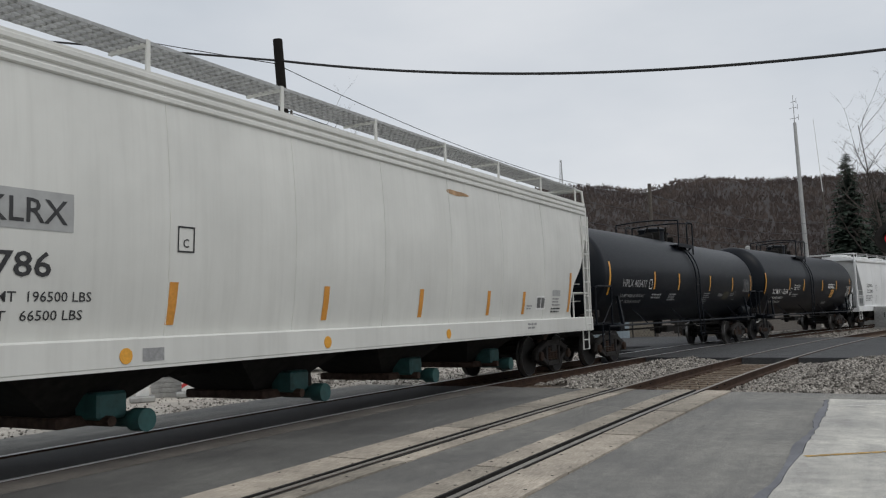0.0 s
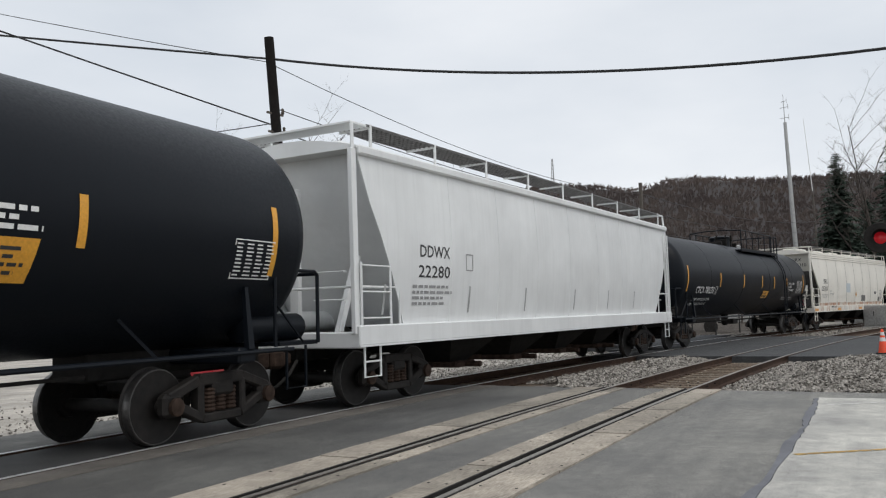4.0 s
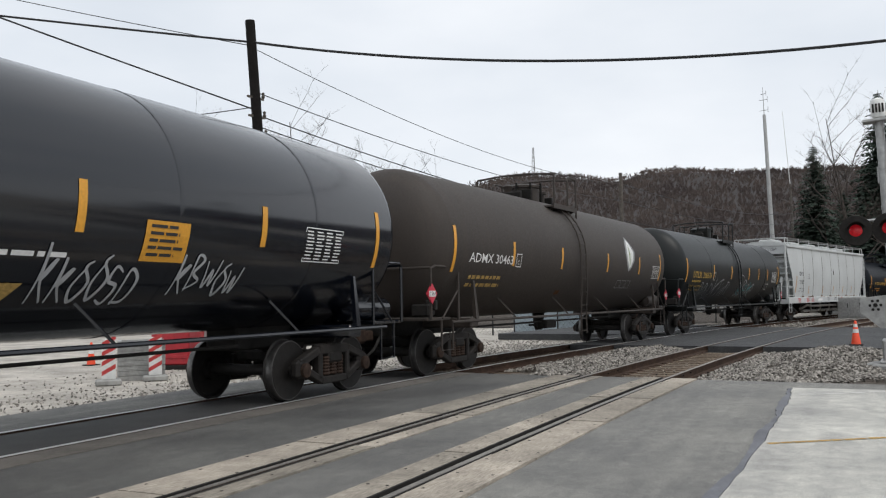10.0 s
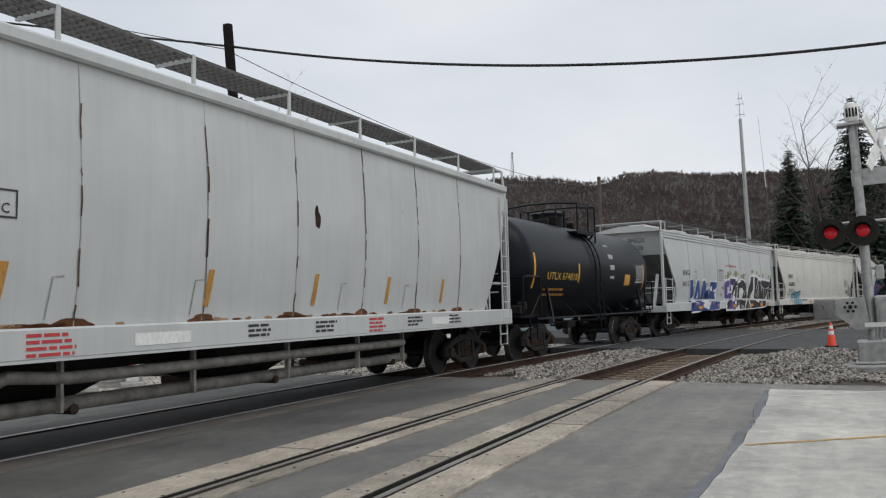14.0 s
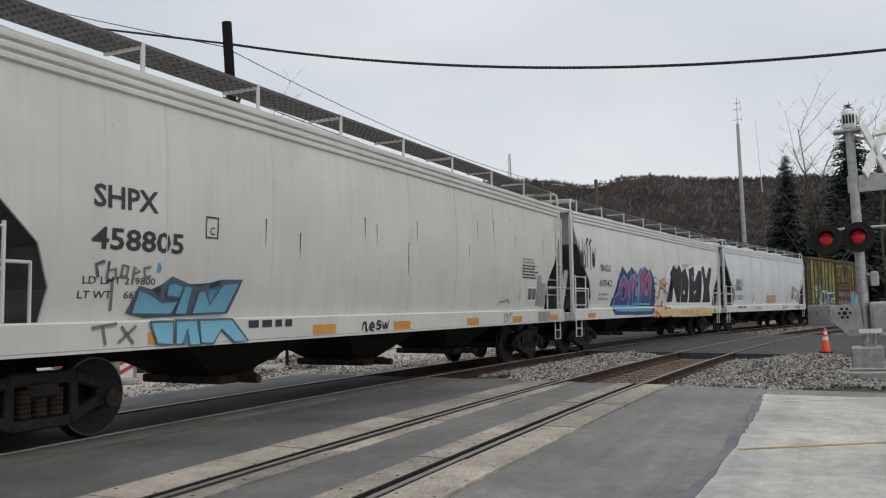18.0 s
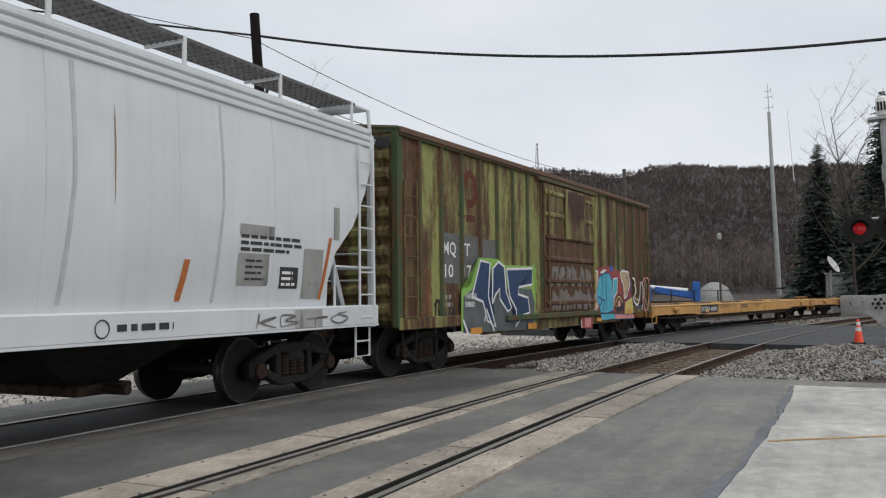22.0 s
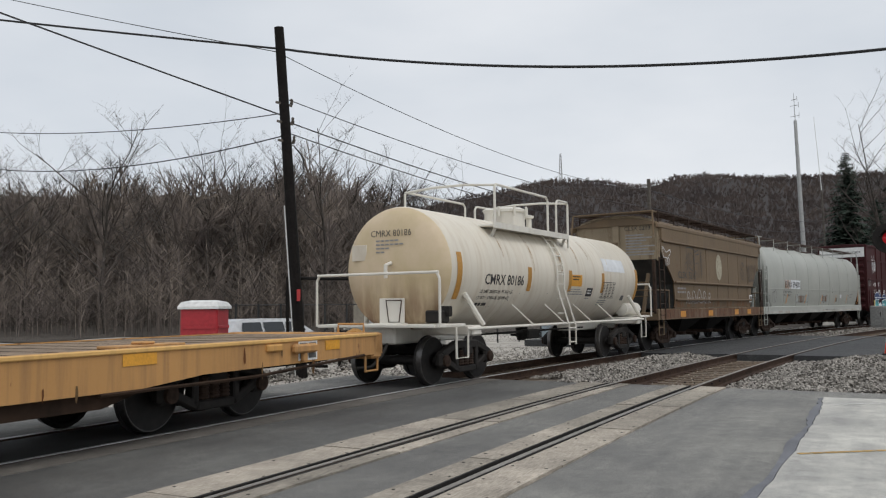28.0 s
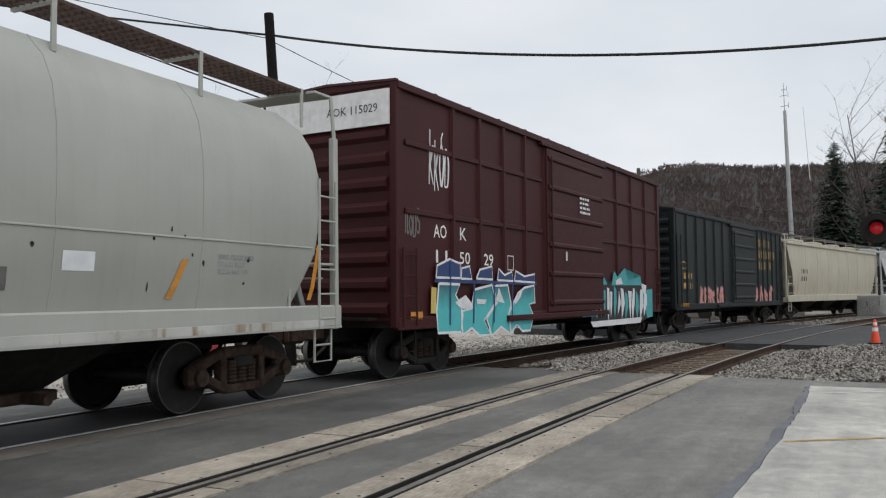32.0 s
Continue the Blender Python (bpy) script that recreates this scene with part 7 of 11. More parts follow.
on_side("emblem_stripe", c, [(x * .16 - .02, z * .7) for x, z in leaf], [tuple(range(9))], 3.70, 2.76, car_skin[c.name], SP["green"], .017, "", tuple(2.3 + .1 * k for k in range(12)))
for k, xx in enumerate((2.80, 3.28, 3.76)):
    frame_box(c, xx, 1.78, .40, .24, GR, .018)
spec_table(c, 6.3, 2.12, .85, .42)
patch(c, -1.75, 1.60, .3, .10, RUST)
placard(c, -H - .30, -1.43, 1.62, REDP, "1987")
placard(c, H + .30, -1.43, 1.55, REDP, "1987")
end_number(c, H, 2.66, 1.57, .62, W, "ADMX 30463", "CAPY GALS")
# 9
M9 = (-7.62, -4.17, -1.51, 1.40, 3.18, 4.92, 7.2)
c, H = tank("tank_car", "green-black tank car lettered in gold", -31.3, 15.4, "greenblack", xl=-.5, marks=M9, bands=3)
stencil(c, "UTLX", -6.83, 2.23, .25, G_, 1.05, .006, .012)
stencil(c, "206576", -5.58, 2.23, .23, G_, 1.12, .006, .006)
frame_box(c, -4.15, 2.15, .26, .32, W)
bars(c, -6.85, 2.06, 1.3, 1, G_, .07)
load_lines(c, -6.95, 1.86, G_, "LD LMT 196300 LB  89 000 KG", "LT WT  66700 LB  30 300 KG", .075, .14, 1.6)
scribble(c, -5.6, 1.45, 4.2, .85, SP["silver"], 21, 7, .014)
scribble(c, -.1, 1.40, 2.9, .95, SP["silver"], 5, 4, .020)
scribble(c, .1, 1.45, 2.3, .8, SP["teal"], 6, 3, .018)
spec_table(c, 5.8, 2.15, 1.05, .5)
frame_box(c, 4.92, 1.78, .44, .28, W, .025)
placard(c, -H - .30, -1.43, 1.62, REDP, "987")
placard(c, H + .32, -1.43, 1.50, REDP, "1987")
end_number(c, H, 2.66, 1.57, .62, G_, "UTLX 206576", "CAPY 29960 GAL")
# 10
c, H = hopper("covered_hopper_car", "pale grey smooth-sided hopper with open ends", -13.45, 17.05, "grey", 4.34, 0, "flat")
stencil(c, "GPFX", -6.70, 2.57, .24, K_, .80)
stencil(c, "11369", -6.80, 2.10, .24, K_, .98)
part("end_bulkhead", Mesh().box(-H + .13, -H + .18, -1.42, 1.42, 3.78, 4.34, .012), PAINT["grey"], c, "upright panel at the head of the car")
hopper_end_mark(c, -H + .128, 3.98, K_, ("GPFX 11369",), .15, .15)
frame_box(c, -4.96, 2.40, .27, .28, K_)
stencil(c, "C", -4.87, 2.45, .10, K_)
load_lines(c, -6.8, 1.80, K_, "LD LMT 216700", "LT WT    69300", .085, .16, .9)
strips(c, (-7.47,), 1.6, .95, MAT["ochre"], .13, .22)
strips(c, (-4.94, -1.98, .42, 2.71, 4.96), 1.52, .47, MAT["ochre"], .11, .08)
blob(c, .52, 2.85, .16, .40, SOOT, 9, "rust")
rg = random.Random(46)
SEAMRUST = plain("dark_seam_rust", (0.10, 0.075, 0.06), 0.9, 0, 0.5, 9, 0.1)
for k in range(1, 8):
    x = -H + 1.0 + (2 * H - 2.0) * k / 8
    blob(c, x, 1.37, .55, .13, RUST, 90 + k, "rust")
    z = 1.40
    while z < 3.9:
        dz = rg.uniform(.08, .5)
        stroke(c, [(x + rg.uniform(-.012, .012), z), (x + rg.uniform(-.02, .02), z + dz * .5), (x + rg.uniform(-.012, .012), z + dz)], SEAMRUST if rg.random() < .8 else RUST, rg.choice((.006, .010, .018 if k == 3 else .012)), .014, "rust_run")
        z += dz + rg.uniform(0, .25 if k % 2 else .6)
for k in range(34):
    blob(c, rg.uniform(-6.6, 6.8), 1.352, rg.uniform(.15, .6), rg.uniform(.025, .07), RUST if k % 3 else RUST2, 120 + k, "rust")
for x in (-4.3, -2.2, 1.2, 3.4):
    stroke(c, [(x, 1.42), (x + .06, 1.85), (x + .2, 1.86)], GR, .010, .008, "scrape")
for x, mt in ((-7.2, RD), (-5.6, RD), (-4.6, RD), (2.0, RD)):
    bars(c, x, 1.25, .6, 4, mt, .035, .065, .005)
for x in (-3.2, 4.4):
    patch(c, x, 1.10, .9, .14, W, .004)
for x in (-1.2, .4, 3.4, 5.2):
    bars(c, x, 1.24, .6, 3, K_, .035, .065, .005)
part("discharge_pipe", Mesh().tube([(-4.9, -.9, .62), (-4.6, -1.25, .86), (-3.9, -1.3, .80), (3.6, -1.3, .80)], .07, 10), MAT["pipe"], c, "", True)
part("discharge_pipe", Mesh().tube([(-4.7, -1.0, .50), (4.2, -1.0, .50)], .085, 10), MAT["pipe"], c, "", True)
for x in (-4, -2, 0, 2, 3.6):
    part("pipe_hanger", Mesh().box(x - .02, x + .02, -1.33, -1.26, .45, 1.02), MAT["pipe"], c)
for s in (-1, 1):
    for k in range(6):
        part("end_corrugation", Mesh().loft([[(s * (H - .40 - .12 * k) + s * dx, y, 4.0 - k * .33 + dz) for dx, dz in ((-.08, -.1), (.1, -.03), (.1, .03), (-.08, .1))] for y in (-1.36, 1.36)]), PAINT["grey"], c)
# 11
M11 = (-5.2, -1.88, 4.86)
c, H = tank("tank_car", "short black tank car lettered in gold", 1.7, 10.9, "black", 1.42, 2.46, xl=-.4, marks=M11, over=.5)
stencil(c, "UTLX 674818", -4.3, 2.10, .20, G_, 2.3, .006, .006)
bars(c, -4.4, 1.8, 1.8, 2, MAT["orange"], .06, .14)
patch(c, 2.6, 2.0, .6, .36, MAT["yellow"], .008, "warning_panel")
patch(c, 1.0, 2.2, .45, 1.1, GREYP, .007, "overpaint", .1)
spec_table(c, 3.9, 2.1, .9, .6)
# 12
c, H = hopper("covered_hopper_car", "grey hopper with large black and violet graffiti", 18.4, 18.2, "grey", 4.26)
patch(c, -8.0, 2.3, .01, .01, GR)
stencil(c, "BNGX", -7.2, 2.48, .22, K_, 1.0)
stencil(c, "60128", -7.25, 2.02, .22, K_, 1.1)
hopper_end_mark(c, -H + .455, 3.80, K_, ("BNGX", "60128"), .15, .19)
frame_box(c, -5.6, 2.35, .26, .32, K_)
stencil(c, "DO NOT HAMMER ON CAR", -.74, 2.98, .115, RD, 1.95, .006, .008)
bars(c, -1.9, 2.78, .9, 1, K_, .05)
BL = plain("spray_royal_blue", (.020, .065, .25), 0.5, 0, 0.2, 3, 0.0)
# white ground of the word
shape(c, [(-0.99, 2.39), (-0.4, 2.41), (-0.1, 2.5), (0.16, 2.58), (1.03, 2.52), (1.4, 2.51), (1.51, 2.32), (1.95, 2.45), (2.55, 2.44), (2.99, 2.33), (3.26, 1.94), (3.5, 2.04), (3.79, 2.22), (3.9, 2.54), (4.16, 2.68), (4.61, 2.67), (4.87, 2.75), (5.62, 2.61), (6.21, 2.54), (8.51, 2.44), (8.08, 1.99), (7.44, 1.92), (7.6, 1.36), (-0.89, 1.47)], SP["white"], 0.0070)
shape(c, [(-0.89, 1.44), (7.34, 1.3), (7.28, 0.99), (6.37, 0.9), (5.29, 0.9), (1.68, 0.87), (0.82, 0.86), (-0.96, 0.87)], SP["white"], 0.0070)
shape(c, [(-0.92, 2.3), (-0.82, 2.32), (-0.78, 2.2), (-0.56, 2.32), (-0.04, 2.33), (0.16, 2.2), (0.4, 1.88), (0.38, 1.46), (-0.8, 1.47), (-0.94, 1.84), (-0.97, 2.18)], SP["violet"], 0.0095)
shape(c, [(0.04, 1.42), (0.39, 1.41), (0.25, 0.96), (-0.38, 0.94), (-0.29, 1.18), (-0.06, 1.21)], SP["violet"], 0.0095)
shape(c, [(-0.6, 1.37), (0.04, 1.34), (-0.1, 1.21), (-0.36, 1.2), (-0.47, 0.94), (-0.77, 0.95), (-0.76, 1.2)], SP["black"], 0.0098)
shape(c, [(-0.03, 2.45), (1.03, 2.44), (1.06, 2.28), (1.39, 2.42), (1.43, 2.1), (1.18, 2.04), (1.1, 1.9), (1.37, 1.44), (0.61, 1.45), (0.87, 1.89), (0.6, 1.58), (0.4, 1.46), (0.39, 1.79), (0.58, 2.11), (0.13, 2.11), (0.2, 1.79), (-0.1, 1.78), (-0.11, 1.99), (-0.02, 2.15)], SP["black"], 0.0110, SP["white"], 0.026)
shape(c, [(-0.45, 2.01), (-0.22, 2.0), (-0.07, 2.17), (-0.02, 1.92), (-0.09, 1.78), (0.29, 1.78), (0.16, 2.09), (0.58, 2.12), (0.54, 1.92), (0.37, 1.72), (0.09, 1.75), (-0.21, 1.71), (-0.39, 1.63), (-0.29, 1.85)], SP["white"], 0.0125)
shape(c, [(0.6, 1.56), (0.89, 1.9), (0.97, 1.67), (1.13, 1.46), (0.67, 1.45)], SP["white"], 0.0140)
shape(c, [(0.85, 1.67), (0.95, 1.7), (1.03, 1.59), (0.92, 1.57)], SP["black"], 0.0155)
shape(c, [(1.47, 1.44), (1.49, 1.86), (1.4, 2.21), (1.99, 2.29), (2.0, 2.39), (2.55, 2.39), (2.75, 2.29), (3.0, 2.22), (3.12, 1.95), (2.78, 1.62), (3.26, 1.87), (3.38, 1.42), (2.45, 1.43), (2.62, 1.83), (2.23, 1.97), (1.8, 1.92), (1.81, 1.44)], SP["black"], 0.0112, SP["white"], 0.026)
shape(c, [(1.82, 1.93), (2.23, 1.97), (2.24, 1.77), (2.6, 1.83), (2.59, 1.69), (1.84, 1.67)], SP["white"], 0.0130)
shape(c, [(4.16, 2.61), (4.61, 2.58), (4.62, 1.89), (4.18, 1.64), (4.08, 1.41), (3.62, 1.41), (3.37, 1.46), (3.6, 2.09), (3.93, 2.24)], SP["black"], 0.0112, SP["white"], 0.026)
shape(c, [(4.84, 2.63), (5.57, 2.53), (5.53, 2.28), (5.26, 1.97), (5.51, 1.95), (5.85, 1.38), (4.96, 1.4), (4.87, 1.57), (4.89, 2.14)], SP["black"], 0.0113, SP["white"], 0.026)
shape(c, [(5.6, 2.43), (6.15, 2.41), (6.6, 1.72), (6.83, 2.02), (7.19, 1.37), (5.85, 1.38), (5.88, 1.77)], SP["black"], 0.0114, SP["white"], 0.026)
shape(c, [(6.31, 2.45), (8.4, 2.37), (8.18, 2.04), (7.41, 1.94), (7.48, 1.36), (7.09, 1.37), (7.02, 1.96), (6.4, 2.08)], SP["black"], 0.0115, SP["white"], 0.026)
shape(c, [(0.41, 1.41), (0.63, 1.41), (0.69, 1.1), (0.78, 0.97), (0.29, 0.9)], SP["black"], 0.0100)
shape(c, [(1.18, 1.4), (1.46, 1.4), (1.34, 1.13), (0.83, 0.98), (0.97, 1.26)], SP["black"], 0.0100)
shape(c, [(1.53, 1.39), (1.75, 1.39), (1.75, 1.23), (2.17, 1.27), (2.41, 1.38), (2.88, 1.37), (2.45, 0.94), (1.48, 0.94), (1.55, 1.11), (1.41, 1.15)], SP["black"], 0.0100)
shape(c, [(3.13, 1.37), (3.38, 1.36), (3.52, 1.18), (3.74, 0.93), (2.61, 0.93), (2.8, 1.09)], SP["black"], 0.0100)
shape(c, [(3.61, 1.36), (4.81, 1.34), (4.81, 1.03), (5.29, 0.97), (5.63, 1.18), (5.63, 1.32), (6.09, 1.31), (6.25, 0.97), (3.9, 0.92)], SP["black"], 0.0100)
shape(c, [(6.29, 1.31), (7.16, 1.29), (7.12, 1.01), (6.4, 0.95)], SP["black"], 0.0100)
shape(c, [(3.9, 1.64), (4.17, 1.68), (4.16, 1.41), (3.93, 1.34)], SP["moss"], 0.0150)
shape(c, [(5.16, 1.76), (5.52, 1.71), (5.45, 1.49), (5.2, 1.51)], SP["moss"], 0.0150)
shape(c, [(2.68, 1.95), (2.91, 1.79), (2.81, 1.71)], SP["moss"], 0.0150)
shape(c, [(3.34, 1.35), (3.43, 1.29), (3.68, 0.96), (3.22, 0.95)], SP["moss"], 0.0150)
shape(c, [(0.29, 2.39), (0.27, 2.33), (0.21, 2.3), (0.14, 2.32), (0.11, 2.38), (0.14, 2.44), (0.2, 2.48), (0.26, 2.45)], SP["violet"], 0.0150)
shape(c, [(0.17, 2.21), (0.15, 2.14), (0.08, 2.11), (0.01, 2.13), (-0.02, 2.2), (0.01, 2.27), (0.07, 2.31), (0.14, 2.28)], SP["violet"], 0.0150)
shape(c, [(0.58, 2.4), (0.57, 2.34), (0.52, 2.32), (0.47, 2.34), (0.44, 2.38), (0.46, 2.43), (0.51, 2.46), (0.56, 2.44)], SP["violet"], 0.0150)
shape(c, [(0.86, 2.21), (0.83, 2.13), (0.74, 2.09), (0.66, 2.12), (0.61, 2.2), (0.64, 2.28), (0.73, 2.32), (0.82, 2.29)], SP["violet"], 0.0150)
shape(c, [(0.14, 2.0), (0.13, 1.95), (0.08, 1.92), (0.02, 1.94), (0.0, 1.99), (0.01, 2.05), (0.06, 2.07), (0.12, 2.05)], SP["violet"], 0.0150)
shape(c, [(0.24, 1.88), (0.22, 1.82), (0.17, 1.8), (0.12, 1.82), (0.09, 1.87), (0.1, 1.93), (0.15, 1.95), (0.21, 1.93)], SP["violet"], 0.0150)
shape(c, [(0.61, 1.27), (0.58, 1.21), (0.51, 1.18), (0.45, 1.21), (0.42, 1.27), (0.45, 1.34), (0.64, 1.36), (0.58, 1.33)], SP["violet"], 0.0150)
shape(c, [(0.75, 1.02), (0.72, 0.94), (0.64, 0.91), (0.55, 0.95), (0.52, 1.03), (0.55, 1.11), (0.63, 1.14), (0.72, 1.1)], SP["violet"], 0.0150)
shape(c, [(0.48, 0.99), (0.46, 0.94), (0.4, 0.92), (0.35, 0.95), (0.32, 1.0), (0.34, 1.05), (0.4, 1.07), (0.46, 1.05)], SP["violet"], 0.0150)
shape(c, [(-0.65, 2.53), (-0.66, 2.49), (-0.69, 2.46), (-0.73, 2.44), (-0.77, 2.45), (-0.8, 2.48), (-0.81, 2.52), (-0.8, 2.56), (-0.78, 2.59), (-0.74, 2.61), (-0.69, 2.6), (-0.66, 2.57)], SP["moss"], 0.0060)
shape(c, [(-0.81, 2.47), (-0.81, 2.44), (-0.83, 2.42), (-0.85, 2.41), (-0.87, 2.41), (-0.89, 2.43), (-0.9, 2.46), (-0.89, 2.49), (-0.88, 2.51), (-0.86, 2.52), (-0.83, 2.51), (-0.82, 2.49)], SP["moss"], 0.0060)
shape(c, [(-0.09, 2.57), (-0.12, 2.45), (-0.19, 2.36), (-0.29, 2.33), (-0.4, 2.35), (-0.48, 2.42), (-0.51, 2.53), (-0.49, 2.64), (-0.41, 2.73), (-0.31, 2.77), (-0.2, 2.76), (-0.12, 2.68)], SP["moss"], 0.0060)
shape(c, [(0.27, 2.69), (0.26, 2.65), (0.22, 2.61), (0.16, 2.59), (0.11, 2.6), (0.07, 2.63), (0.05, 2.67), (0.07, 2.72), (0.11, 2.76), (0.16, 2.78), (0.22, 2.77), (0.26, 2.74)], SP["moss"], 0.0060)
shape(c, [(0.85, 2.67), (0.84, 2.63), (0.81, 2.6), (0.77, 2.59), (0.73, 2.6), (0.71, 2.62), (0.7, 2.65), (0.71, 2.69), (0.74, 2.71), (0.77, 2.73), (0.81, 2.72), (0.84, 2.7)], SP["moss"], 0.0060)
shape(c, [(1.37, 2.7), (1.33, 2.6), (1.24, 2.53), (1.12, 2.49), (0.99, 2.51), (0.9, 2.56), (0.87, 2.65), (0.9, 2.74), (0.99, 2.81), (1.11, 2.85), (1.24, 2.84), (1.33, 2.78)], SP["moss"], 0.0060)
shape(c, [(1.66, 2.7), (1.64, 2.66), (1.61, 2.63), (1.57, 2.61), (1.53, 2.62), (1.5, 2.65), (1.48, 2.68), (1.5, 2.72), (1.53, 2.76), (1.57, 2.77), (1.61, 2.76), (1.65, 2.74)], SP["moss"], 0.0060)
shape(c, [(2.32, 2.58), (2.31, 2.54), (2.27, 2.5), (2.22, 2.48), (2.16, 2.49), (2.12, 2.52), (2.1, 2.57), (2.11, 2.61), (2.16, 2.65), (2.21, 2.67), (2.27, 2.66), (2.31, 2.63)], SP["moss"], 0.0060)
shape(c, [(2.77, 2.59), (2.75, 2.51), (2.68, 2.45), (2.59, 2.42), (2.5, 2.43), (2.43, 2.49), (2.4, 2.56), (2.42, 2.64), (2.49, 2.71), (2.58, 2.74), (2.68, 2.73), (2.75, 2.67)], SP["moss"], 0.0060)
shape(c, [(3.02, 2.67), (3.01, 2.63), (2.97, 2.6), (2.93, 2.58), (2.89, 2.59), (2.85, 2.62), (2.84, 2.65), (2.85, 2.69), (2.89, 2.72), (2.93, 2.74), (2.98, 2.73), (3.01, 2.71)], SP["moss"], 0.0060)
shape(c, [(4.76, 2.88), (4.72, 2.83), (4.62, 2.78), (4.5, 2.76), (4.37, 2.76), (4.29, 2.79), (4.25, 2.83), (4.29, 2.89), (4.38, 2.93), (4.51, 2.96), (4.63, 2.95), (4.72, 2.93)], SP["moss"], 0.0060)
shape(c, [(5.63, 2.82), (5.6, 2.77), (5.54, 2.73), (5.46, 2.71), (5.39, 2.72), (5.33, 2.75), (5.31, 2.8), (5.34, 2.85), (5.39, 2.89), (5.47, 2.91), (5.55, 2.9), (5.61, 2.87)], SP["moss"], 0.0060)
shape(c, [(6.07, 2.65), (6.04, 2.61), (6.0, 2.57), (5.93, 2.55), (5.86, 2.56), (5.81, 2.59), (5.79, 2.64), (5.81, 2.68), (5.86, 2.72), (5.93, 2.74), (6.0, 2.73), (6.05, 2.7)], SP["moss"], 0.0060)
shape(c, [(6.98, 2.68), (6.95, 2.62), (6.89, 2.58), (6.8, 2.55), (6.7, 2.56), (6.64, 2.6), (6.62, 2.66), (6.64, 2.72), (6.71, 2.76), (6.8, 2.78), (6.9, 2.77), (6.96, 2.74)], SP["moss"], 0.0060)
shape(c, [(8.39, 2.64), (8.36, 2.59), (8.3, 2.55), (8.21, 2.54), (8.12, 2.54), (8.05, 2.57), (8.03, 2.62), (8.05, 2.67), (8.12, 2.7), (8.21, 2.72), (8.3, 2.72), (8.37, 2.69)], SP["moss"], 0.0060)
scribble(c, 0.38, 2.20, .42, .16, SP["white"], 310, 4, .014)
scribble(c, 1.85, 0.97, .42, .16, SP["white"], 530, 4, .014)
scribble(c, 1.95, 2.17, .42, .16, SP["white"], 540, 3, .014)
scribble(c, 3.62, 1.00, .42, .16, SP["white"], 730, 4, .014)
scribble(c, 7.00, 2.21, .42, .16, SP["white"], 990, 3, .014)
# blue letters edged in white
shape(c, [(-6.34, 2.27), (-6.12, 2.34), (-5.88, 2.36), (-5.78, 2.13), (-5.67, 1.85), (-5.7, 1.61), (-5.45, 1.89), (-5.46, 2.29), (-5.02, 2.36), (-4.92, 1.95), (-4.8, 1.63), (-4.56, 1.84), (-4.49, 2.34), (-4.04, 2.41), (-3.95, 1.98), (-3.79, 1.97), (-3.57, 1.93), (-3.33, 2.28), (-3.13, 2.29), (-2.91, 2.19), (-2.62, 2.29), (-2.23, 2.3), (-2.19, 1.95), (-2.42, 1.82), (-2.56, 1.74), (-2.11, 1.47), (-2.1, 1.43), (-6.26, 1.48)], SP["white"], 0.0070)
shape(c, [(-6.26, 1.45), (-1.89, 1.39), (-2.01, 0.96), (-3.48, 0.94), (-4.55, 0.98), (-5.11, 0.95), (-5.25, 0.9), (-6.32, 0.88)], SP["white"], 0.0070)
shape(c, [(-6.27, 2.28), (-5.87, 2.31), (-5.75, 1.84), (-5.72, 1.7), (-5.86, 1.54), (-6.03, 1.5), (-6.19, 1.5)], BL, 0.0100)
shape(c, [(-5.64, 1.48), (-5.37, 1.8), (-5.3, 2.26), (-5.03, 2.29), (-4.93, 1.83), (-4.76, 1.47), (-5.26, 1.48)], BL, 0.0100)
shape(c, [(-4.79, 1.47), (-4.45, 1.88), (-4.41, 2.26), (-4.09, 2.3), (-3.99, 1.92), (-3.76, 1.5), (-3.58, 1.59), (-3.69, 1.9), (-3.53, 1.89), (-3.43, 1.46)], BL, 0.0102)
shape(c, [(-3.47, 1.48), (-3.43, 1.87), (-3.3, 2.22), (-3.13, 2.23), (-2.87, 2.12), (-2.54, 2.23), (-2.24, 2.22), (-2.27, 1.95), (-2.87, 1.86), (-3.15, 1.8), (-2.86, 1.76), (-2.53, 1.79), (-2.62, 1.64), (-2.35, 1.45)], BL, 0.0104)
shape(c, [(-6.25, 1.42), (-6.02, 1.41), (-5.87, 1.32), (-5.78, 1.26), (-5.87, 1.21), (-6.33, 1.18), (-6.33, 0.94), (-5.48, 0.96), (-5.31, 1.4), (-4.38, 1.4), (-4.44, 1.3), (-4.81, 0.97), (-3.98, 0.98), (-3.74, 1.0), (-3.49, 1.23), (-3.28, 1.36), (-2.0, 1.35), (-2.08, 0.99), (-3.22, 0.96), (-3.61, 0.95)], BL, 0.0098)
shape(c, [(-5.3, 1.53), (-5.18, 1.84), (-5.11, 1.53)], SP["white"], 0.0125)
shape(c, [(-4.43, 1.49), (-4.32, 1.8), (-4.2, 1.46)], SP["moss"], 0.0125)
shape(c, [(-3.34, 1.98), (-3.08, 2.06), (-3.02, 1.85), (-3.25, 1.8)], SP["white"], 0.0125)
shape(c, [(-5.61, 1.21), (-5.62, 1.19), (-5.65, 1.18), (-5.67, 1.19), (-5.69, 1.22), (-5.68, 1.24), (-5.65, 1.25), (-5.62, 1.24)], SP["pink"], 0.0130)
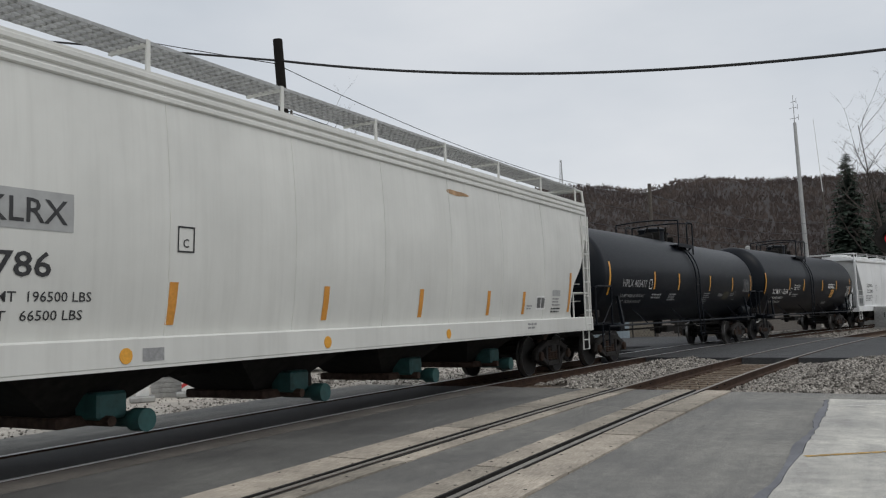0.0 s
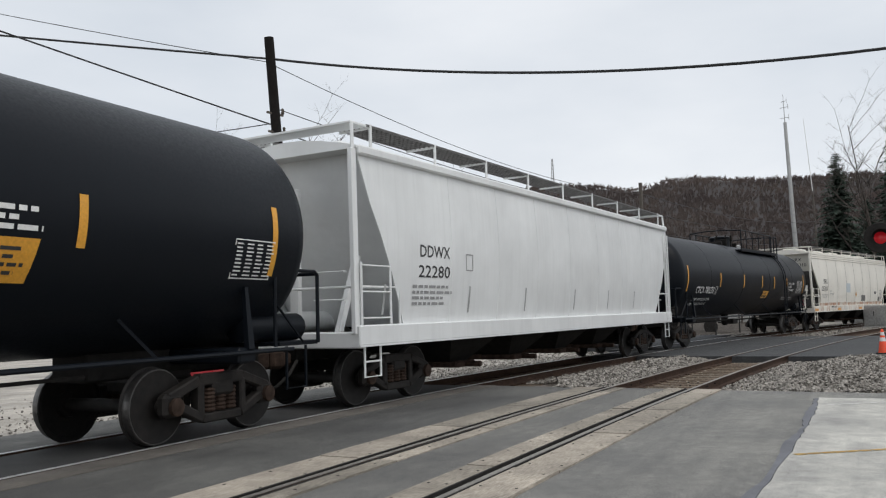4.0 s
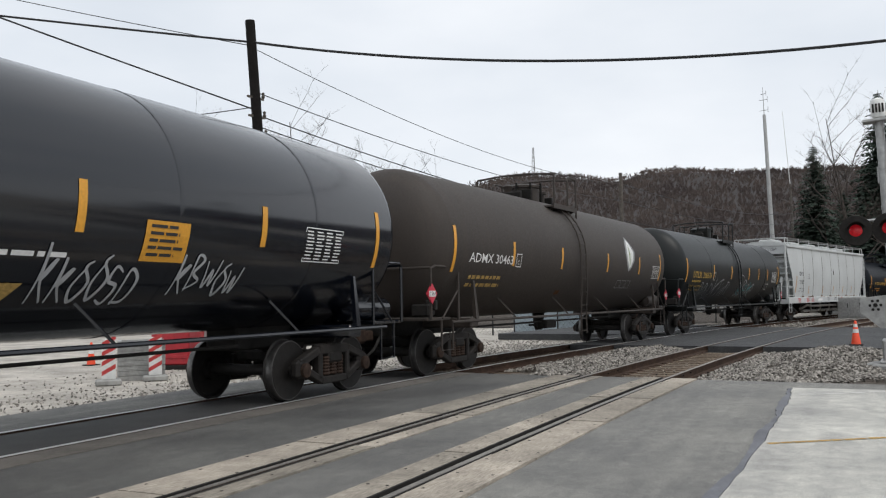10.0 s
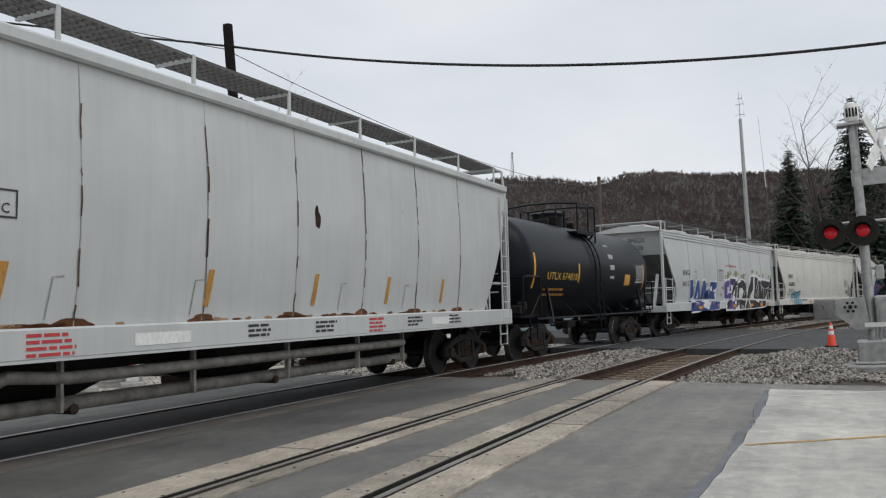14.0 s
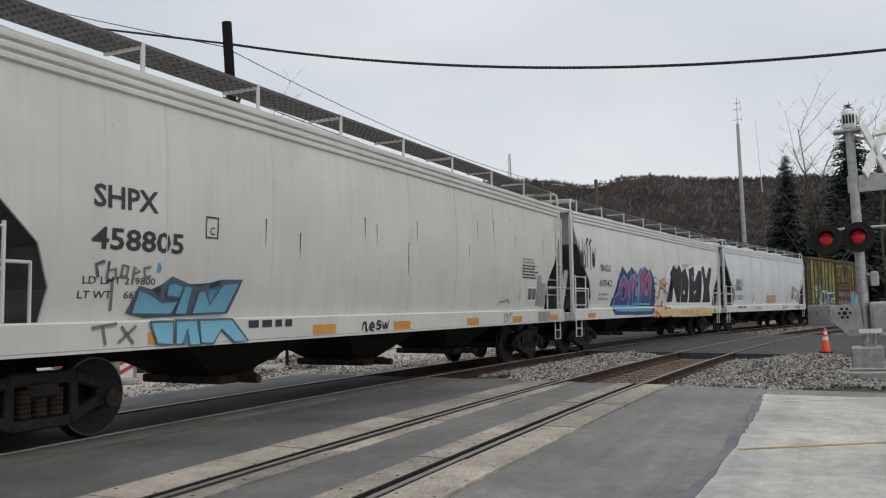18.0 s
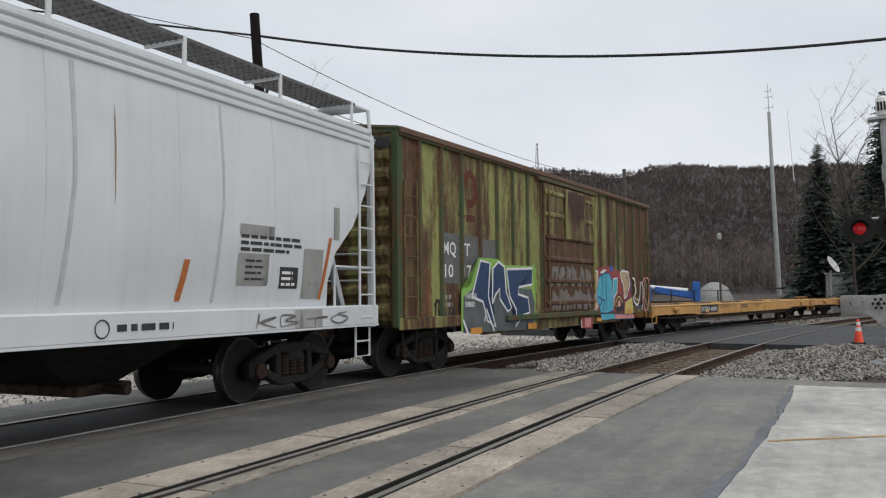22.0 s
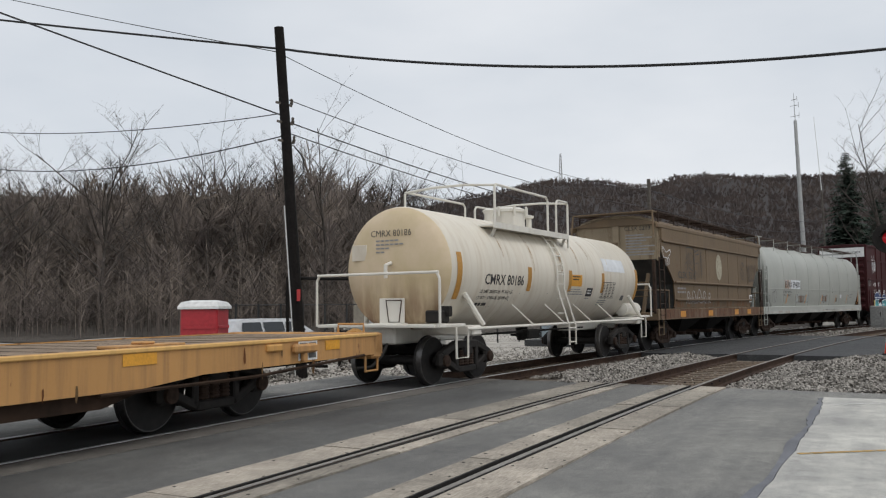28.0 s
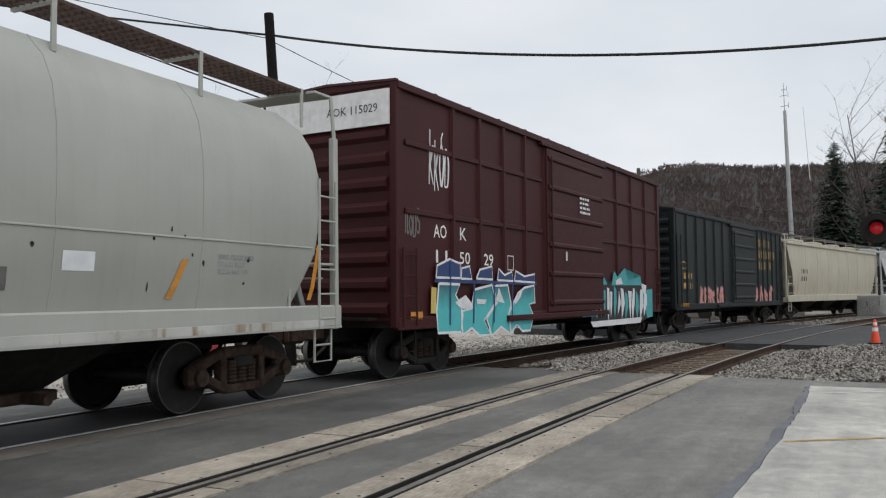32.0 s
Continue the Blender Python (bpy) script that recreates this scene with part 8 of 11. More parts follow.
shape(c, [(-5.4, 1.27), (-5.42, 1.23), (-5.46, 1.21), (-5.5, 1.23), (-5.52, 1.27), (-5.5, 1.31), (-5.46, 1.33), (-5.42, 1.31)], SP["pink"], 0.0130)
shape(c, [(-5.14, 1.26), (-5.16, 1.22), (-5.21, 1.2), (-5.25, 1.22), (-5.27, 1.27), (-5.25, 1.31), (-5.21, 1.33), (-5.16, 1.31)], SP["pink"], 0.0130)
shape(c, [(-4.54, 1.24), (-4.55, 1.2), (-4.59, 1.19), (-4.64, 1.21), (-4.65, 1.25), (-4.64, 1.28), (-4.6, 1.3), (-4.55, 1.28)], SP["pink"], 0.0130)
shape(c, [(-4.55, 1.15), (-4.57, 1.11), (-4.6, 1.1), (-4.64, 1.12), (-4.66, 1.15), (-4.64, 1.19), (-4.61, 1.2), (-4.57, 1.18)], SP["pink"], 0.0130)
shape(c, [(-4.8, 1.14), (-4.81, 1.12), (-4.84, 1.11), (-4.87, 1.12), (-4.88, 1.15), (-4.87, 1.17), (-4.84, 1.18), (-4.81, 1.17)], SP["pink"], 0.0130)
shape(c, [(-3.68, 1.19), (-3.7, 1.16), (-3.74, 1.14), (-3.78, 1.16), (-3.8, 1.2), (-3.79, 1.23), (-3.74, 1.25), (-3.7, 1.23)], SP["pink"], 0.0130)
shape(c, [(-3.39, 1.25), (-3.41, 1.21), (-3.45, 1.2), (-3.5, 1.22), (-3.52, 1.25), (-3.5, 1.29), (-3.45, 1.31), (-3.41, 1.29)], SP["pink"], 0.0130)
shape(c, [(-2.93, 1.26), (-2.95, 1.22), (-3.01, 1.2), (-3.06, 1.22), (-3.09, 1.27), (-3.06, 1.31), (-3.01, 1.33), (-2.95, 1.31)], SP["pink"], 0.0130)
shape(c, [(-2.18, 1.17), (-2.2, 1.13), (-2.25, 1.12), (-2.31, 1.13), (-2.33, 1.17), (-2.31, 1.21), (-2.26, 1.22), (-2.2, 1.21)], SP["pink"], 0.0130)
shape(c, [(-5.64, 2.18), (-5.66, 2.13), (-5.71, 2.11), (-5.77, 2.13), (-5.79, 2.17), (-5.77, 2.22), (-5.72, 2.24), (-5.67, 2.23)], SP["moss"], 0.0060)
shape(c, [(-3.81, 2.08), (-3.83, 2.0), (-3.88, 1.97), (-3.95, 2.0), (-3.98, 2.07), (-3.96, 2.14), (-3.91, 2.18), (-3.84, 2.15)], SP["moss"], 0.0060)
shape(c, [(-1.05, 1.98), (-1.1, 1.92), (-1.23, 1.89), (-1.36, 1.91), (-1.42, 1.97), (-1.38, 2.03), (-1.25, 2.06), (-1.11, 2.04)], SP["moss"], 0.0060)
shape(c, [(-1.34, 1.65), (-1.37, 1.6), (-1.45, 1.57), (-1.55, 1.6), (-1.59, 1.65), (-1.57, 1.7), (-1.48, 1.72), (-1.39, 1.7)], SP["moss"], 0.0060)
shape(c, [(-5.62, 1.96), (-5.64, 1.93), (-5.67, 1.91), (-5.71, 1.92), (-5.73, 1.95), (-5.72, 1.99), (-5.68, 2.0), (-5.64, 1.99)], SP["moss"], 0.0060)
for x in (-5.4, .2, 3.6, 5.7, 7.2):
    patch(c, x, 1.03, .62, .14, MAT["orange"], .034, "reflector")
bars(c, -1.95, 2.72, .95, 6, GR, .04, .085)
# 13
c, H = hopper("covered_hopper_car", "ivory hopper with cyan graffiti", 37.55, 17.9, "shpx", 4.26)
stencil(c, "SHPX", -7.33, 2.60, .25, K_, .95, .006, .022)
stencil(c, "458805", -7.34, 2.14, .24, K_, 1.40, .006, .022)
hopper_end_mark(c, -H + .455, 3.80, K_, ("SHPX", "458805"), .15, .19)
frame_box(c, -5.56, 2.36, .24, .28, K_)
stencil(c, "C", -5.48, 2.41, .10, K_)
load_lines(c, -7.42, 1.75, K_, "LD LMT 219800", "LT WT    66200", .085, .16, 1.05)
TEAL = fade_paint("spray_teal", (0.10, 0.27, 0.38), (0.19, 0.47, 0.62), 1.05, 1.75)
SLATE = spray("spray_slate", (0.075, 0.10, 0.13))
for g in ([(-6.78, 1.42), (-6.62, 1.74), (-6.42, 1.70), (-6.28, 1.60), (-6.26, 1.76), (-6.10, 1.86), (-5.78, 1.77), (-5.62, 1.72), (-5.45, 1.79), (-5.38, 1.60), (-5.2, 1.84), (-4.78, 1.85), (-5.02, 1.40), (-6.5, 1.36)],):
    shape(c, g, SLATE, .010, None, .02)
for g in ([(-6.70, 1.41), (-6.62, 1.69), (-6.42, 1.64), (-6.24, 1.55), (-5.98, 1.56), (-6.06, 1.40)], [(-6.18, 1.62), (-6.16, 1.76), (-6.06, 1.79), (-5.90, 1.74), (-5.96, 1.60)], [(-6.0, 1.40), (-5.88, 1.76), (-5.74, 1.73), (-5.80, 1.40)], [(-5.70, 1.40), (-5.62, 1.68), (-5.50, 1.70), (-5.40, 1.52), (-5.18, 1.78), (-4.86, 1.80), (-5.08, 1.41)]):
    shape(c, g, TEAL, .016, SLATE, .012)
for g in ([(-6.52, 1.32), (-6.14, 1.32), (-6.14, 1.04), (-6.40, 1.06)], [(-6.10, 1.33), (-5.74, 1.33), (-5.66, 1.02), (-5.86, 1.02), (-5.90, 1.22), (-5.98, 1.04), (-6.10, 1.04)], [(-5.70, 1.33), (-5.08, 1.33), (-4.74, 1.03), (-5.02, 1.02), (-5.28, 1.20), (-5.44, 1.02), (-5.66, 1.04)]):
    shape(c, g, TEAL, .016, SLATE, .014)
stroke(c, [(-7.22, 1.82), (-7.26, 1.96), (-7.14, 2.0)], SLATE, .02, .012)
for k, g in enumerate(([(-7.10, 1.80), (-7.08, 2.0), (-7.08, 1.9), (-6.98, 1.92), (-6.97, 1.80)], [(-6.90, 1.83), (-6.88, 1.97), (-6.80, 1.95), (-6.82, 1.84), (-6.9, 1.83)], [(-6.72, 1.80), (-6.71, 1.95), (-6.62, 1.90), (-6.72, 1.87)], [(-6.46, 1.96), (-6.56, 1.94), (-6.54, 1.84), (-6.45, 1.85)], [(-7.0, 1.45), (-7.02, 1.78)], [(-7.35, 1.27), (-7.0, 1.31)], [(-7.2, 1.29), (-7.16, 1.08)], [(-6.98, 1.10), (-6.72, 1.28)], [(-6.94, 1.28), (-6.76, 1.08)])):
    stroke(c, g, SP["grey"], .018, .012)
blob(c, -6.32, 1.95, .10, .12, TEAL, 77, "graffiti")
bars(c, -4.72, 1.20, 1.25, 1, K_, .10, .1, .006)
sill_marks(c, (-6.53, -3.2, -.68, 2.52, 5.2, 8.05))
bars(c, 5.98, 2.60, 1.0, 2, GR, .045, .075)
bars(c, 5.98, 2.44, 1.3, 5, K_, .040, .075)
patch(c, 6.42, 1.56, .66, .37, W)
patch(c, 6.46, 1.60, .27, .29, DKP, .010)
patch(c, 6.77, 1.60, .27, .29, DKP, .010)
patch(c, 7.10, 1.44, .34, .80, SMUDGE, .006)
patch(c, 7.46, 1.42, .36, .62, SMUDGE, .0065)
patch(c, 7.05, 1.03, .95, .26, SMUDGE, .006)
stroke(c, [(4.5, 1.44), (4.58, 1.56), (4.86, 1.55), (5.1, 1.62), (5.2, 1.50)], SP["grey"], .014, .010, "scrape")
scribble(c, 4.6, 1.08, .5, .2, SP["grey"], 131, 2, .012)
for rx, rz, rl in ((5.24, 3.58, .12), (5.5, 3.16, .35), (5.38, 2.2, .3), (5.9, 1.9, .4), (7.57, 3.2, .4)):
    on_side("rust_run", c, [(-.016, 0), (.016, 0), (.006, -rl), (0, -rl)], [(0, 1, 2, 3)], rx, rz, car_skin[c.name], RUST2, .006, "", car_cuts[c.name])
scribble(c, -1.8, 1.05, .9, .22, SP["black"], 33, 4, .02)
for k in range(10):
    x = random.uniform(-6, 6.5)
    on_side("rust_run", c, [(-.014, 0), (.014, 0), (.006, -.35), (0, -.4)], [(0, 1, 2, 3)], x, random.uniform(1.9, 3.6), car_skin[c.name], RUST, .006)
# 14
MAROON = spray("spray_maroon", (0.30, 0.05, 0.045))
STRAW = spray("spray_straw", (0.66, 0.50, 0.22))
MAT["fade"] = fade_paint("spray_fade", (.36, .05, .16), (.07, .05, .24), 1.55, 2.15)
c, H = hopper("covered_hopper_car", "white hopper with red and black graffiti", 56.6, 18.1, "bone", 4.26)
stencil(c, "BNGX", -7.19, 2.52, .22, K_, 1.0, .006, .012)
stencil(c, "60042", -7.27, 2.04, .22, K_, 1.15, .006, .012)
hopper_end_mark(c, -H + .455, 3.80, K_, ("BNGX", "60042"), .15, .19)
bars(c, -7.3, 1.75, 1.1, 2, GR, .06, .14)
scribble(c, -9.0, 2.55, 1.3, .95, SP["black"], 17, 5, .03)


# dark halo, then four letters fading from red to violet, edged in cyan
shape(c, [(-6.12, 1.4), (-6.07, 1.61), (-5.62, 1.89), (-5.5, 2.32), (-5.11, 2.76), (-4.63, 2.5), (-4.11, 2.76), (-3.45, 2.49), (-3.14, 2.75), (-2.52, 2.53), (-1.94, 2.76), (-1.43, 2.29), (-1.15, 1.36)], SP["navy"], 0.0070)
shape(c, [(-6.28, 1.32), (-1.48, 1.29), (-1.84, 1.07), (-5.95, 1.11)], SP["navy"], 0.0070)
shape(c, [(-6.08, 1.31), (-1.83, 1.27), (-2.03, 1.2), (-4.3, 1.2), (-5.81, 1.23)], SP["cyan"], 0.0085)
shape(c, [(-5.91, 1.4), (-5.8, 1.69), (-5.41, 1.85), (-5.35, 2.21), (-5.0, 2.45), (-4.51, 2.21), (-4.35, 1.39)], MAT["fade"], 0.0100, SP["cyan"], 0.035)
shape(c, [(-5.17, 1.66), (-5.09, 2.14), (-4.77, 2.02), (-4.81, 1.62)], SP["navy"], 0.0130, SP["cyan"], 0.020)
shape(c, [(-4.27, 1.39), (-4.36, 2.27), (-4.04, 2.48), (-3.35, 2.23), (-3.2, 1.38)], MAT["fade"], 0.0103, SP["cyan"], 0.035)
shape(c, [(-3.88, 1.41), (-3.95, 2.04), (-3.7, 2.03), (-3.59, 1.41)], SP["navy"], 0.0130, SP["cyan"], 0.020)
shape(c, [(-3.96, 2.39), (-3.67, 2.61), (-3.37, 2.43), (-3.29, 1.46), (-3.87, 1.46)], MAT["fade"], 0.0106, SP["cyan"], 0.035)
shape(c, [(-3.66, 1.47), (-3.59, 2.37), (-3.38, 2.3), (-3.44, 1.67), (-3.55, 1.47)], SP["navy"], 0.0130, SP["cyan"], 0.020)
shape(c, [(-3.59, 1.74), (-3.54, 2.06), (-3.45, 2.05), (-3.46, 1.76)], SP["pink"], 0.0140)
shape(c, [(-3.22, 1.46), (-3.28, 2.54), (-2.93, 2.74), (-2.54, 2.83), (-2.52, 2.37), (-2.17, 2.65), (-1.86, 2.45), (-1.85, 1.45)], MAT["fade"], 0.0109, SP["cyan"], 0.035)
shape(c, [(-2.47, 1.46), (-2.5, 2.22), (-2.22, 2.36), (-2.26, 1.46)], SP["navy"], 0.0133, SP["cyan"], 0.020)
shape(c, [(-2.45, 1.75), (-2.42, 1.96), (-2.33, 2.04), (-2.33, 1.77)], SP["pink"], 0.0143)
shape(c, [(-3.03, 1.48), (-2.98, 2.65), (-2.87, 2.76), (-2.91, 2.14), (-2.91, 1.48)], SP["navy"], 0.0133, SP["cyan"], 0.015)
# black letters on a white cloud
shape(c, [(0.04, 2.55), (0.32, 2.74), (0.86, 2.88), (1.15, 3.08), (1.78, 2.43), (1.69, 2.89), (2.24, 3.13), (2.99, 2.79), (3.5, 3.08), (4.6, 3.14), (6.15, 3.24), (7.43, 3.19), (7.72, 1.42), (0.27, 1.46), (0.65, 1.93), (0.27, 1.95)], SP["white"], 0.0070)
shape(c, [(0.29, 1.38), (7.75, 1.34), (7.54, 1.23), (4.78, 1.3), (2.93, 1.23), (0.65, 1.27)], SP["white"], 0.0070)
shape(c, [(0.61, 2.67), (0.85, 2.79), (1.21, 3.03), (1.89, 2.15), (1.65, 2.82), (2.01, 3.05), (2.3, 2.88), (2.33, 1.51), (1.81, 1.51), (1.09, 2.19), (1.1, 1.53), (0.36, 1.51), (0.55, 1.86), (1.11, 1.93), (0.88, 2.42)], SP["black"], 0.0100)
shape(c, [(2.3, 2.75), (2.97, 2.94), (3.5, 2.4), (3.46, 1.5), (2.4, 1.51), (2.55, 1.92), (2.34, 2.27)], SP["black"], 0.0102)
shape(c, [(3.52, 2.92), (4.37, 3.06), (4.4, 2.39), (5.19, 2.93), (5.71, 2.88), (5.04, 2.2), (5.7, 1.5), (3.68, 1.5)], SP["black"], 0.0104)
shape(c, [(5.68, 3.05), (6.14, 3.16), (6.49, 2.56), (7.11, 3.13), (7.63, 3.08), (7.11, 2.19), (7.48, 1.5), (6.02, 1.5), (6.15, 2.08)], SP["black"], 0.0106)
shape(c, [(2.65, 1.92), (2.88, 2.05), (2.85, 1.8)], SP["white"], 0.0125)
shape(c, [(4.05, 2.6), (4.2, 2.63), (4.18, 2.44)], SP["white"], 0.0125)
shape(c, [(4.34, 1.96), (4.79, 2.04), (4.55, 1.86)], SP["white"], 0.0125)
# scrawls and straw-coloured clouds
stroke(c, smooth_line([(-1.66, 2.46), (-1.52, 2.45), (-1.53, 2.29), (-1.65, 2.27), (-1.65, 2.39), (-1.38, 2.46), (-1.21, 2.43), (-1.24, 2.26), (-1.44, 2.23), (-1.16, 2.2), (-1.03, 2.25)], 4), SP["navy"], 0.016, 0.0080)
stroke(c, smooth_line([(-1.7, 1.99), (-1.71, 1.87), (-1.6, 1.89), (-1.61, 1.99), (-1.52, 1.88), (-1.45, 2.0), (-1.36, 1.88), (-1.28, 2.01), (-1.23, 1.89), (-1.12, 1.91)], 4), SP["navy"], 0.016, 0.0080)
stroke(c, smooth_line([(-1.64, 1.74), (-1.66, 1.81), (-1.54, 1.81), (-1.55, 1.73), (-1.45, 1.79), (-1.37, 1.75), (-1.29, 1.82), (-1.25, 1.73), (-0.97, 1.73)], 4), SP["navy"], 0.016, 0.0080)
shape(c, [(-0.65, 2.26), (-0.67, 2.2), (-0.71, 2.16), (-0.77, 2.15), (-0.82, 2.19), (-0.85, 2.25), (-0.83, 2.31), (-0.79, 2.36), (-0.73, 2.36), (-0.68, 2.32)], STRAW, 0.0078, MAROON, 0.018)
shape(c, [(-0.63, 2.05), (-0.63, 2.01), (-0.67, 1.98), (-0.71, 1.98), (-0.75, 2.0), (-0.77, 2.04), (-0.76, 2.08), (-0.73, 2.11), (-0.68, 2.11), (-0.64, 2.09)], STRAW, 0.0078, MAROON, 0.018)
shape(c, [(-0.67, 1.82), (-0.69, 1.75), (-0.74, 1.7), (-0.81, 1.7), (-0.88, 1.74), (-0.91, 1.82), (-0.89, 1.89), (-0.84, 1.94), (-0.77, 1.94), (-0.71, 1.9)], STRAW, 0.0078, MAROON, 0.018)
shape(c, [(-0.32, 2.37), (-0.33, 2.34), (-0.37, 2.31), (-0.42, 2.31), (-0.46, 2.33), (-0.47, 2.36), (-0.46, 2.4), (-0.42, 2.42), (-0.38, 2.43), (-0.34, 2.41)], STRAW, 0.0078, MAROON, 0.018)
shape(c, [(-0.06, 1.93), (-0.07, 1.89), (-0.1, 1.87), (-0.13, 1.87), (-0.16, 1.89), (-0.18, 1.92), (-0.17, 1.96), (-0.14, 1.98), (-0.11, 1.98), (-0.08, 1.96)], STRAW, 0.0078, MAROON, 0.018)
shape(c, [(-0.19, 1.5), (-0.2, 1.46), (-0.23, 1.44), (-0.27, 1.44), (-0.31, 1.46), (-0.34, 1.5), (-0.33, 1.54), (-0.3, 1.56), (-0.26, 1.56), (-0.22, 1.54)], STRAW, 0.0078, MAROON, 0.018)
shape(c, [(-1.37, 1.06), (-1.4, 0.99), (-1.47, 0.96), (-1.56, 0.96), (-1.63, 1.0), (-1.65, 1.07), (-1.63, 1.13), (-1.56, 1.17), (-1.47, 1.16), (-1.4, 1.12)], STRAW, 0.0078, MAROON, 0.018)
shape(c, [(-0.98, 1.02), (-1.01, 0.97), (-1.08, 0.94), (-1.16, 0.95), (-1.23, 0.98), (-1.26, 1.03), (-1.24, 1.08), (-1.17, 1.1), (-1.08, 1.1), (-1.01, 1.07)], STRAW, 0.0078, MAROON, 0.018)
shape(c, [(-0.57, 2.06), (-0.55, 2.26), (-0.34, 2.34), (-0.12, 2.49), (0.04, 2.32), (0.24, 2.22), (0.43, 2.29), (0.44, 1.96), (0.19, 1.88), (-0.12, 2.01)], STRAW, 0.0065, MAROON, 0.018)
stroke(c, smooth_line([(-0.44, 2.18), (-0.31, 2.21), (-0.29, 2.09), (-0.43, 2.07), (-0.44, 2.18), (-0.2, 2.23), (-0.19, 2.09), (-0.09, 2.22), (-0.08, 2.1), (0.09, 2.27), (0.11, 2.12)], 4), SP["black"], 0.020, 0.0095)
shape(c, [(-1.31, 1.36), (-0.75, 1.37), (0.21, 1.33), (0.61, 1.27), (0.61, 0.96), (-0.68, 0.95), (-1.11, 1.12), (-1.35, 1.17)], STRAW, 0.0065, MAROON, 0.016)
stroke(c, smooth_line([(-1.39, 1.42), (-1.13, 1.49), (-1.12, 1.61), (-0.93, 1.68), (-0.81, 1.52), (-0.75, 1.37), (-0.14, 1.39), (-0.17, 1.23), (0.29, 1.38)], 4), MAROON, 0.020, 0.0090)
shape(c, [(0.75, 1.26), (2.93, 1.24), (7.44, 1.26), (7.43, 0.89), (2.93, 0.91), (0.75, 0.94)], STRAW, 0.0065)
stroke(c, smooth_line([(1.87, 1.25), (2.02, 1.03), (2.21, 1.18), (2.37, 1.0), (2.46, 1.22)], 4), MAROON, 0.016, 0.0090)
stroke(c, smooth_line([(2.46, 1.23), (2.63, 1.01), (2.83, 1.16), (3.01, 0.99), (3.11, 1.21)], 4), MAROON, 0.016, 0.0090)
stroke(c, smooth_line([(3.11, 1.21), (3.29, 0.99), (3.51, 1.15), (3.7, 0.97), (3.82, 1.19)], 4), MAROON, 0.016, 0.0090)
stroke(c, smooth_line([(3.82, 1.19), (4.02, 0.97), (4.25, 1.13), (4.46, 0.95), (4.59, 1.18)], 4), MAROON, 0.016, 0.0090)
stroke(c, smooth_line([(4.59, 1.17), (4.81, 0.94), (5.07, 1.11), (5.3, 0.93), (5.44, 1.16)], 4), MAROON, 0.016, 0.0090)
stroke(c, smooth_line([(5.44, 1.14), (5.68, 0.91), (5.97, 1.09), (6.22, 0.91), (6.37, 1.14)], 4), MAROON, 0.016, 0.0090)
stroke(c, smooth_line([(6.37, 1.11), (6.64, 0.88), (6.96, 1.07), (7.24, 0.88), (7.41, 1.12)], 4), MAROON, 0.016, 0.0090)
bars(c, 6.4, 2.5, .8, 9, GR, .05, .09)
sill_marks(c, (-8.4, -4.1, -1.7, .8, 3.2, 7.7))
# 15
c, H = hopper("covered_hopper_car", "cool white hopper with patched lettering", 74.68, 16.2, "aex", 4.28)
patch(c, -6.72, 2.08, 1.0, .62, GREYP)
stencil(c, "AEX", -6.66, 2.42, .22, K_, .56, .009)
stencil(c, "17866", -6.72, 2.12, .22, K_, .95, .009)
frame_box(c, -5.62, 2.36, .26, .26, K_)
stencil(c, "C", -5.54, 2.41, .10, K_)
patch(c, -6.3, 1.62, .9, .24, GREYP)
bars(c, -6.9, 1.78, 1.3, 2, GR, .06, .13)
REDDISH = plain("reflector_rust_orange", (0.46, 0.135, 0.03), 0.5, 0, 0.2, 20, 0.05)
strips(c, (-7.11,), 1.44, .93, REDDISH, .13, .16)
strips(c, (-3.57, -.9, 3.70), 1.44, .50, REDDISH, .10, .12)
strips(c, (6.72,), 1.44, .93, REDDISH, .08, .2)
for x, w_ in ((-4.2, .05), (-2.1, .04), (2.05, .06), (4.35, .05)):
    on_side("seam_stain", c, [(0, 0), (w_, 0), (w_ * .8 + .12, 1.3), (w_ + .10, 2.5), (.10, 2.5), (.12, 1.3)], [(0, 1, 2, 3, 4, 5)], x, 1.42, car_skin[c.name], plain("pale_seam_stain", (0.50, 0.515, 0.52), 0.6, 0, 0.15, 4, 0.0), .0045, "", car_cuts[c.name])
patch(c, -.72, 1.44, 1.9, .44, plain("tan_overpaint", (0.50, 0.33, 0.16), 0.6, 0, 0.12, 4, 0.0))
patch(c, 4.82, 2.30, .75, .14, SMUDGE, .006)
bars(c, 4.84, 2.26, 1.45, 3, K_, .045, .085)
patch(c, 4.80, 1.64, .66, .42, SMUDGE, .006)
bars(c, 4.95, 1.95, .45, 4, K_, .03, .08, .012)
patch(c, 5.72, 1.60, .44, .30, K_)
bars(c, 5.76, 1.80, .36, 3, W, .04, .08, .012)
patch(c, 6.28, 1.46, .5, .72, SMUDGE, .006)
patch(c, 7.05, 2.35, .16, .5, SMUDGE, .006)
blob(c, 2.72, 3.05, .022, 1.2, RUST2, 811, "rust", .006)
part("sill_ring", Mesh().tube([(2.55 + .095 * math.cos(a * .3927), -1.536, 1.165 + .095 * math.sin(a * .3927)) for a in range(17)], .008, 4), K_, c)
bars(c, 2.75, 1.13, 1.0, 1, K_, .075, .1, .006)
patch(c, 6.0, 1.04, .7, .26, SMUDGE, .006)
bars(c, -6.58, 1.18, 1.5, 1, K_, .10, .1, .006)
bars(c, -3.4, 1.20, 1.3, 2, GR, .045, .08, .006)
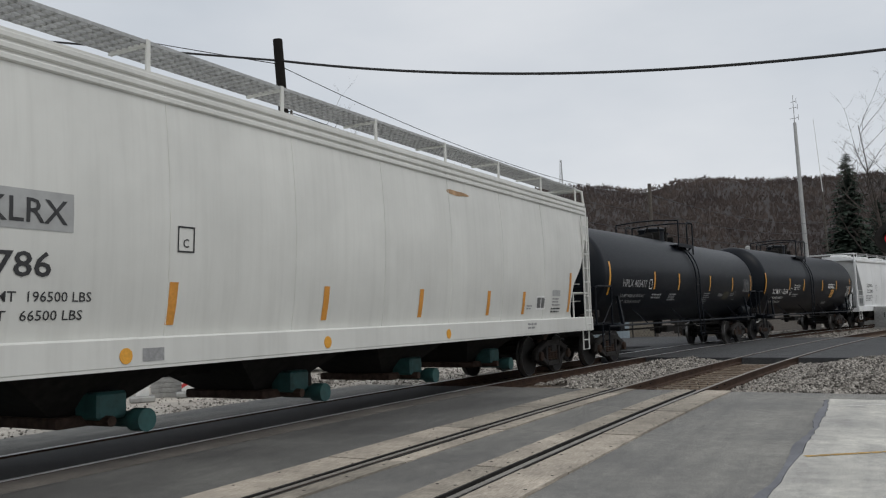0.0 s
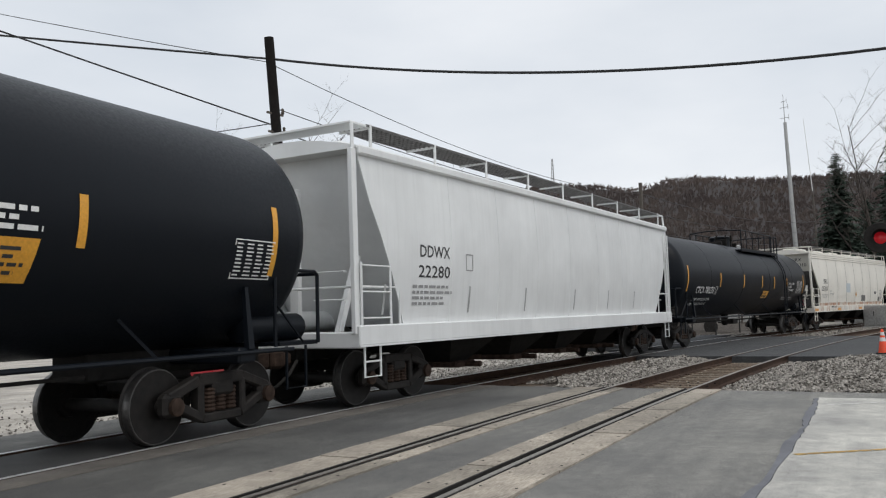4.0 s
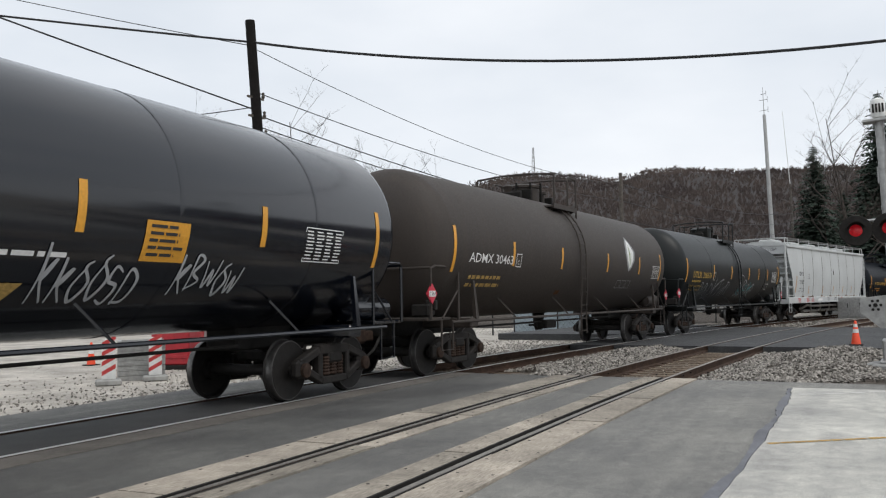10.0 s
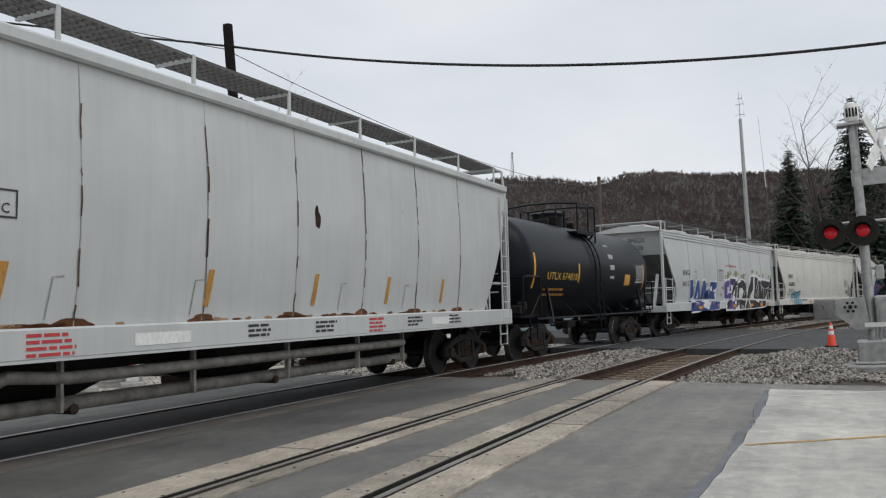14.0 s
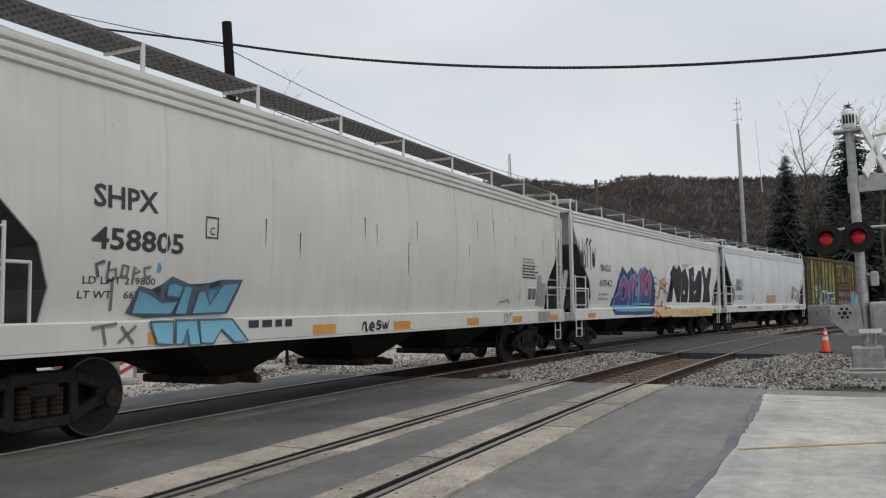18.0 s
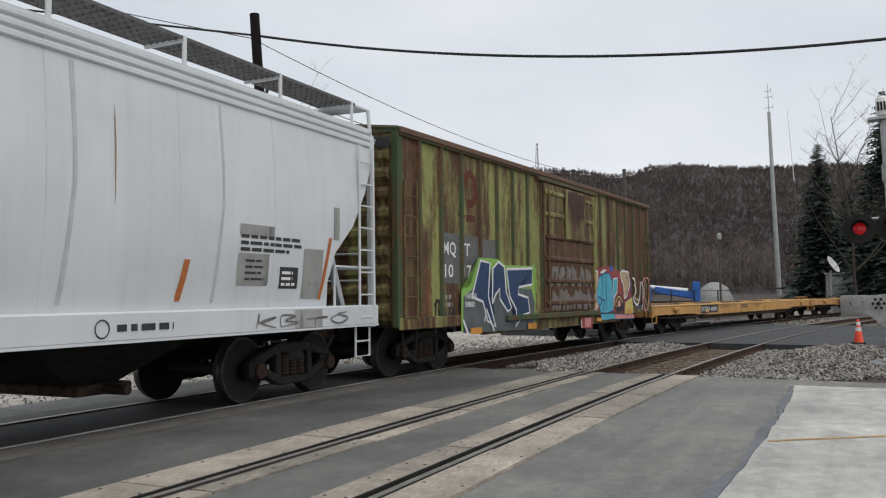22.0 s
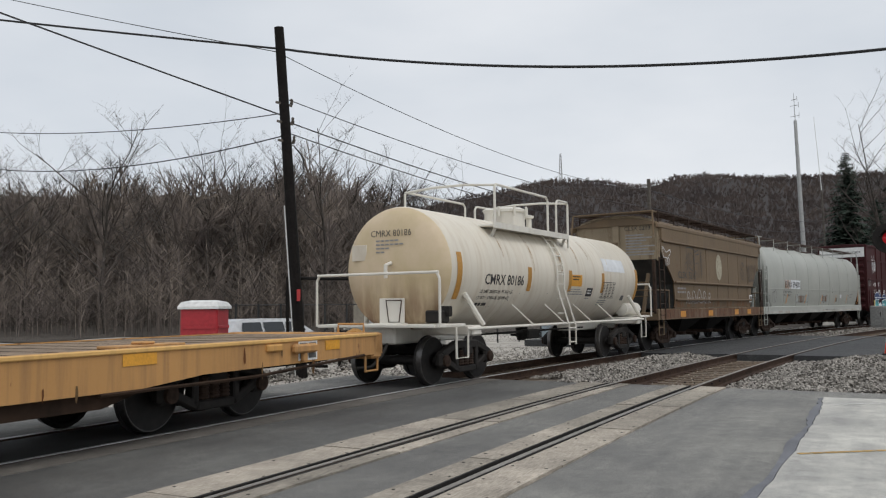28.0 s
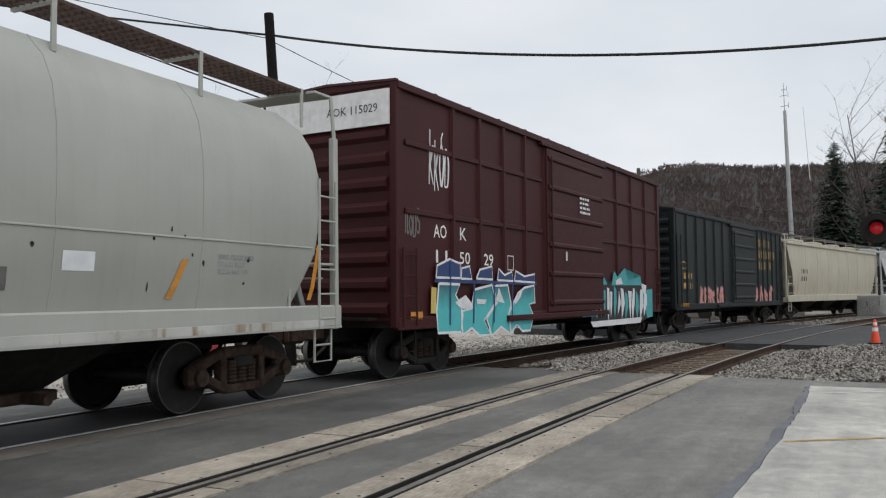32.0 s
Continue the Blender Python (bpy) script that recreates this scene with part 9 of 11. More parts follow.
on_side("seam_stain", c, [(-.025, 0), (.03, 0), (.02, 2.3), (-.02, 2.3)], [(0, 1, 2, 3)], .6, 1.42, car_skin[c.name], GR, .006, "", car_cuts[c.name])
scribble(c, 5.0, 1.05, 2.4, .2, SP["grey"], 51, 4, .012)
# 16
c, H = boxcar("boxcar", "faded green boxcar, rusted ribs and graffiti", 91.2, 15.25, "green_worn", 4.44, 7, (-1.45, 2.15), first=.72, door_mat=PAINT["green_rust"], rib_mat=PAINT["green_post"], bay_mats=(("green", "green_worn", "green_worn", "green", "green", "green", "green"), ("green", "green", "green_worn", "green_worn", "green_worn", "green_rust", "green_rust", "green_rust")))
for s_ in (-1, 1):
    part("roof_chord", Mesh().box(-H, H, s_ * 1.48, s_ * 1.56, 4.36, 4.48, .02), PAINT["rib_rust"], c)
part("side_panel", Mesh().box(-H + .05, -H + .68, -1.464, -1.40, 1.08, 4.34), PAINT["green_rust"], c)
OLD = plain("faded_maroon_mark", (0.13, 0.045, 0.03), 0.85, 0, 0.3, 9, 0.1)
stroke(c, [(-5.33, 3.70), (-5.30, 3.92), (-5.12, 3.98), (-4.95, 3.85), (-4.93, 3.5), (-5.05, 3.36), (-5.28, 3.36)], OLD, .09, .006, "faded_letter")
patch(c, -5.32, 2.98, .38, .14, OLD, .006, "faded_letter")
STAIN = weathered("orange_rust_stain", (0.30, 0.125, 0.045), .45, (0.05, 0.026, 0.018), (0.16, 0.085, 0.03))
patch(c, -7.12, 1.15, .34, .85, STAIN, .006, "rust")
patch(c, -6.34, 1.72, .74, .98, DKP, .006)
patch(c, -5.52, 1.72, .74, .98, DKP, .006)
patch(c, -4.70, 2.24, .76, .42, DKP, .006)
stencil(c, "MQ", -6.30, 2.28, .26, W, .52, .010, .01)
stencil(c, "T", -5.42, 2.28, .26, W, .24, .010, .01)
stencil(c, "10", -6.24, 1.84, .26, W, .34, .010, .01)
stencil(c, "17", -5.47, 1.84, .26, W, .34, .010, .01)
bars(c, -6.4, 1.42, .5, 2, GR, .08, .15)
bars(c, -5.7, 3.05, .6, 1, OLD, .06)
# grey field, blue letters edged in white, lime halo
GFIELD = plain("graffiti_grey_field", (0.10, 0.115, 0.12), 0.6, 0, 0.25, 3, 0.0)
BLUE2 = plain("graffiti_deep_blue", (0.016, 0.05, 0.135), 0.5, 0, 0.25, 2, 0.0)
shape(c, [(-5.70, .76), (-2.06, .68), (-1.94, 1.4), (-2.12, 2.16), (-3.6, 2.14), (-4.0, 2.26), (-4.9, 2.26), (-5.3, 1.68), (-5.68, 1.60)], SP["lime"], .066)
shape(c, [(-5.62, .74), (-2.12, .68), (-2.02, 1.3), (-2.2, 1.62), (-5.2, 1.62), (-5.6, 1.45)], GFIELD, .070)
shape(c, [(-5.25, 1.45), (-4.85, 2.20), (-4.40, 2.16), (-4.50, 1.45), (-4.15, .80), (-4.55, .95), (-4.75, 1.35)], BLUE2, .074, SP["white"], .028)
shape(c, [(-4.32, 1.30), (-4.28, 2.05), (-4.0, 2.20), (-3.7, 2.10), (-3.62, 1.55), (-3.35, 1.2), (-3.55, 1.12), (-3.95, 1.40), (-3.95, 1.62), (-4.15, 1.5)], BLUE2, .078, SP["white"], .028)
shape(c, [(-3.60, 2.05), (-2.18, 2.10), (-2.20, 1.72), (-2.95, 1.66), (-3.0, 1.5), (-2.45, 1.42), (-2.35, 1.08), (-2.75, 1.02), (-3.15, .78), (-3.1, 1.15), (-3.45, 1.45)], BLUE2, .082, SP["white"], .028)
stencil(c, "160200\n59800", -5.55, 1.42, .11, W, .5, .080)
stroke(c, [(-5.65, 1.0), (-5.45, .72)], SP["white"], .035, .085)
stroke(c, [(-4.7, .95), (-4.62, 1.2), (-4.25, .72)], SP["white"], .03, .086)
scribble(c, -6.7, .8, .9, .55, SP["black"], 61, 5, .03)
scribble(c, -2.05, 1.5, .3, .7, SP["lime"], 62, 3, .03)
# letters over the second half of the side, on a maroon cloud
shape(c, [(1.85, 1.02), (1.92, 1.63), (1.98, 2.08), (2.3, 2.23), (2.69, 2.19), (2.89, 2.26), (3.32, 2.3), (3.88, 2.28), (4.24, 2.2), (4.74, 2.19), (5.28, 2.2), (5.63, 1.97), (5.69, 1.49), (5.87, 1.27), (5.9, 0.88), (3.99, 0.95)], MAROON, 0.0660)
shape(c, [(2.06, 1.96), (2.2, 2.16), (2.49, 2.13), (2.54, 1.84), (2.34, 1.42), (2.49, 1.16), (2.2, 1.01), (1.76, 1.02), (1.97, 1.32), (2.11, 1.73)], SP["tanspray"], 0.0690, SP["white"], 0.030)
stroke(c, smooth_line([(1.87, 1.88), (1.75, 1.28)], 4), SP["blue"], 0.050, 0.0680)
stroke(c, smooth_line([(1.92, 1.98), (1.85, 1.63), (1.8, 1.27)], 4), SP["white"], 0.025, 0.0690)
shape(c, [(2.49, 1.74), (2.64, 1.98), (2.89, 2.04), (3.15, 2.1), (3.54, 2.09), (3.82, 1.87), (3.76, 1.41), (3.87, 1.01), (3.31, 0.93), (2.68, 0.95), (2.58, 1.16), (2.34, 1.37)], SP["cyan"], 0.0710, SP["navy"], 0.020)
stroke(c, smooth_line([(2.89, 2.01), (2.84, 1.36), (3.04, 1.31), (2.88, 0.99)], 4), SP["navy"], 0.020, 0.0775)
stroke(c, smooth_line([(3.21, 2.02), (3.22, 1.41), (3.15, 0.98)], 4), SP["navy"], 0.020, 0.0775)
stroke(c, smooth_line([(2.49, 1.42), (2.78, 1.34), (2.73, 1.2), (2.58, 1.18)], 4), SP["navy"], 0.020, 0.0775)
shape(c, [(2.69, 2.1), (3.1, 2.21), (3.31, 2.17), (2.89, 2.07)], SP["white"], 0.0700)
shape(c, [(3.59, 2.29), (3.88, 2.33), (3.9, 2.16), (3.65, 2.14)], SP["blue"], 0.0700)
shape(c, [(3.88, 1.93), (4.3, 1.97), (4.21, 1.53), (3.99, 1.41), (3.87, 1.12), (3.8, 1.41)], SP["cyan"], 0.0720, SP["white"], 0.025)
shape(c, [(4.59, 2.13), (4.81, 2.2), (5.42, 2.16), (5.53, 1.78), (5.13, 1.4), (4.93, 1.34), (4.87, 1.77), (4.64, 1.95)], SP["tanspray"], 0.0730, SP["white"], 0.030)
stroke(c, smooth_line([(5.14, 2.02), (5.35, 1.9), (5.27, 1.59), (5.07, 1.49)], 4), SP["navy"], 0.018, 0.0790)
shape(c, [(5.0, 1.25), (5.77, 1.4), (5.86, 0.88), (5.26, 0.84), (4.92, 0.88)], SP["yellow"], 0.0730, SP["navy"], 0.018)
shape(c, [(5.1, 1.0), (5.62, 1.02), (5.66, 0.86), (5.13, 0.86)], SP["orange"], 0.0790)
shape(c, [(4.05, 1.35), (4.48, 1.5), (4.86, 1.28), (4.89, 0.98), (4.23, 0.94), (3.99, 1.09)], SP["black"], 0.0740)
shape(c, [(4.25, 1.26), (4.5, 1.33), (4.58, 1.12), (4.28, 1.1)], SP["pink"], 0.0760)
stroke(c, smooth_line([(4.13, 1.09), (4.08, 1.26), (4.42, 1.41), (4.76, 1.22)], 4), SP["yellow"], 0.022, 0.0770)
shape(c, [(3.99, 0.9), (5.9, 0.85), (5.95, 0.71), (3.98, 0.74)], SP["pink"], 0.0700, SP["navy"], 0.012)
shape(c, [(2.73, 0.91), (3.96, 0.9), (3.96, 0.76), (2.73, 0.74)], SP["cyan"], 0.0700)
shape(c, [(1.08, 0.85), (2.11, 0.87), (1.97, 0.54), (1.08, 0.59)], MAROON, 0.0680)
shape(c, [(1.4, 0.85), (1.92, 0.83), (1.83, 0.6), (1.4, 0.6)], SP["pink"], 0.0700)
stroke(c, smooth_line([(1.08, 0.81), (1.14, 0.6)], 4), SP["white"], 0.030, 0.0720)
shape(c, [(2.34, 0.82), (2.8, 0.82), (2.8, 0.72), (2.34, 0.73)], SP["orange"], 0.0740)
stroke(c, smooth_line([(5.73, 1.91), (5.64, 1.46)], 4), SP["blue"], 0.030, 0.0700)
stroke(c, smooth_line([(5.85, 1.98), (6.07, 1.92), (6.14, 1.53), (5.91, 1.33), (6.29, 1.13), (6.61, 1.39), (6.7, 1.86)], 4), SP["white"], 0.035, 0.0700)
stroke(c, smooth_line([(5.96, 1.79), (6.26, 1.59), (5.99, 1.39), (6.45, 1.26)], 4), SP["tanspray"], 0.035, 0.0700)
stroke(c, smooth_line([(6.86, 1.8), (7.28, 2.01), (7.72, 1.88), (7.61, 1.1), (7.17, 0.97), (7.02, 1.53)], 4), SP["pink"], 0.035, 0.0700)
stroke(c, smooth_line([(7.28, 1.94), (7.18, 1.39), (7.52, 1.1), (7.71, 1.53)], 4), SP["tanspray"], 0.035, 0.0700)
stroke(c, smooth_line([(6.84, 0.98), (7.02, 1.66), (6.78, 1.87)], 4), SP["white"], 0.035, 0.0700)
stroke(c, smooth_line([(6.29, 1.06), (6.84, 1.12), (6.93, 1.53)], 4), SP["navy"], 0.035, 0.0700)
for x in (-5.35, -2.5):
    patch(c, x, .70, .5, .13, MAT["orange"], .098, "reflector")
car_skin[c.name] = lambda z: 1.56
part("door_panel", Mesh().box(-1.43, 2.13, -1.566, -1.55, 2.92, 4.18), PAINT["green_worn"], c, "greener upper panels of the door")
part("door_edge", Mesh().box(2.05, 2.15, -1.60, -1.55, 1.5, 4.2, .01), PAINT["green"], c)
part("door_plate", Mesh().box(-.15, 1.35, -1.625, -1.60, 2.90, 4.18, .008), PAINT["green_worn"], c, "welded repair plate on the door")
shape(c, smooth_line([(.05, 4.12), (.02, 3.85), (.22, 3.6), (.30, 3.3), (.55, 3.45), (.75, 3.2), (.95, 3.5), (1.18, 3.45), (1.15, 3.8), (1.25, 4.12)]), weathered("door_brown_rust", (0.14, 0.10, 0.05), .9, (0.026, 0.014, 0.011), (0.085, 0.042, 0.028)), .070, None, .03, "rust")
wild(c, -1.1, 1.75, 2.9, .40, 91, 6, SP["grey"], SP["dust"], None, .05, .03)
wild(c, -1.1, 1.15, 2.9, .40, 93, 6, SP["grey"], SP["dust"], None, .05, .03)
part("end_board", Mesh().box(-H - .09, -H - .075, -1.36, .2, 4.12, 4.30), K_, c)
hopper_end_mark(c, -H - .092, 4.145, W, ("MQT 1017",), -.28, .13)
# 17, 18
c, H = flatcar("flat_car", "long ochre flat car with empty timber deck", 112.1, 24.6)
on_side("number_board", c, [(-7.55, 0), (-5.28, 0), (-5.18, .32), (-7.45, .32)], [(0, 1, 2, 3)], 0, .69, car_skin[c.name], K_, .006)
stencil(c, "DODX 48841", -7.4, .77, .18, W, 2.0, .011, 0, .1)
bars(c, -4.83, .94, .35, 2, K_, .04, .08)
stencil(c, "LD LMT 157600", -4.42, .88, .10, K_, .75)
for x in (-6.9, -3.2, -.6, 3.6, 8.0):
    patch(c, x, .72, .42, .12, MAT["orange"], .009, "reflector")
bars(c, -1.8, .92, 1.2, 2, K_, .05, .09)
stencil(c, "FOR RESTRICTED LOADING ONLY\nSEE EQUIPMENT REGISTER", .55, .93, .055, K_, 1.15)
for k in range(22):
    blob(c, random.uniform(-11, 11), random.uniform(.62, .95), random.uniform(.02, .06), random.uniform(.12, .3), DECKGRIME if k % 2 else RUST, 400 + k, "grime")
c, H = flatcar("flat_car", "long worn ochre flat car with numbered side sill", 139.57, 28.3, "deck_worn")
on_side("number_board", c, [(-6.9, 0), (-4.3, 0), (-4.2, .30), (-6.8, .30)], [(0, 1, 2, 3)], 0, .70, car_skin[c.name], K_, .006)
stencil(c, "DODX 40700", -6.7, .78, .16, W, 2.2, .011)
patch(c, 9.0, .88, .5, .13, MAT["yellow"], .009, "reflector")
patch(c, 12.95, .86, .4, .14, MAT["yellow"], .009, "reflector")
patch(c, 12.25, .74, .48, .28, W, .007)
patch(c, 12.28, .77, .19, .22, DKP, .012)
patch(c, 12.50, .77, .19, .22, DKP, .012)
part("tie_down", Mesh().box(11.5, 11.85, -1.55, -1.45, .90, 1.0, .02), PAINT["deck"], c)
part("hand_brake", Mesh().lathe([(0, .2), (.05, .24), (.1, .2)], 'x', 14, (14.6, -1.0, .9)), PAINT["deck"], c)
for k in range(22):
    blob(c, random.uniform(-12.5, 13), random.uniform(.62, .95), random.uniform(.02, .06), random.uniform(.12, .3), DECKGRIME if k % 2 else RUST, 440 + k, "grime")
# 19
c, H = tank("tank_car", "short stained cream tank car with white railings", 161.4, 11.3, "creamtank", 1.25, 2.24, trim=PAINT["trimwhite"], xl=-.52, marks=(-5.35, -2.13, .29, 2.64, 5.55), over=.55, head=.30, bands=3, truck_in=1.1, bolster_in=.85, reach=.62, loop=True)
stencil(c, "CMRX 80186", -4.28, 1.94, .22, K_, 1.85, .006, .01)
load_lines(c, -4.4, 1.76, K_, "LD LMT 205600 LB  93 300 KG", "LT WT    57400 LB  26 000 KG", .07, .13, 1.5)
bars(c, -4.4, 1.5, .6, 1, K_, .06)
patch(c, .36, 1.97, .72, .29, MAT["yellow"], .007, "warning_panel")
patch(c, 2.75, 2.42, 1.75, .36, WHP, .006)
patch(c, 1.50, 1.72, .42, .22, K_)
bars(c, 1.54, 1.86, .32, 2, W, .03, .07, .012)
bars(c, 1.5, 1.66, .42, 1, GR, .025, .05)
patch(c, 4.35, 1.62, .26, .14, DKP)
spec_table(c, 2.62, 1.68, 1.05, .44, K_)
bars(c, 2.6, 1.60, .8, 3, GR, .025, .055)
bars(c, .25, 1.88, 1.1, 3, GR, .025, .06)
bars(c, .42, 2.20, .6, 2, K_, .03, .07, .012)
DRIP = plain("rust_wash", (0.52, 0.38, 0.24), 0.7, 0, 0.25, 5, 0.0)
for x, z, w, h in ((-1.9, 3.2, .10, .9), (-.25, 3.0, .16, .7), (.9, 3.3, .08, .8), (1.75, 3.25, .06, .55), (-3.4, 3.1, .07, .6)):
    blob(c, x, z - h / 2, w, h, DRIP, int(x * 10), "rust_wash", .0035)
for k in range(26):
    blob(c, random.uniform(-4.2, -1.0), random.uniform(1.45, 2.0), random.uniform(.02, .06), .012, K_, 900 + k, "chip", .005)
HEADP = stained_head("paint_stained_head", (0.66, 0.53, 0.38), (0.17, 0.085, 0.04), 1.15, 2.25)
head_ring = [(-H + .30 * (1 - math.cos(math.pi / 2 * (k / 8))) - .004, max(.03, 1.25 * math.sin(math.pi / 2 * (k / 8)) ** .8)) for k in range(8)]
part("head", Mesh().lathe(head_ring + [(head_ring[-1][0] + .01, head_ring[-1][1] - .02), (-H + .1, .05)], 'x', 48, (0, 0, 2.24)), HEADP, c, "rust-stained tank head", True)
vs, fs = fitted("CMRX 80186", .13, .95)
part("head_lettering", Mesh().add([(-H - .008, .48 - x, z + 2.88) for x, z in vs], fs), K_, c)
for k, w in enumerate((.62, .66, .34, .30)):
    for j in range(int(w / .11)):
        part("head_print", Mesh().box(-H - .006, -H - .002, .36 - j * .11 - .09, .36 - j * .11, 2.78 - k * .075, 2.81 - k * .075), GR, c)
part("head_patch", Mesh().box(-H + .035, -H + .05, .62, .98, 2.42, 2.74, .005), PAINT["creamtank"], c, "paler repainted square")
plate = part("warning_plate", Mesh().box(-H - .10, -H - .085, -.36, .22, 1.17, 1.66, .004), PAINT["trimwhite"], c, "worn white warning plate")
part("plate_mark", Mesh().tube([(-H - .106, -.30, 1.62), (-H - .106, .06, 1.62), (-H - .106, .0, 1.20), (-H - .106, -.24, 1.20), (-H - .106, -.30, 1.62)], .012, 5), MAT["rail_rust"], plate)
part("head_valve", Mesh().tube([(-H - .02, 0, 2.35), (-H - .2, 0, 2.30), (-H - .2, 0, 2.05)], .04, 8), PAINT["trimwhite"], c)
# 20
c, H = hopper("covered_hopper_car", "rusty tan hopper with stepped sides", 174.5, 12.9, "tan", 4.14, 0, "panel", "truck_rust", bays=2, board=MAT["truck_rust"], posts=MAT["truck_rust"])
stencil(c, "CLSX  5213", -4.6, 2.38, .23, K_, 1.85, .008, .012)
for z, q, w in ((2.23, 1.75, .05), (3.54, .62, .045), (1.64, 1.9, .03)):
    for y in (-1, 1):
        part("belt_rail", Mesh().box(-H + q, H - q, y * 1.44, y * (1.49 + w), z - .035, z + .035, .02), PAINT["tan"], c)
part("upper_band", Mesh().box(-H + .5, H - .5, -1.515, -1.44, 3.56, 4.0, .02), PAINT["tan"], c)
ENDP = weathered("dusty_tan_end", (0.30, 0.24, 0.165), .22, (0.06, 0.04, 0.028), (0.19, 0.13, 0.08))
for s_ in (-1, 1):
    arch = [(-1.45, 2.95), (-1.45, 4.06), (-1.25, 4.24), (-.8, 4.38), (0, 4.44), (.8, 4.38), (1.25, 4.24), (1.45, 4.06), (1.45, 2.95)]
    part("end_bulkhead", Mesh().loft([[(s_ * (H - q), y_, z_) for y_, z_ in arch] for q in (.44, .50)]), ENDP, c, "dusty tan end panel with small print")
    part("end_stiffener", Mesh().box(s_ * (H - .36), s_ * (H - .44), -.12, .12, 2.95, 4.36, .02), ENDP, c)
    part("end_flange", Mesh().tube([(s_ * (H - .43), y_ * .96, z_ - .05) for y_, z_ in arch], .035, 6), ENDP, c)
hopper_end_mark(c, -H + .438, 3.92, K_, ("CLSX 5213",), -.28, .14)
for k in range(8):
    part("end_print", Mesh().box(-H + .434, -H + .439, -.32 - (.62, .9, .7, .55, .98, .75, .98, .95)[k], -.32, 3.74 - .092 * k, 3.78 - .092 * k), GR, c)
for g in ([(-6.03, 3.36), (-6.0, 3.03), (-5.55, 2.99), (-5.23, 3.26), (-5.54, 3.25), (-5.31, 3.3), (-5.7, 3.19), (-6.03, 3.36)], [(-5.75, 2.97), (-5.78, 2.74)], [(-5.6, 2.98), (-5.6, 2.75)], [(-5.43, 2.99), (-5.48, 2.79)]):
    stroke(c, g, SP["white"], .016, .010)
on_side("emblem", c, [(.38 * math.cos(k * .5236), .5 * math.sin(k * .5236)) for k in range(12)], [tuple(range(12))], .16, 2.88, car_skin[c.name], plain("faded_emblem", (0.42, 0.38, 0.28), 0.7, 0, 0.2, 6, 0.0), .008, "faded round emblem", car_cuts[c.name])
for g in ([(-3.56, 3.46), (-3.69, 3.45), (-3.6, 3.26), (-3.72, 3.02), (-3.37, 3.28), (-3.5, 3.0), (-3.68, 2.63), (-3.9, 2.82), (-3.56, 3.0)],
          [(-3.47, 2.77), (-3.21, 3.31), (-2.89, 3.13), (-2.88, 2.82), (-3.02, 2.64), (-3.47, 2.77)],
          [(-3.26, 2.92), (-3.15, 3.02), (-3.05, 2.93), (-3.14, 2.83), (-3.26, 2.92)],
          [(-2.82, 2.66), (-2.8, 3.07), (-2.82, 3.31), (-2.29, 3.44), (-2.29, 3.28), (-2.71, 3.23), (-2.73, 2.91), (-2.33, 2.97), (-2.38, 2.44), (-2.76, 2.67), (-2.99, 2.43)],
          [(-3.56, 3.46), (-3.16, 3.48), (-2.65, 3.37)], [(-2.09, 3.45), (-2.07, 2.41)]):
    stroke(c, g, K_, .017, .010)
for k in range(4):
    stroke(c, smooth_line([(-2.12, 3.3 - k * .22), (-1.98, 3.36 - k * .22), (-1.98, 3.22 - k * .22), (-2.12, 3.24 - k * .22)]), K_, .014, .010)
for g in ([(3.68, 3.04), (3.53, 3.22), (3.25, 2.96), (3.6, 2.76), (3.37, 2.49), (3.15, 2.8)], [(4.04, 2.39), (4.1, 3.1), (4.34, 3.0), (4.37, 2.41)], [(4.52, 3.12), (4.46, 2.45), (4.84, 2.50)], [(4.9, 3.15), (4.86, 2.48), (5.2, 2.50)], [(5.1, 3.15), (5.3, 2.84), (5.55, 3.15), (5.2, 2.34)]):
    for dx in (0, .13):
        stroke(c, [(x + dx, z - dx * .25) for x, z in g], SP["black"], .015, .010)
for k, (x, w, h) in enumerate(((-3.72, .42, .34), (-3.22, .55, .36), (-2.6, .6, .42), (-1.95, .5, .36), (-1.25, .32, .30))):
    stroke(c, smooth_line([(x, 1.60), (x + w * .1, 1.53), (x + w * .45, 1.60), (x + w * .9, 1.52), (x + w, 1.64), (x + w * .75, 1.60 + h * .8), (x + w * .4, 1.58 + h), (x + w * .2, 1.58 + h * .5), (x, 1.60)]), SP["white"], .011, .012)
    stroke(c, smooth_line([(x + w * .35, 1.66), (x + w * .55, 1.74), (x + w * .45, 1.62)]), SP["white"], .010, .012)
bars(c, -4.6, 2.0, 1.0, 2, GR, .06, .13)
patch(c, 4.6, 1.55, .45, .3, W)
patch(c, 4.65, 1.6, .35, .2, DKP, .01)
RUSTT = weathered("rusting_tan_sill", (0.22, 0.17, 0.12), .66, (0.05, 0.026, 0.018), (0.17, 0.08, 0.04))
patch(c, -6.5, 1.025, 13.0, .305, RUSTT, .0025, "rusted_edge")
patch(c, -4.9, 1.40, 9.8, .22, weathered("rusting_tan_edge", (0.155, 0.12, 0.08), .5, (0.05, 0.028, 0.02), (0.26, 0.13, 0.06)), .0035, "rusted_edge")
for x in (-4.6, -1.5, 2.0, 3.9):
    patch(c, x, 1.06, .55, .20, MAT["orange"], .006, "reflector")
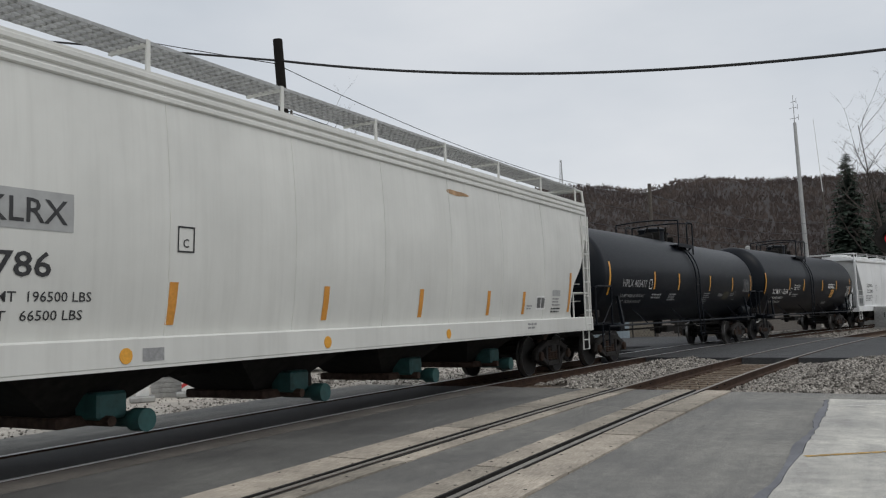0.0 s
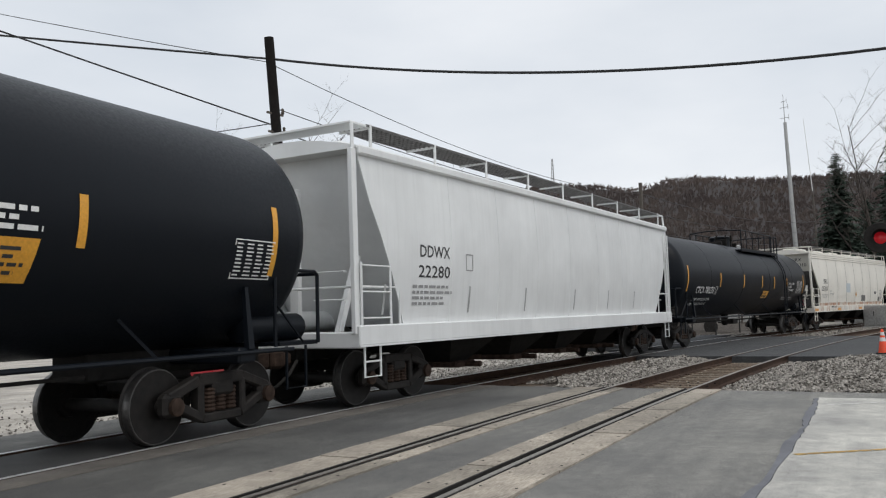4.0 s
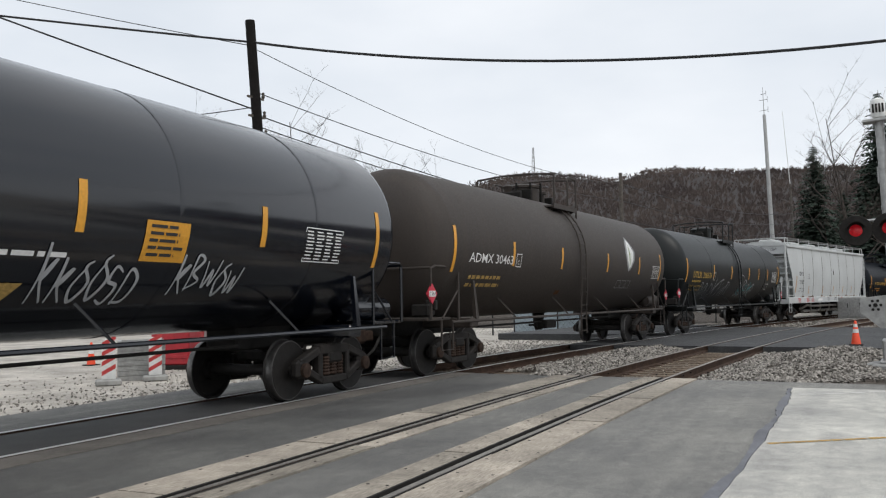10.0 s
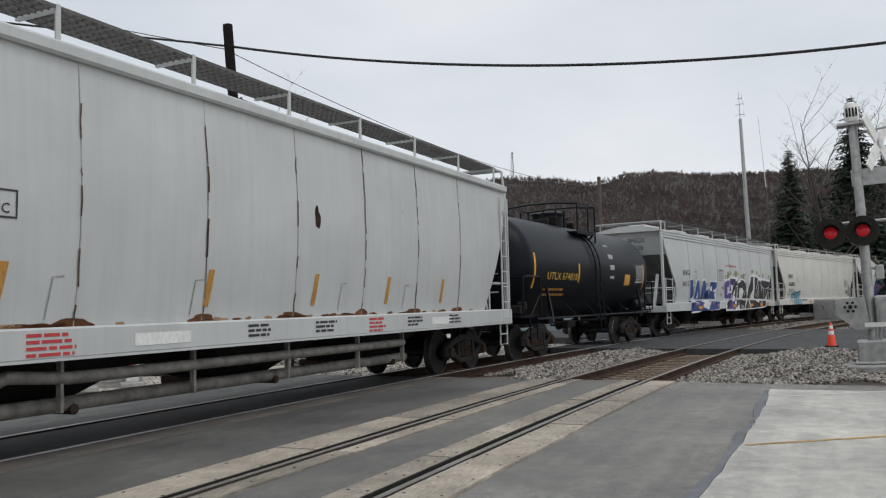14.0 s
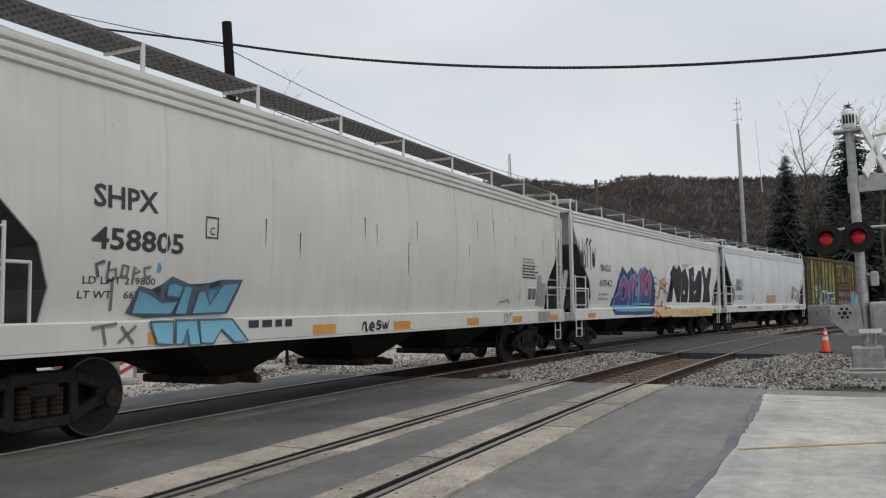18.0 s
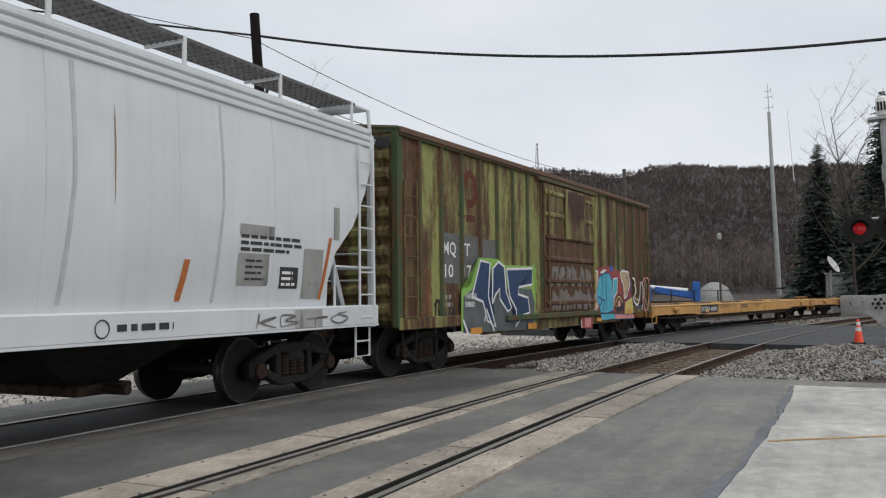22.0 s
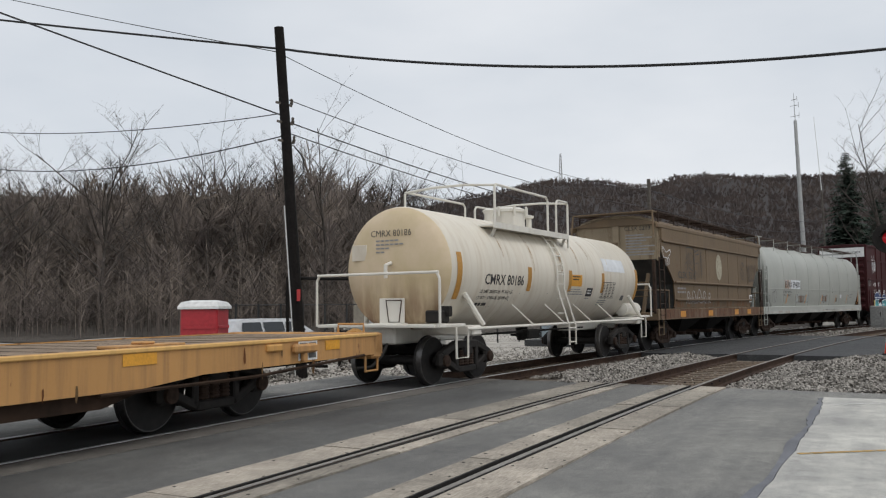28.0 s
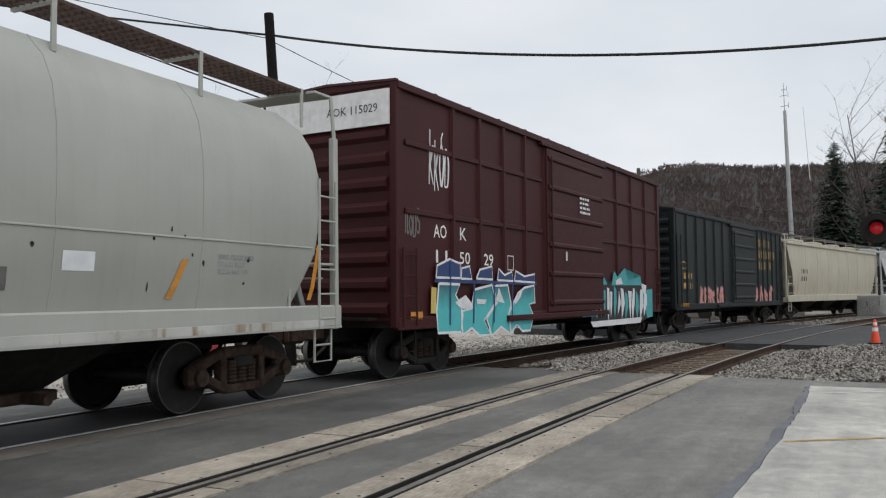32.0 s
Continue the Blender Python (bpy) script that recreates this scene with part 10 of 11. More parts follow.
# 21
c, H = hopper("covered_hopper_car", "pale grey-green round-sided pressure hopper", 190.5, 18.1, "teal", 4.0, 0, "round", "truck_rust", bays=4, board=MAT["grate_rust"])
RUSTG = weathered("rusting_grey_green", (0.36, 0.40, 0.39), .34, (0.055, 0.03, 0.02), (0.24, 0.14, 0.08))
RUSTH = weathered("rusting_grey_green_heavy", (0.34, 0.37, 0.35), .60, (0.045, 0.026, 0.018), (0.19, 0.10, 0.055))
patch(c, -6.16, 2.20, 2.55, .42, WHP, .006)
patch(c, -6.16, 2.20, .95, .42, weathered("rusting_number_board", (0.60, 0.60, 0.58), .55, (0.12, 0.06, 0.035), (0.36, 0.20, 0.11)), .009)
stencil(c, "FURX 894001", -6.10, 2.26, .29, K_, 2.42, .013, .012)
for y_ in (-1, 1):
    part("belt_weld", Mesh().tube([(-8.5, y_ * 1.524, 2.17), (8.6, y_ * 1.524, 2.17)], .014, 6), PAINT["teal"], c)
load_lines(c, -6.4, 2.00, K_, "LD LMT  198900 LBS", "LT WT     64100 LBS", .095, .17, 1.3)
patch(c, -4.4, 1.50, 2.3, .42, RUSTG, .0045, "rusted_area")
patch(c, -3.95, 1.52, 1.2, .34, RUSTH, .0075, "rusted_area")
patch(c, .2, 1.52, 1.5, .40, RUSTG, .0045, "rusted_area")
patch(c, .55, 1.58, .8, .28, RUSTH, .0075, "rusted_area")
for x in (-5.98, -2.8, .28, 3.2, 5.75):
    patch(c, x, 1.46, .10, .46, MAT["orange"], .0105, "reflector", .22)
for k in range(34):
    blob(c, random.uniform(-7.5, 7.5), random.uniform(1.5, 2.3), random.uniform(.02, .06), random.uniform(.04, .12), SOOT, 660 + k, "rust", .007)
patch(c, -8.9, 1.025, 17.8, .305, weathered("stained_sill", (0.46, 0.46, 0.43), .26, (0.12, 0.08, 0.05), (0.30, 0.21, 0.13)), .0025, "stained_edge")
scribble(c, .9, 1.07, 2.4, .22, SP["black"], 81, 8, .010)
scribble(c, -9.0, 1.55, 1.6, .6, SP["grey"], 82, 4, .015)
strips(c, (8.6,), 1.42, .8, MAT["orange"], .10, .12)
patch(c, 3.3, 1.55, .4, .22, DKP)
patch(c, 4.3, 1.75, .4, .2, WHP)
bars(c, 6.6, 1.95, .7, 3, GR, .05, .09)
for x in (-8.0, 2.2, 6.2):
    bars(c, x, 1.2, .9, 1, K_, .05, .1, .006)
# 22
c, H = boxcar("boxcar", "tall maroon boxcar with cyan graffiti", 208.9, 15.35, "maroon", 5.16, 4, (-1.62, 2.21), sill_drop=False, pitch=.08, first=1.95)
for z in (2.95, 4.15):
    for a, b in ((-7.7, -1.75), (2.35, 7.7)):
        part("side_girt", Mesh().box(a, b, -1.50, -1.46, z - .05, z + .05, .012), PAINT["maroon"], c)
stencil(c, "AO", -6.72, 2.54, .25, W, .48, .006, .008)
stencil(c, "K", -5.72, 2.54, .25, W, .26, .006, .008)
for x, t in ((-6.64, "11"), (-5.74, "50"), (-4.72, "29")):
    stencil(c, t, x, 2.08, .24, W, .42, .006, .008)
frame_box(c, -3.62, 2.0, .3, .32, W)
scribble(c, -6.9, 3.4, .75, 1.0, SP["white"], 101, 4, .025)
scribble(c, -7.7, 2.5, .5, .6, SP["grey"], 102, 4, .02)
TEALF = fade_paint("spray_teal_fade", (.015, .03, .06), (.08, .46, .48), 1.2, 1.8)
# teal letters with dark caps, edged in white
shape(c, [(-6.75, 1.8), (-6.71, 2.02), (-6.25, 2.15), (-5.84, 2.08), (-5.84, 1.8)], SP["navy"], 0.0660, SP["white"], 0.022)
shape(c, [(-5.81, 1.79), (-5.78, 1.99), (-5.46, 2.04), (-5.37, 1.79)], SP["navy"], 0.0660, SP["white"], 0.022)
shape(c, [(-5.18, 1.8), (-5.03, 1.98), (-4.49, 2.06), (-4.46, 1.79)], SP["navy"], 0.0660, SP["white"], 0.022)
shape(c, [(-4.24, 1.78), (-4.18, 2.02), (-3.91, 1.89), (-3.55, 1.97), (-3.48, 1.77)], SP["navy"], 0.0660, SP["white"], 0.022)
shape(c, [(-3.42, 1.77), (-3.36, 1.99), (-2.89, 1.88), (-2.34, 1.94), (-2.35, 1.75)], SP["navy"], 0.0660, SP["white"], 0.022)
shape(c, [(-6.79, 1.77), (-2.22, 1.76), (-2.23, 1.69), (-6.8, 1.71)], SP["navy"], 0.0665)
shape(c, [(-6.65, 1.69), (-5.85, 1.68), (-6.03, 1.48), (-5.83, 1.3), (-5.75, 1.1), (-5.84, 0.77), (-6.69, 0.79), (-6.74, 1.19)], TEALF, 0.0660, SP["white"], 0.026)
shape(c, [(-5.76, 0.71), (-5.81, 1.17), (-5.41, 1.21), (-5.28, 1.58), (-4.5, 1.68), (-4.33, 1.33), (-4.86, 0.97), (-4.59, 0.67), (-5.06, 0.67), (-5.39, 0.83)], TEALF, 0.0668, SP["white"], 0.026)
shape(c, [(-4.76, 1.0), (-4.27, 1.32), (-4.42, 1.66), (-3.76, 1.68), (-3.6, 1.27), (-3.74, 1.08), (-3.64, 0.65), (-4.1, 0.81), (-4.52, 0.65)], TEALF, 0.0676, SP["white"], 0.026)
shape(c, [(-3.62, 0.66), (-3.72, 1.08), (-3.26, 1.51), (-2.9, 1.63), (-2.39, 1.68), (-2.35, 1.3), (-2.67, 1.26), (-2.44, 1.0), (-2.63, 0.68), (-3.05, 0.68), (-3.33, 0.83)], TEALF, 0.0684, SP["white"], 0.026)
shape(c, [(-6.05, 1.34), (-5.64, 1.48), (-5.35, 1.29), (-5.35, 1.21), (-5.72, 1.21), (-5.92, 1.26)], SP["white"], 0.0745)
shape(c, [(-5.19, 1.4), (-4.75, 1.38), (-4.84, 1.29), (-5.15, 1.3)], SP["white"], 0.0745)
shape(c, [(-4.33, 1.35), (-4.19, 1.63), (-3.93, 1.3)], SP["white"], 0.0745)
shape(c, [(-3.49, 1.36), (-3.26, 1.47), (-3.0, 1.6), (-3.14, 1.41), (-3.4, 1.27)], SP["white"], 0.0745)
# shadows of the side ribs, painted as navy strokes across the letters
stroke(c, [(-6.21, 2.14), (-6.25, 0.92)], SP["navy"], 0.028, 0.0755)
stroke(c, [(-5.28, 1.73), (-5.32, 0.92)], SP["navy"], 0.028, 0.0755)
stroke(c, [(-4.38, 1.74), (-4.43, 0.91)], SP["navy"], 0.028, 0.0755)
stroke(c, [(-3.51, 1.75), (-3.57, 0.89)], SP["navy"], 0.028, 0.0755)
stroke(c, [(-6.82, 1.62), (-6.85, 1.15)], SP["yellow"], 0.090, 0.0655)
# second word: white, black and teal splinters
shape(c, [(1.2, 1.71), (2.26, 1.87), (3.19, 1.72), (5.75, 1.77), (6.85, 1.6), (6.84, 0.77), (5.91, 0.64), (1.32, 0.7)], SP["black"], 0.0650)
shape(c, [(0.68, 1.85), (0.91, 1.96), (1.21, 1.93), (1.12, 1.47), (0.75, 1.39)], SP["teal"], 0.0660)
shape(c, [(0.4, 1.27), (0.69, 1.43), (0.74, 1.21)], SP["teal"], 0.0660)
shape(c, [(0.67, 0.95), (1.68, 1.02), (1.85, 0.88), (0.66, 0.88)], SP["teal"], 0.0660)
shape(c, [(2.16, 1.71), (2.3, 2.02), (2.58, 1.75)], SP["teal"], 0.0660)
shape(c, [(2.96, 1.72), (3.21, 2.13), (3.5, 1.96), (4.15, 2.23), (4.59, 1.83), (5.68, 2.03), (5.84, 1.74)], SP["teal"], 0.0660)
shape(c, [(5.74, 1.56), (6.95, 1.63), (6.94, 0.74), (6.34, 0.73)], SP["teal"], 0.0660)
shape(c, [(1.43, 1.6), (1.59, 1.49), (1.61, 1.19), (1.33, 0.8), (1.32, 1.13)], SP["teal"], 0.0668)
shape(c, [(1.73, 1.54), (1.79, 1.47), (1.8, 1.17), (1.72, 0.8), (1.61, 1.1)], SP["white"], 0.0672)
shape(c, [(1.92, 1.71), (2.18, 1.59), (2.09, 1.28), (2.07, 0.86), (1.85, 1.21)], SP["white"], 0.0676)
shape(c, [(2.16, 1.6), (2.47, 1.57), (2.39, 1.23), (2.41, 0.86), (2.24, 1.16)], SP["teal"], 0.0680)
shape(c, [(2.57, 1.66), (2.76, 1.63), (2.8, 1.19), (2.64, 0.73), (2.56, 1.12)], SP["white"], 0.0684)
shape(c, [(2.84, 1.55), (3.01, 1.53), (2.99, 1.19), (2.87, 0.82), (2.82, 1.11)], SP["white"], 0.0688)
shape(c, [(3.16, 1.72), (3.36, 1.59), (3.38, 1.23), (3.19, 0.76), (3.12, 1.16)], SP["teal"], 0.0692)
shape(c, [(3.6, 1.59), (3.64, 1.46), (3.76, 1.21), (3.45, 0.85), (3.49, 1.14)], SP["white"], 0.0696)
shape(c, [(3.75, 1.65), (3.99, 1.62), (4.12, 1.2), (3.82, 0.75), (3.81, 1.13)], SP["white"], 0.0700)
shape(c, [(4.15, 1.54), (4.37, 1.46), (4.43, 1.11), (4.13, 0.69), (4.15, 1.03)], SP["teal"], 0.0704)
shape(c, [(4.43, 1.57), (4.8, 1.55), (4.71, 1.13), (4.61, 0.69), (4.53, 1.05)], SP["white"], 0.0708)
shape(c, [(4.91, 1.66), (5.09, 1.61), (5.05, 1.16), (4.83, 0.67), (4.75, 1.08)], SP["white"], 0.0712)
shape(c, [(5.18, 1.59), (5.41, 1.42), (5.48, 1.11), (5.28, 0.64), (5.13, 1.04)], SP["teal"], 0.0716)
shape(c, [(5.63, 1.61), (5.86, 1.6), (5.94, 1.13), (5.56, 0.66), (5.55, 1.05)], SP["white"], 0.0720)
shape(c, [(6.07, 1.56), (6.31, 1.45), (6.31, 1.16), (5.97, 0.77), (5.93, 1.08)], SP["white"], 0.0724)
shape(c, [(1.64, 1.92), (2.04, 1.97), (1.92, 1.59), (1.7, 1.5)], SP["white"], 0.0735)
shape(c, [(3.3, 1.85), (3.8, 1.96), (3.95, 1.76), (3.35, 1.74)], SP["white"], 0.0735)
shape(c, [(5.75, 1.8), (6.27, 1.74), (6.15, 1.41), (5.83, 1.56)], SP["white"], 0.0735)
shape(c, [(1.23, 0.75), (5.8, 0.76), (5.58, 0.59), (1.4, 0.6)], SP["white"], 0.0735)
bars(c, .4, 3.9, .9, 4, W, .06, .12, .14)
bars(c, -.6, 2.3, .3, 1, W, .22, .3, .14)
patch(c, -7.6, 1.05, .4, .14, MAT["orange"], .06, "reflector")
part("end_panel", Mesh().box(-H - .085, -H - .05, -1.38, 1.38, 4.42, 5.04), MAT["white"], c, "white-painted end panel")
vs, fs = fitted("AOK 115029", .15, 1.1)
part("end_lettering", Mesh().add([(-H - .09, -x * 1.0 - .05, z + 4.66) for x, z in vs], fs), K_, c)
# 23
c, H = boxcar("boxcar", "dark green boxcar with graffiti along the sill", 225.9, 15.2, "navy", 4.47, 6, (-.99, 2.41), sill_drop=False)
stencil(c, "CS", -7.2, 2.35, .30, MAT["line_yellow"], .8)
bars(c, -7.2, 2.0, 1.6, 2, MAT["line_yellow"], .22, .36)
bars(c, 3.6, 3.6, 3.0, 3, MAT["line_yellow"], .36, .52)
wild(c, -5.3, .98, 3.2, .7, 111, 5, SP["grey"], SP["pink"], None, .08, .05)
wild(c, -.8, .98, 3.0, .7, 112, 5, SP["grey"], SP["silver"], None, .08, .05)
wild(c, 2.8, .98, 3.4, .75, 113, 5, SP["grey"], SP["pink"], None, .09, .05)
patch(c, -7.4, 1.0, .9, .12, MAT["orange"], .06, "reflector")
# 24, 25
c, H = hopper("covered_hopper_car", "sand-coloured covered hopper with pale sides", 244.2, 18.8, "sand", 4.2, 0, "flat")
bars(c, -7.4, 2.5, 1.3, 2, K_, .24, .4)
strips(c, (-8.0, -5, -2, 1, 4), 1.5, .4, None, .09, .05)
c, H = hopper("covered_hopper_car", "pale grey covered hopper at the train's rear", 263.8, 18.0, "grey", 4.26)


# ---- crossing signal, cone and cabinets ----
SX, SY = 19.5, -1.1
sig = thing("crossing_signal", "grey steel level crossing signal mast with red lamps", "crossing signal", m=pose(SX, SY, -.15, -2.0, -1.6, -4))
# local x runs away from the viewer, local y to the left
part("foundation", Mesh().lathe([(-.1, .62), (.22, .62), (.24, .58), (.24, .05)], 'z', 20), MAT["block"], sig, "round concrete footing")
part("junction_base", Mesh().box(-.24, .24, -.30, .30, .24, .72, .03).box(-.30, .30, -.36, .36, .24, .30, .02), MAT["galv"], sig)
part("mast", Mesh().lathe([(.6, .10), (5.25, .085)], 'z', 16), MAT["galv"], sig, "", True)
for z in (.9, 1.75, 3.35):
    part("mast_collar", Mesh().lathe([(z, .08), (z + .01, .10), (z + .09, .10), (z + .1, .08)], 'z', 16), MAT["galv"], sig, "", True)
bell = Mesh().lathe([(5.25, .12), (5.30, .14), (5.55, .14), (5.62, .11), (5.66, .03)], 'z', 18)
part("bell", bell, MAT["white"], sig, "", True)
for k in range(4):
    part("bell_slot", Mesh().box(-.15, -.135, -.11 + k * .06, -.075 + k * .06, 5.34, 5.52), MAT["rubber"], sig)
part("bell_bracket", Mesh().box(-.2, .2, -.3, .3, 5.16, 5.22, .01).tube([(0, -.1, 5.0), (.1, -1.2, 5.12)], .025, 6), MAT["galv"], sig)
for a in (48, -48):
    part("crossbuck_blade", Mesh().box(-.02, .02, -.72, .72, -.11, .11, .008, Matrix.Translation((.1, -.45, 4.75)) @ Euler((radians(a), 0, radians(62))).to_matrix().to_4x4()), MAT["white"], sig, "white crossbuck board")
part("track_sign", Mesh().box(.0, .02, -.75, .12, 3.9, 4.25, .01), MAT["galv"], sig, "back of a small sign")
part("crossarm", Mesh().tube([(-.12, .75, 3.15), (-.12, -1.1, 3.15)], .032, 8), MAT["galv"], sig)
for y, mt, tilt in ((.60, "red_lit", 4), (-.02, "red_lit", -3)):
    lamp = part("lamp_hood", Mesh().lathe([(-.16, .30), (-.15, .31), (-.13, .31), (-.12, .29)], 'x', 28, (0, 0, 0)), MAT["rubber"], sig, "round black background disc", True, pose(-.16, y, 2.96, 0, 0, tilt))
    vis = Mesh()
    vis.loft([[(x, .185 * math.cos(t), .185 * math.sin(t)) for t in [radians(20 + 140 * k / 10) for k in range(11)]] + [(x, .17 * math.cos(t), .17 * math.sin(t)) for t in [radians(160 - 140 * k / 10) for k in range(11)]] for x in (-.15, -.42)])
    part("visor", vis, MAT["rubber"], lamp)
    part("lens", Mesh().lathe([(-.215, .02), (-.20, .09), (-.17, .123), (-.155, .125)], 'x', 22), MAT[mt], lamp, "red glass lens", True)
    part("lamp_back", Mesh().lathe([(-.12, .16), (.0, .16), (.06, .10), (.07, .02)], 'x', 18), MAT["rubber"], lamp, "", True)
part("rear_lamp", Mesh().lathe([(-.1, .02), (-.08, .12), (.02, .17), (.14, .18), (.15, .05)], 'x', 20, (-.05, -.72, 2.94)), MAT["galv"], sig, "back of a lamp facing away", True)
gm = part("gate_mechanism", Mesh().box(-.22, .22, -.62, -.10, 1.02, 1.62, .03), MAT["galv"], sig)
part("gate_mechanism_door", Mesh().box(-.24, -.22, -.56, -.16, 1.08, 1.56, .008), MAT["galv"], gm)
cw = Mesh()
cw.loft([[(x, y, z) for y, z in ((.08, 1.62), (.62, 1.58), (.66, 1.30), (.30, .95), (.02, .95))] for x in (-.16, -.12)])
part("counterweight_plate", cw, MAT["galv"], sig)
for k in range(6):
    a = k * 1.047
    part("counterweight_bolt", Mesh().lathe([(-.19, .025), (-.16, .03)], 'x', 8, (0, .36 + .1 * math.cos(a), 1.42 + .1 * math.sin(a))), MAT["rubber"], sig)
part("hub_bolt", Mesh().lathe([(-.2, .035), (-.16, .045)], 'x', 10, (0, .36, 1.42)), MAT["rubber"], sig)
part("gate_arm", Mesh().box(-.14, -.06, -6.0, -.2, 1.18, 1.30, .01), MAT["pole_grey"], sig)
part("plate_white", Mesh().box(-.25, -.235, -.30, .12, 1.0, 1.09), MAT["white"], sig)
part("conduit", Mesh().tube([(-.08, -.14, .7), (-.09, -.16, 1.0)], .03, 8), MAT["galv"], sig)
part("conduit", Mesh().tube([(.05, -.32, 2.1), (0, -.10, 2.2)], .03, 6), MAT["galv"], sig)
part("relay_box", Mesh().box(-.06, .1, -.32, -.16, 1.95, 2.25, .02), MAT["galv"], sig)

cone = thing("traffic_cone", "orange traffic cone with two white bands on asphalt", "traffic cone", "cones", m=pose(27.6, -.42, -.008))
part("base", Mesh().box(-.19, .19, -.19, .19, 0, .035, .012), MAT["rubber"], cone, "black square base")
part("cone_body", Mesh().lathe([(.035, .135), (.08, .125), (.69, .035), (.71, .02)], 'z', 24), MAT["cone"], cone, "", True)
for z0, z1 in ((.36, .47), (.53, .62)):
    r = lambda z: .125 - (z - .08) * .09 / .61 + .003
    part("band", Mesh().lathe([(z0, r(z0) - .004), (z0, r(z0)), (z1, r(z1)), (z1, r(z1) - .004)], 'z', 24), MAT["white"], cone, "white reflective band")
for x, y in ((25.2, 16.4), (19.2, 21.0)):
    copy_thing(cone, pose(x, y, -.3))

x, y, a = along(59.5, 5.9)
cab = thing("equipment_cabinet", "grey steel equipment cabinet between the tracks", "cabinet", m=pose(x, y, -.14, 0, 0, math.degrees(a)))
part("body", Mesh().box(-.3, .3, -1.12, 1.12, .10, 1.42, .03), MAT["block"], cab)
part("plinth", Mesh().box(-.35, .35, -1.2, 1.2, 0, .10, .01), MAT["block"], cab)
for y0 in (-1.08, -.34, .40):
    d = part("door", Mesh().box(-.32, -.30, y0, y0 + .70, .18, 1.36, .006), MAT["galv"], cab)
    part("handle", Mesh().box(-.36, -.32, y0 + .08, y0 + .12, .75, 1.05, .008), MAT["rubber"], d)


# ---- the gravel lot behind the train ----
def place(az, d, z=-.3, turn=0.0):
    return pose(d * math.cos(radians(az)), d * math.sin(radians(az)), z, 0, 0, turn)


toilet = thing("portable_toilet", "red portable toilet with white roof", "portable toilet", m=place(42.5, 25.6, -.3, 24) @ Matrix.Diagonal((1, 1, .9, 1)))
part("base", Mesh().box(-.58, .58, -.58, .58, 0, .14, .02), MAT["rubber"], toilet)
part("wall_shell", Mesh().box(-.54, .54, -.54, .54, .14, 2.02, .04), MAT["red"], toilet)
for k in range(3):
    part("wall_rib", Mesh().box(-.50, .50, -.565, -.54, .35 + k * .52, .45 + k * .52, .01), MAT["red"], toilet)
    part("wall_rib", Mesh().box(-.565, -.54, -.5, .5, .35 + k * .52, .45 + k * .52, .01), MAT["red"], toilet)
part("roof", Mesh().loft([[(sx * w, sy * w, z) for sx, sy in ((-1, -1), (1, -1), (1, 1), (-1, 1))] for w, z in ((.60, 2.02), (.60, 2.10), (.52, 2.24), (.30, 2.30))]), MAT["white"], toilet, "white translucent roof")
part("door", Mesh().box(.54, .565, -.36, .36, .2, 1.95, .01), MAT["red"], toilet)


def barricade(x, y, turn):
    b = thing("barricade_panel", "white channelizer panel with red slanted stripes", "barricade", "barricades", m=pose(x, y, -.3, 0, 0, turn))
    part("board", Mesh().box(-.15, .15, -.02, .02, .14, 1.05, .008), MAT["white"], b)
    for k in range(4):
        z = .22 + k * .22
        part("stripe", Mesh().add([(-.15, -.024, z), (.15, -.024, z + .17), (.15, -.024, z + .27), (-.15, -.024, z + .10)], [(0, 1, 2, 3)]), MAT["decal_red"], b)
    part("base", Mesh().box(-.28, .28, -.2, .2, 0, .14, .03), MAT["block"], b)
    return b


barricade(14.4, 15.2, -42)
barricade(15.6, 14.95, -44)
stack = thing("pallet_stack", "stack of grey plastic pallets on gravel", "pallets", m=pose(15.95, 15.75, -.3, 0, 0, -44))
for k in range(8):
    part("pallet", Mesh().box(-.55, .55, -.5, .5, k * .12, k * .12 + .035, .006).box(-.55, .55, -.5, -.4, k * .12 + .035, k * .12 + .115).box(-.55, .55, .4, .5, k * .12 + .035, k * .12 + .115).box(-.55, -.45, -.4, .4, k * .12 + .035, k * .12 + .115), MAT["galv"], stack)


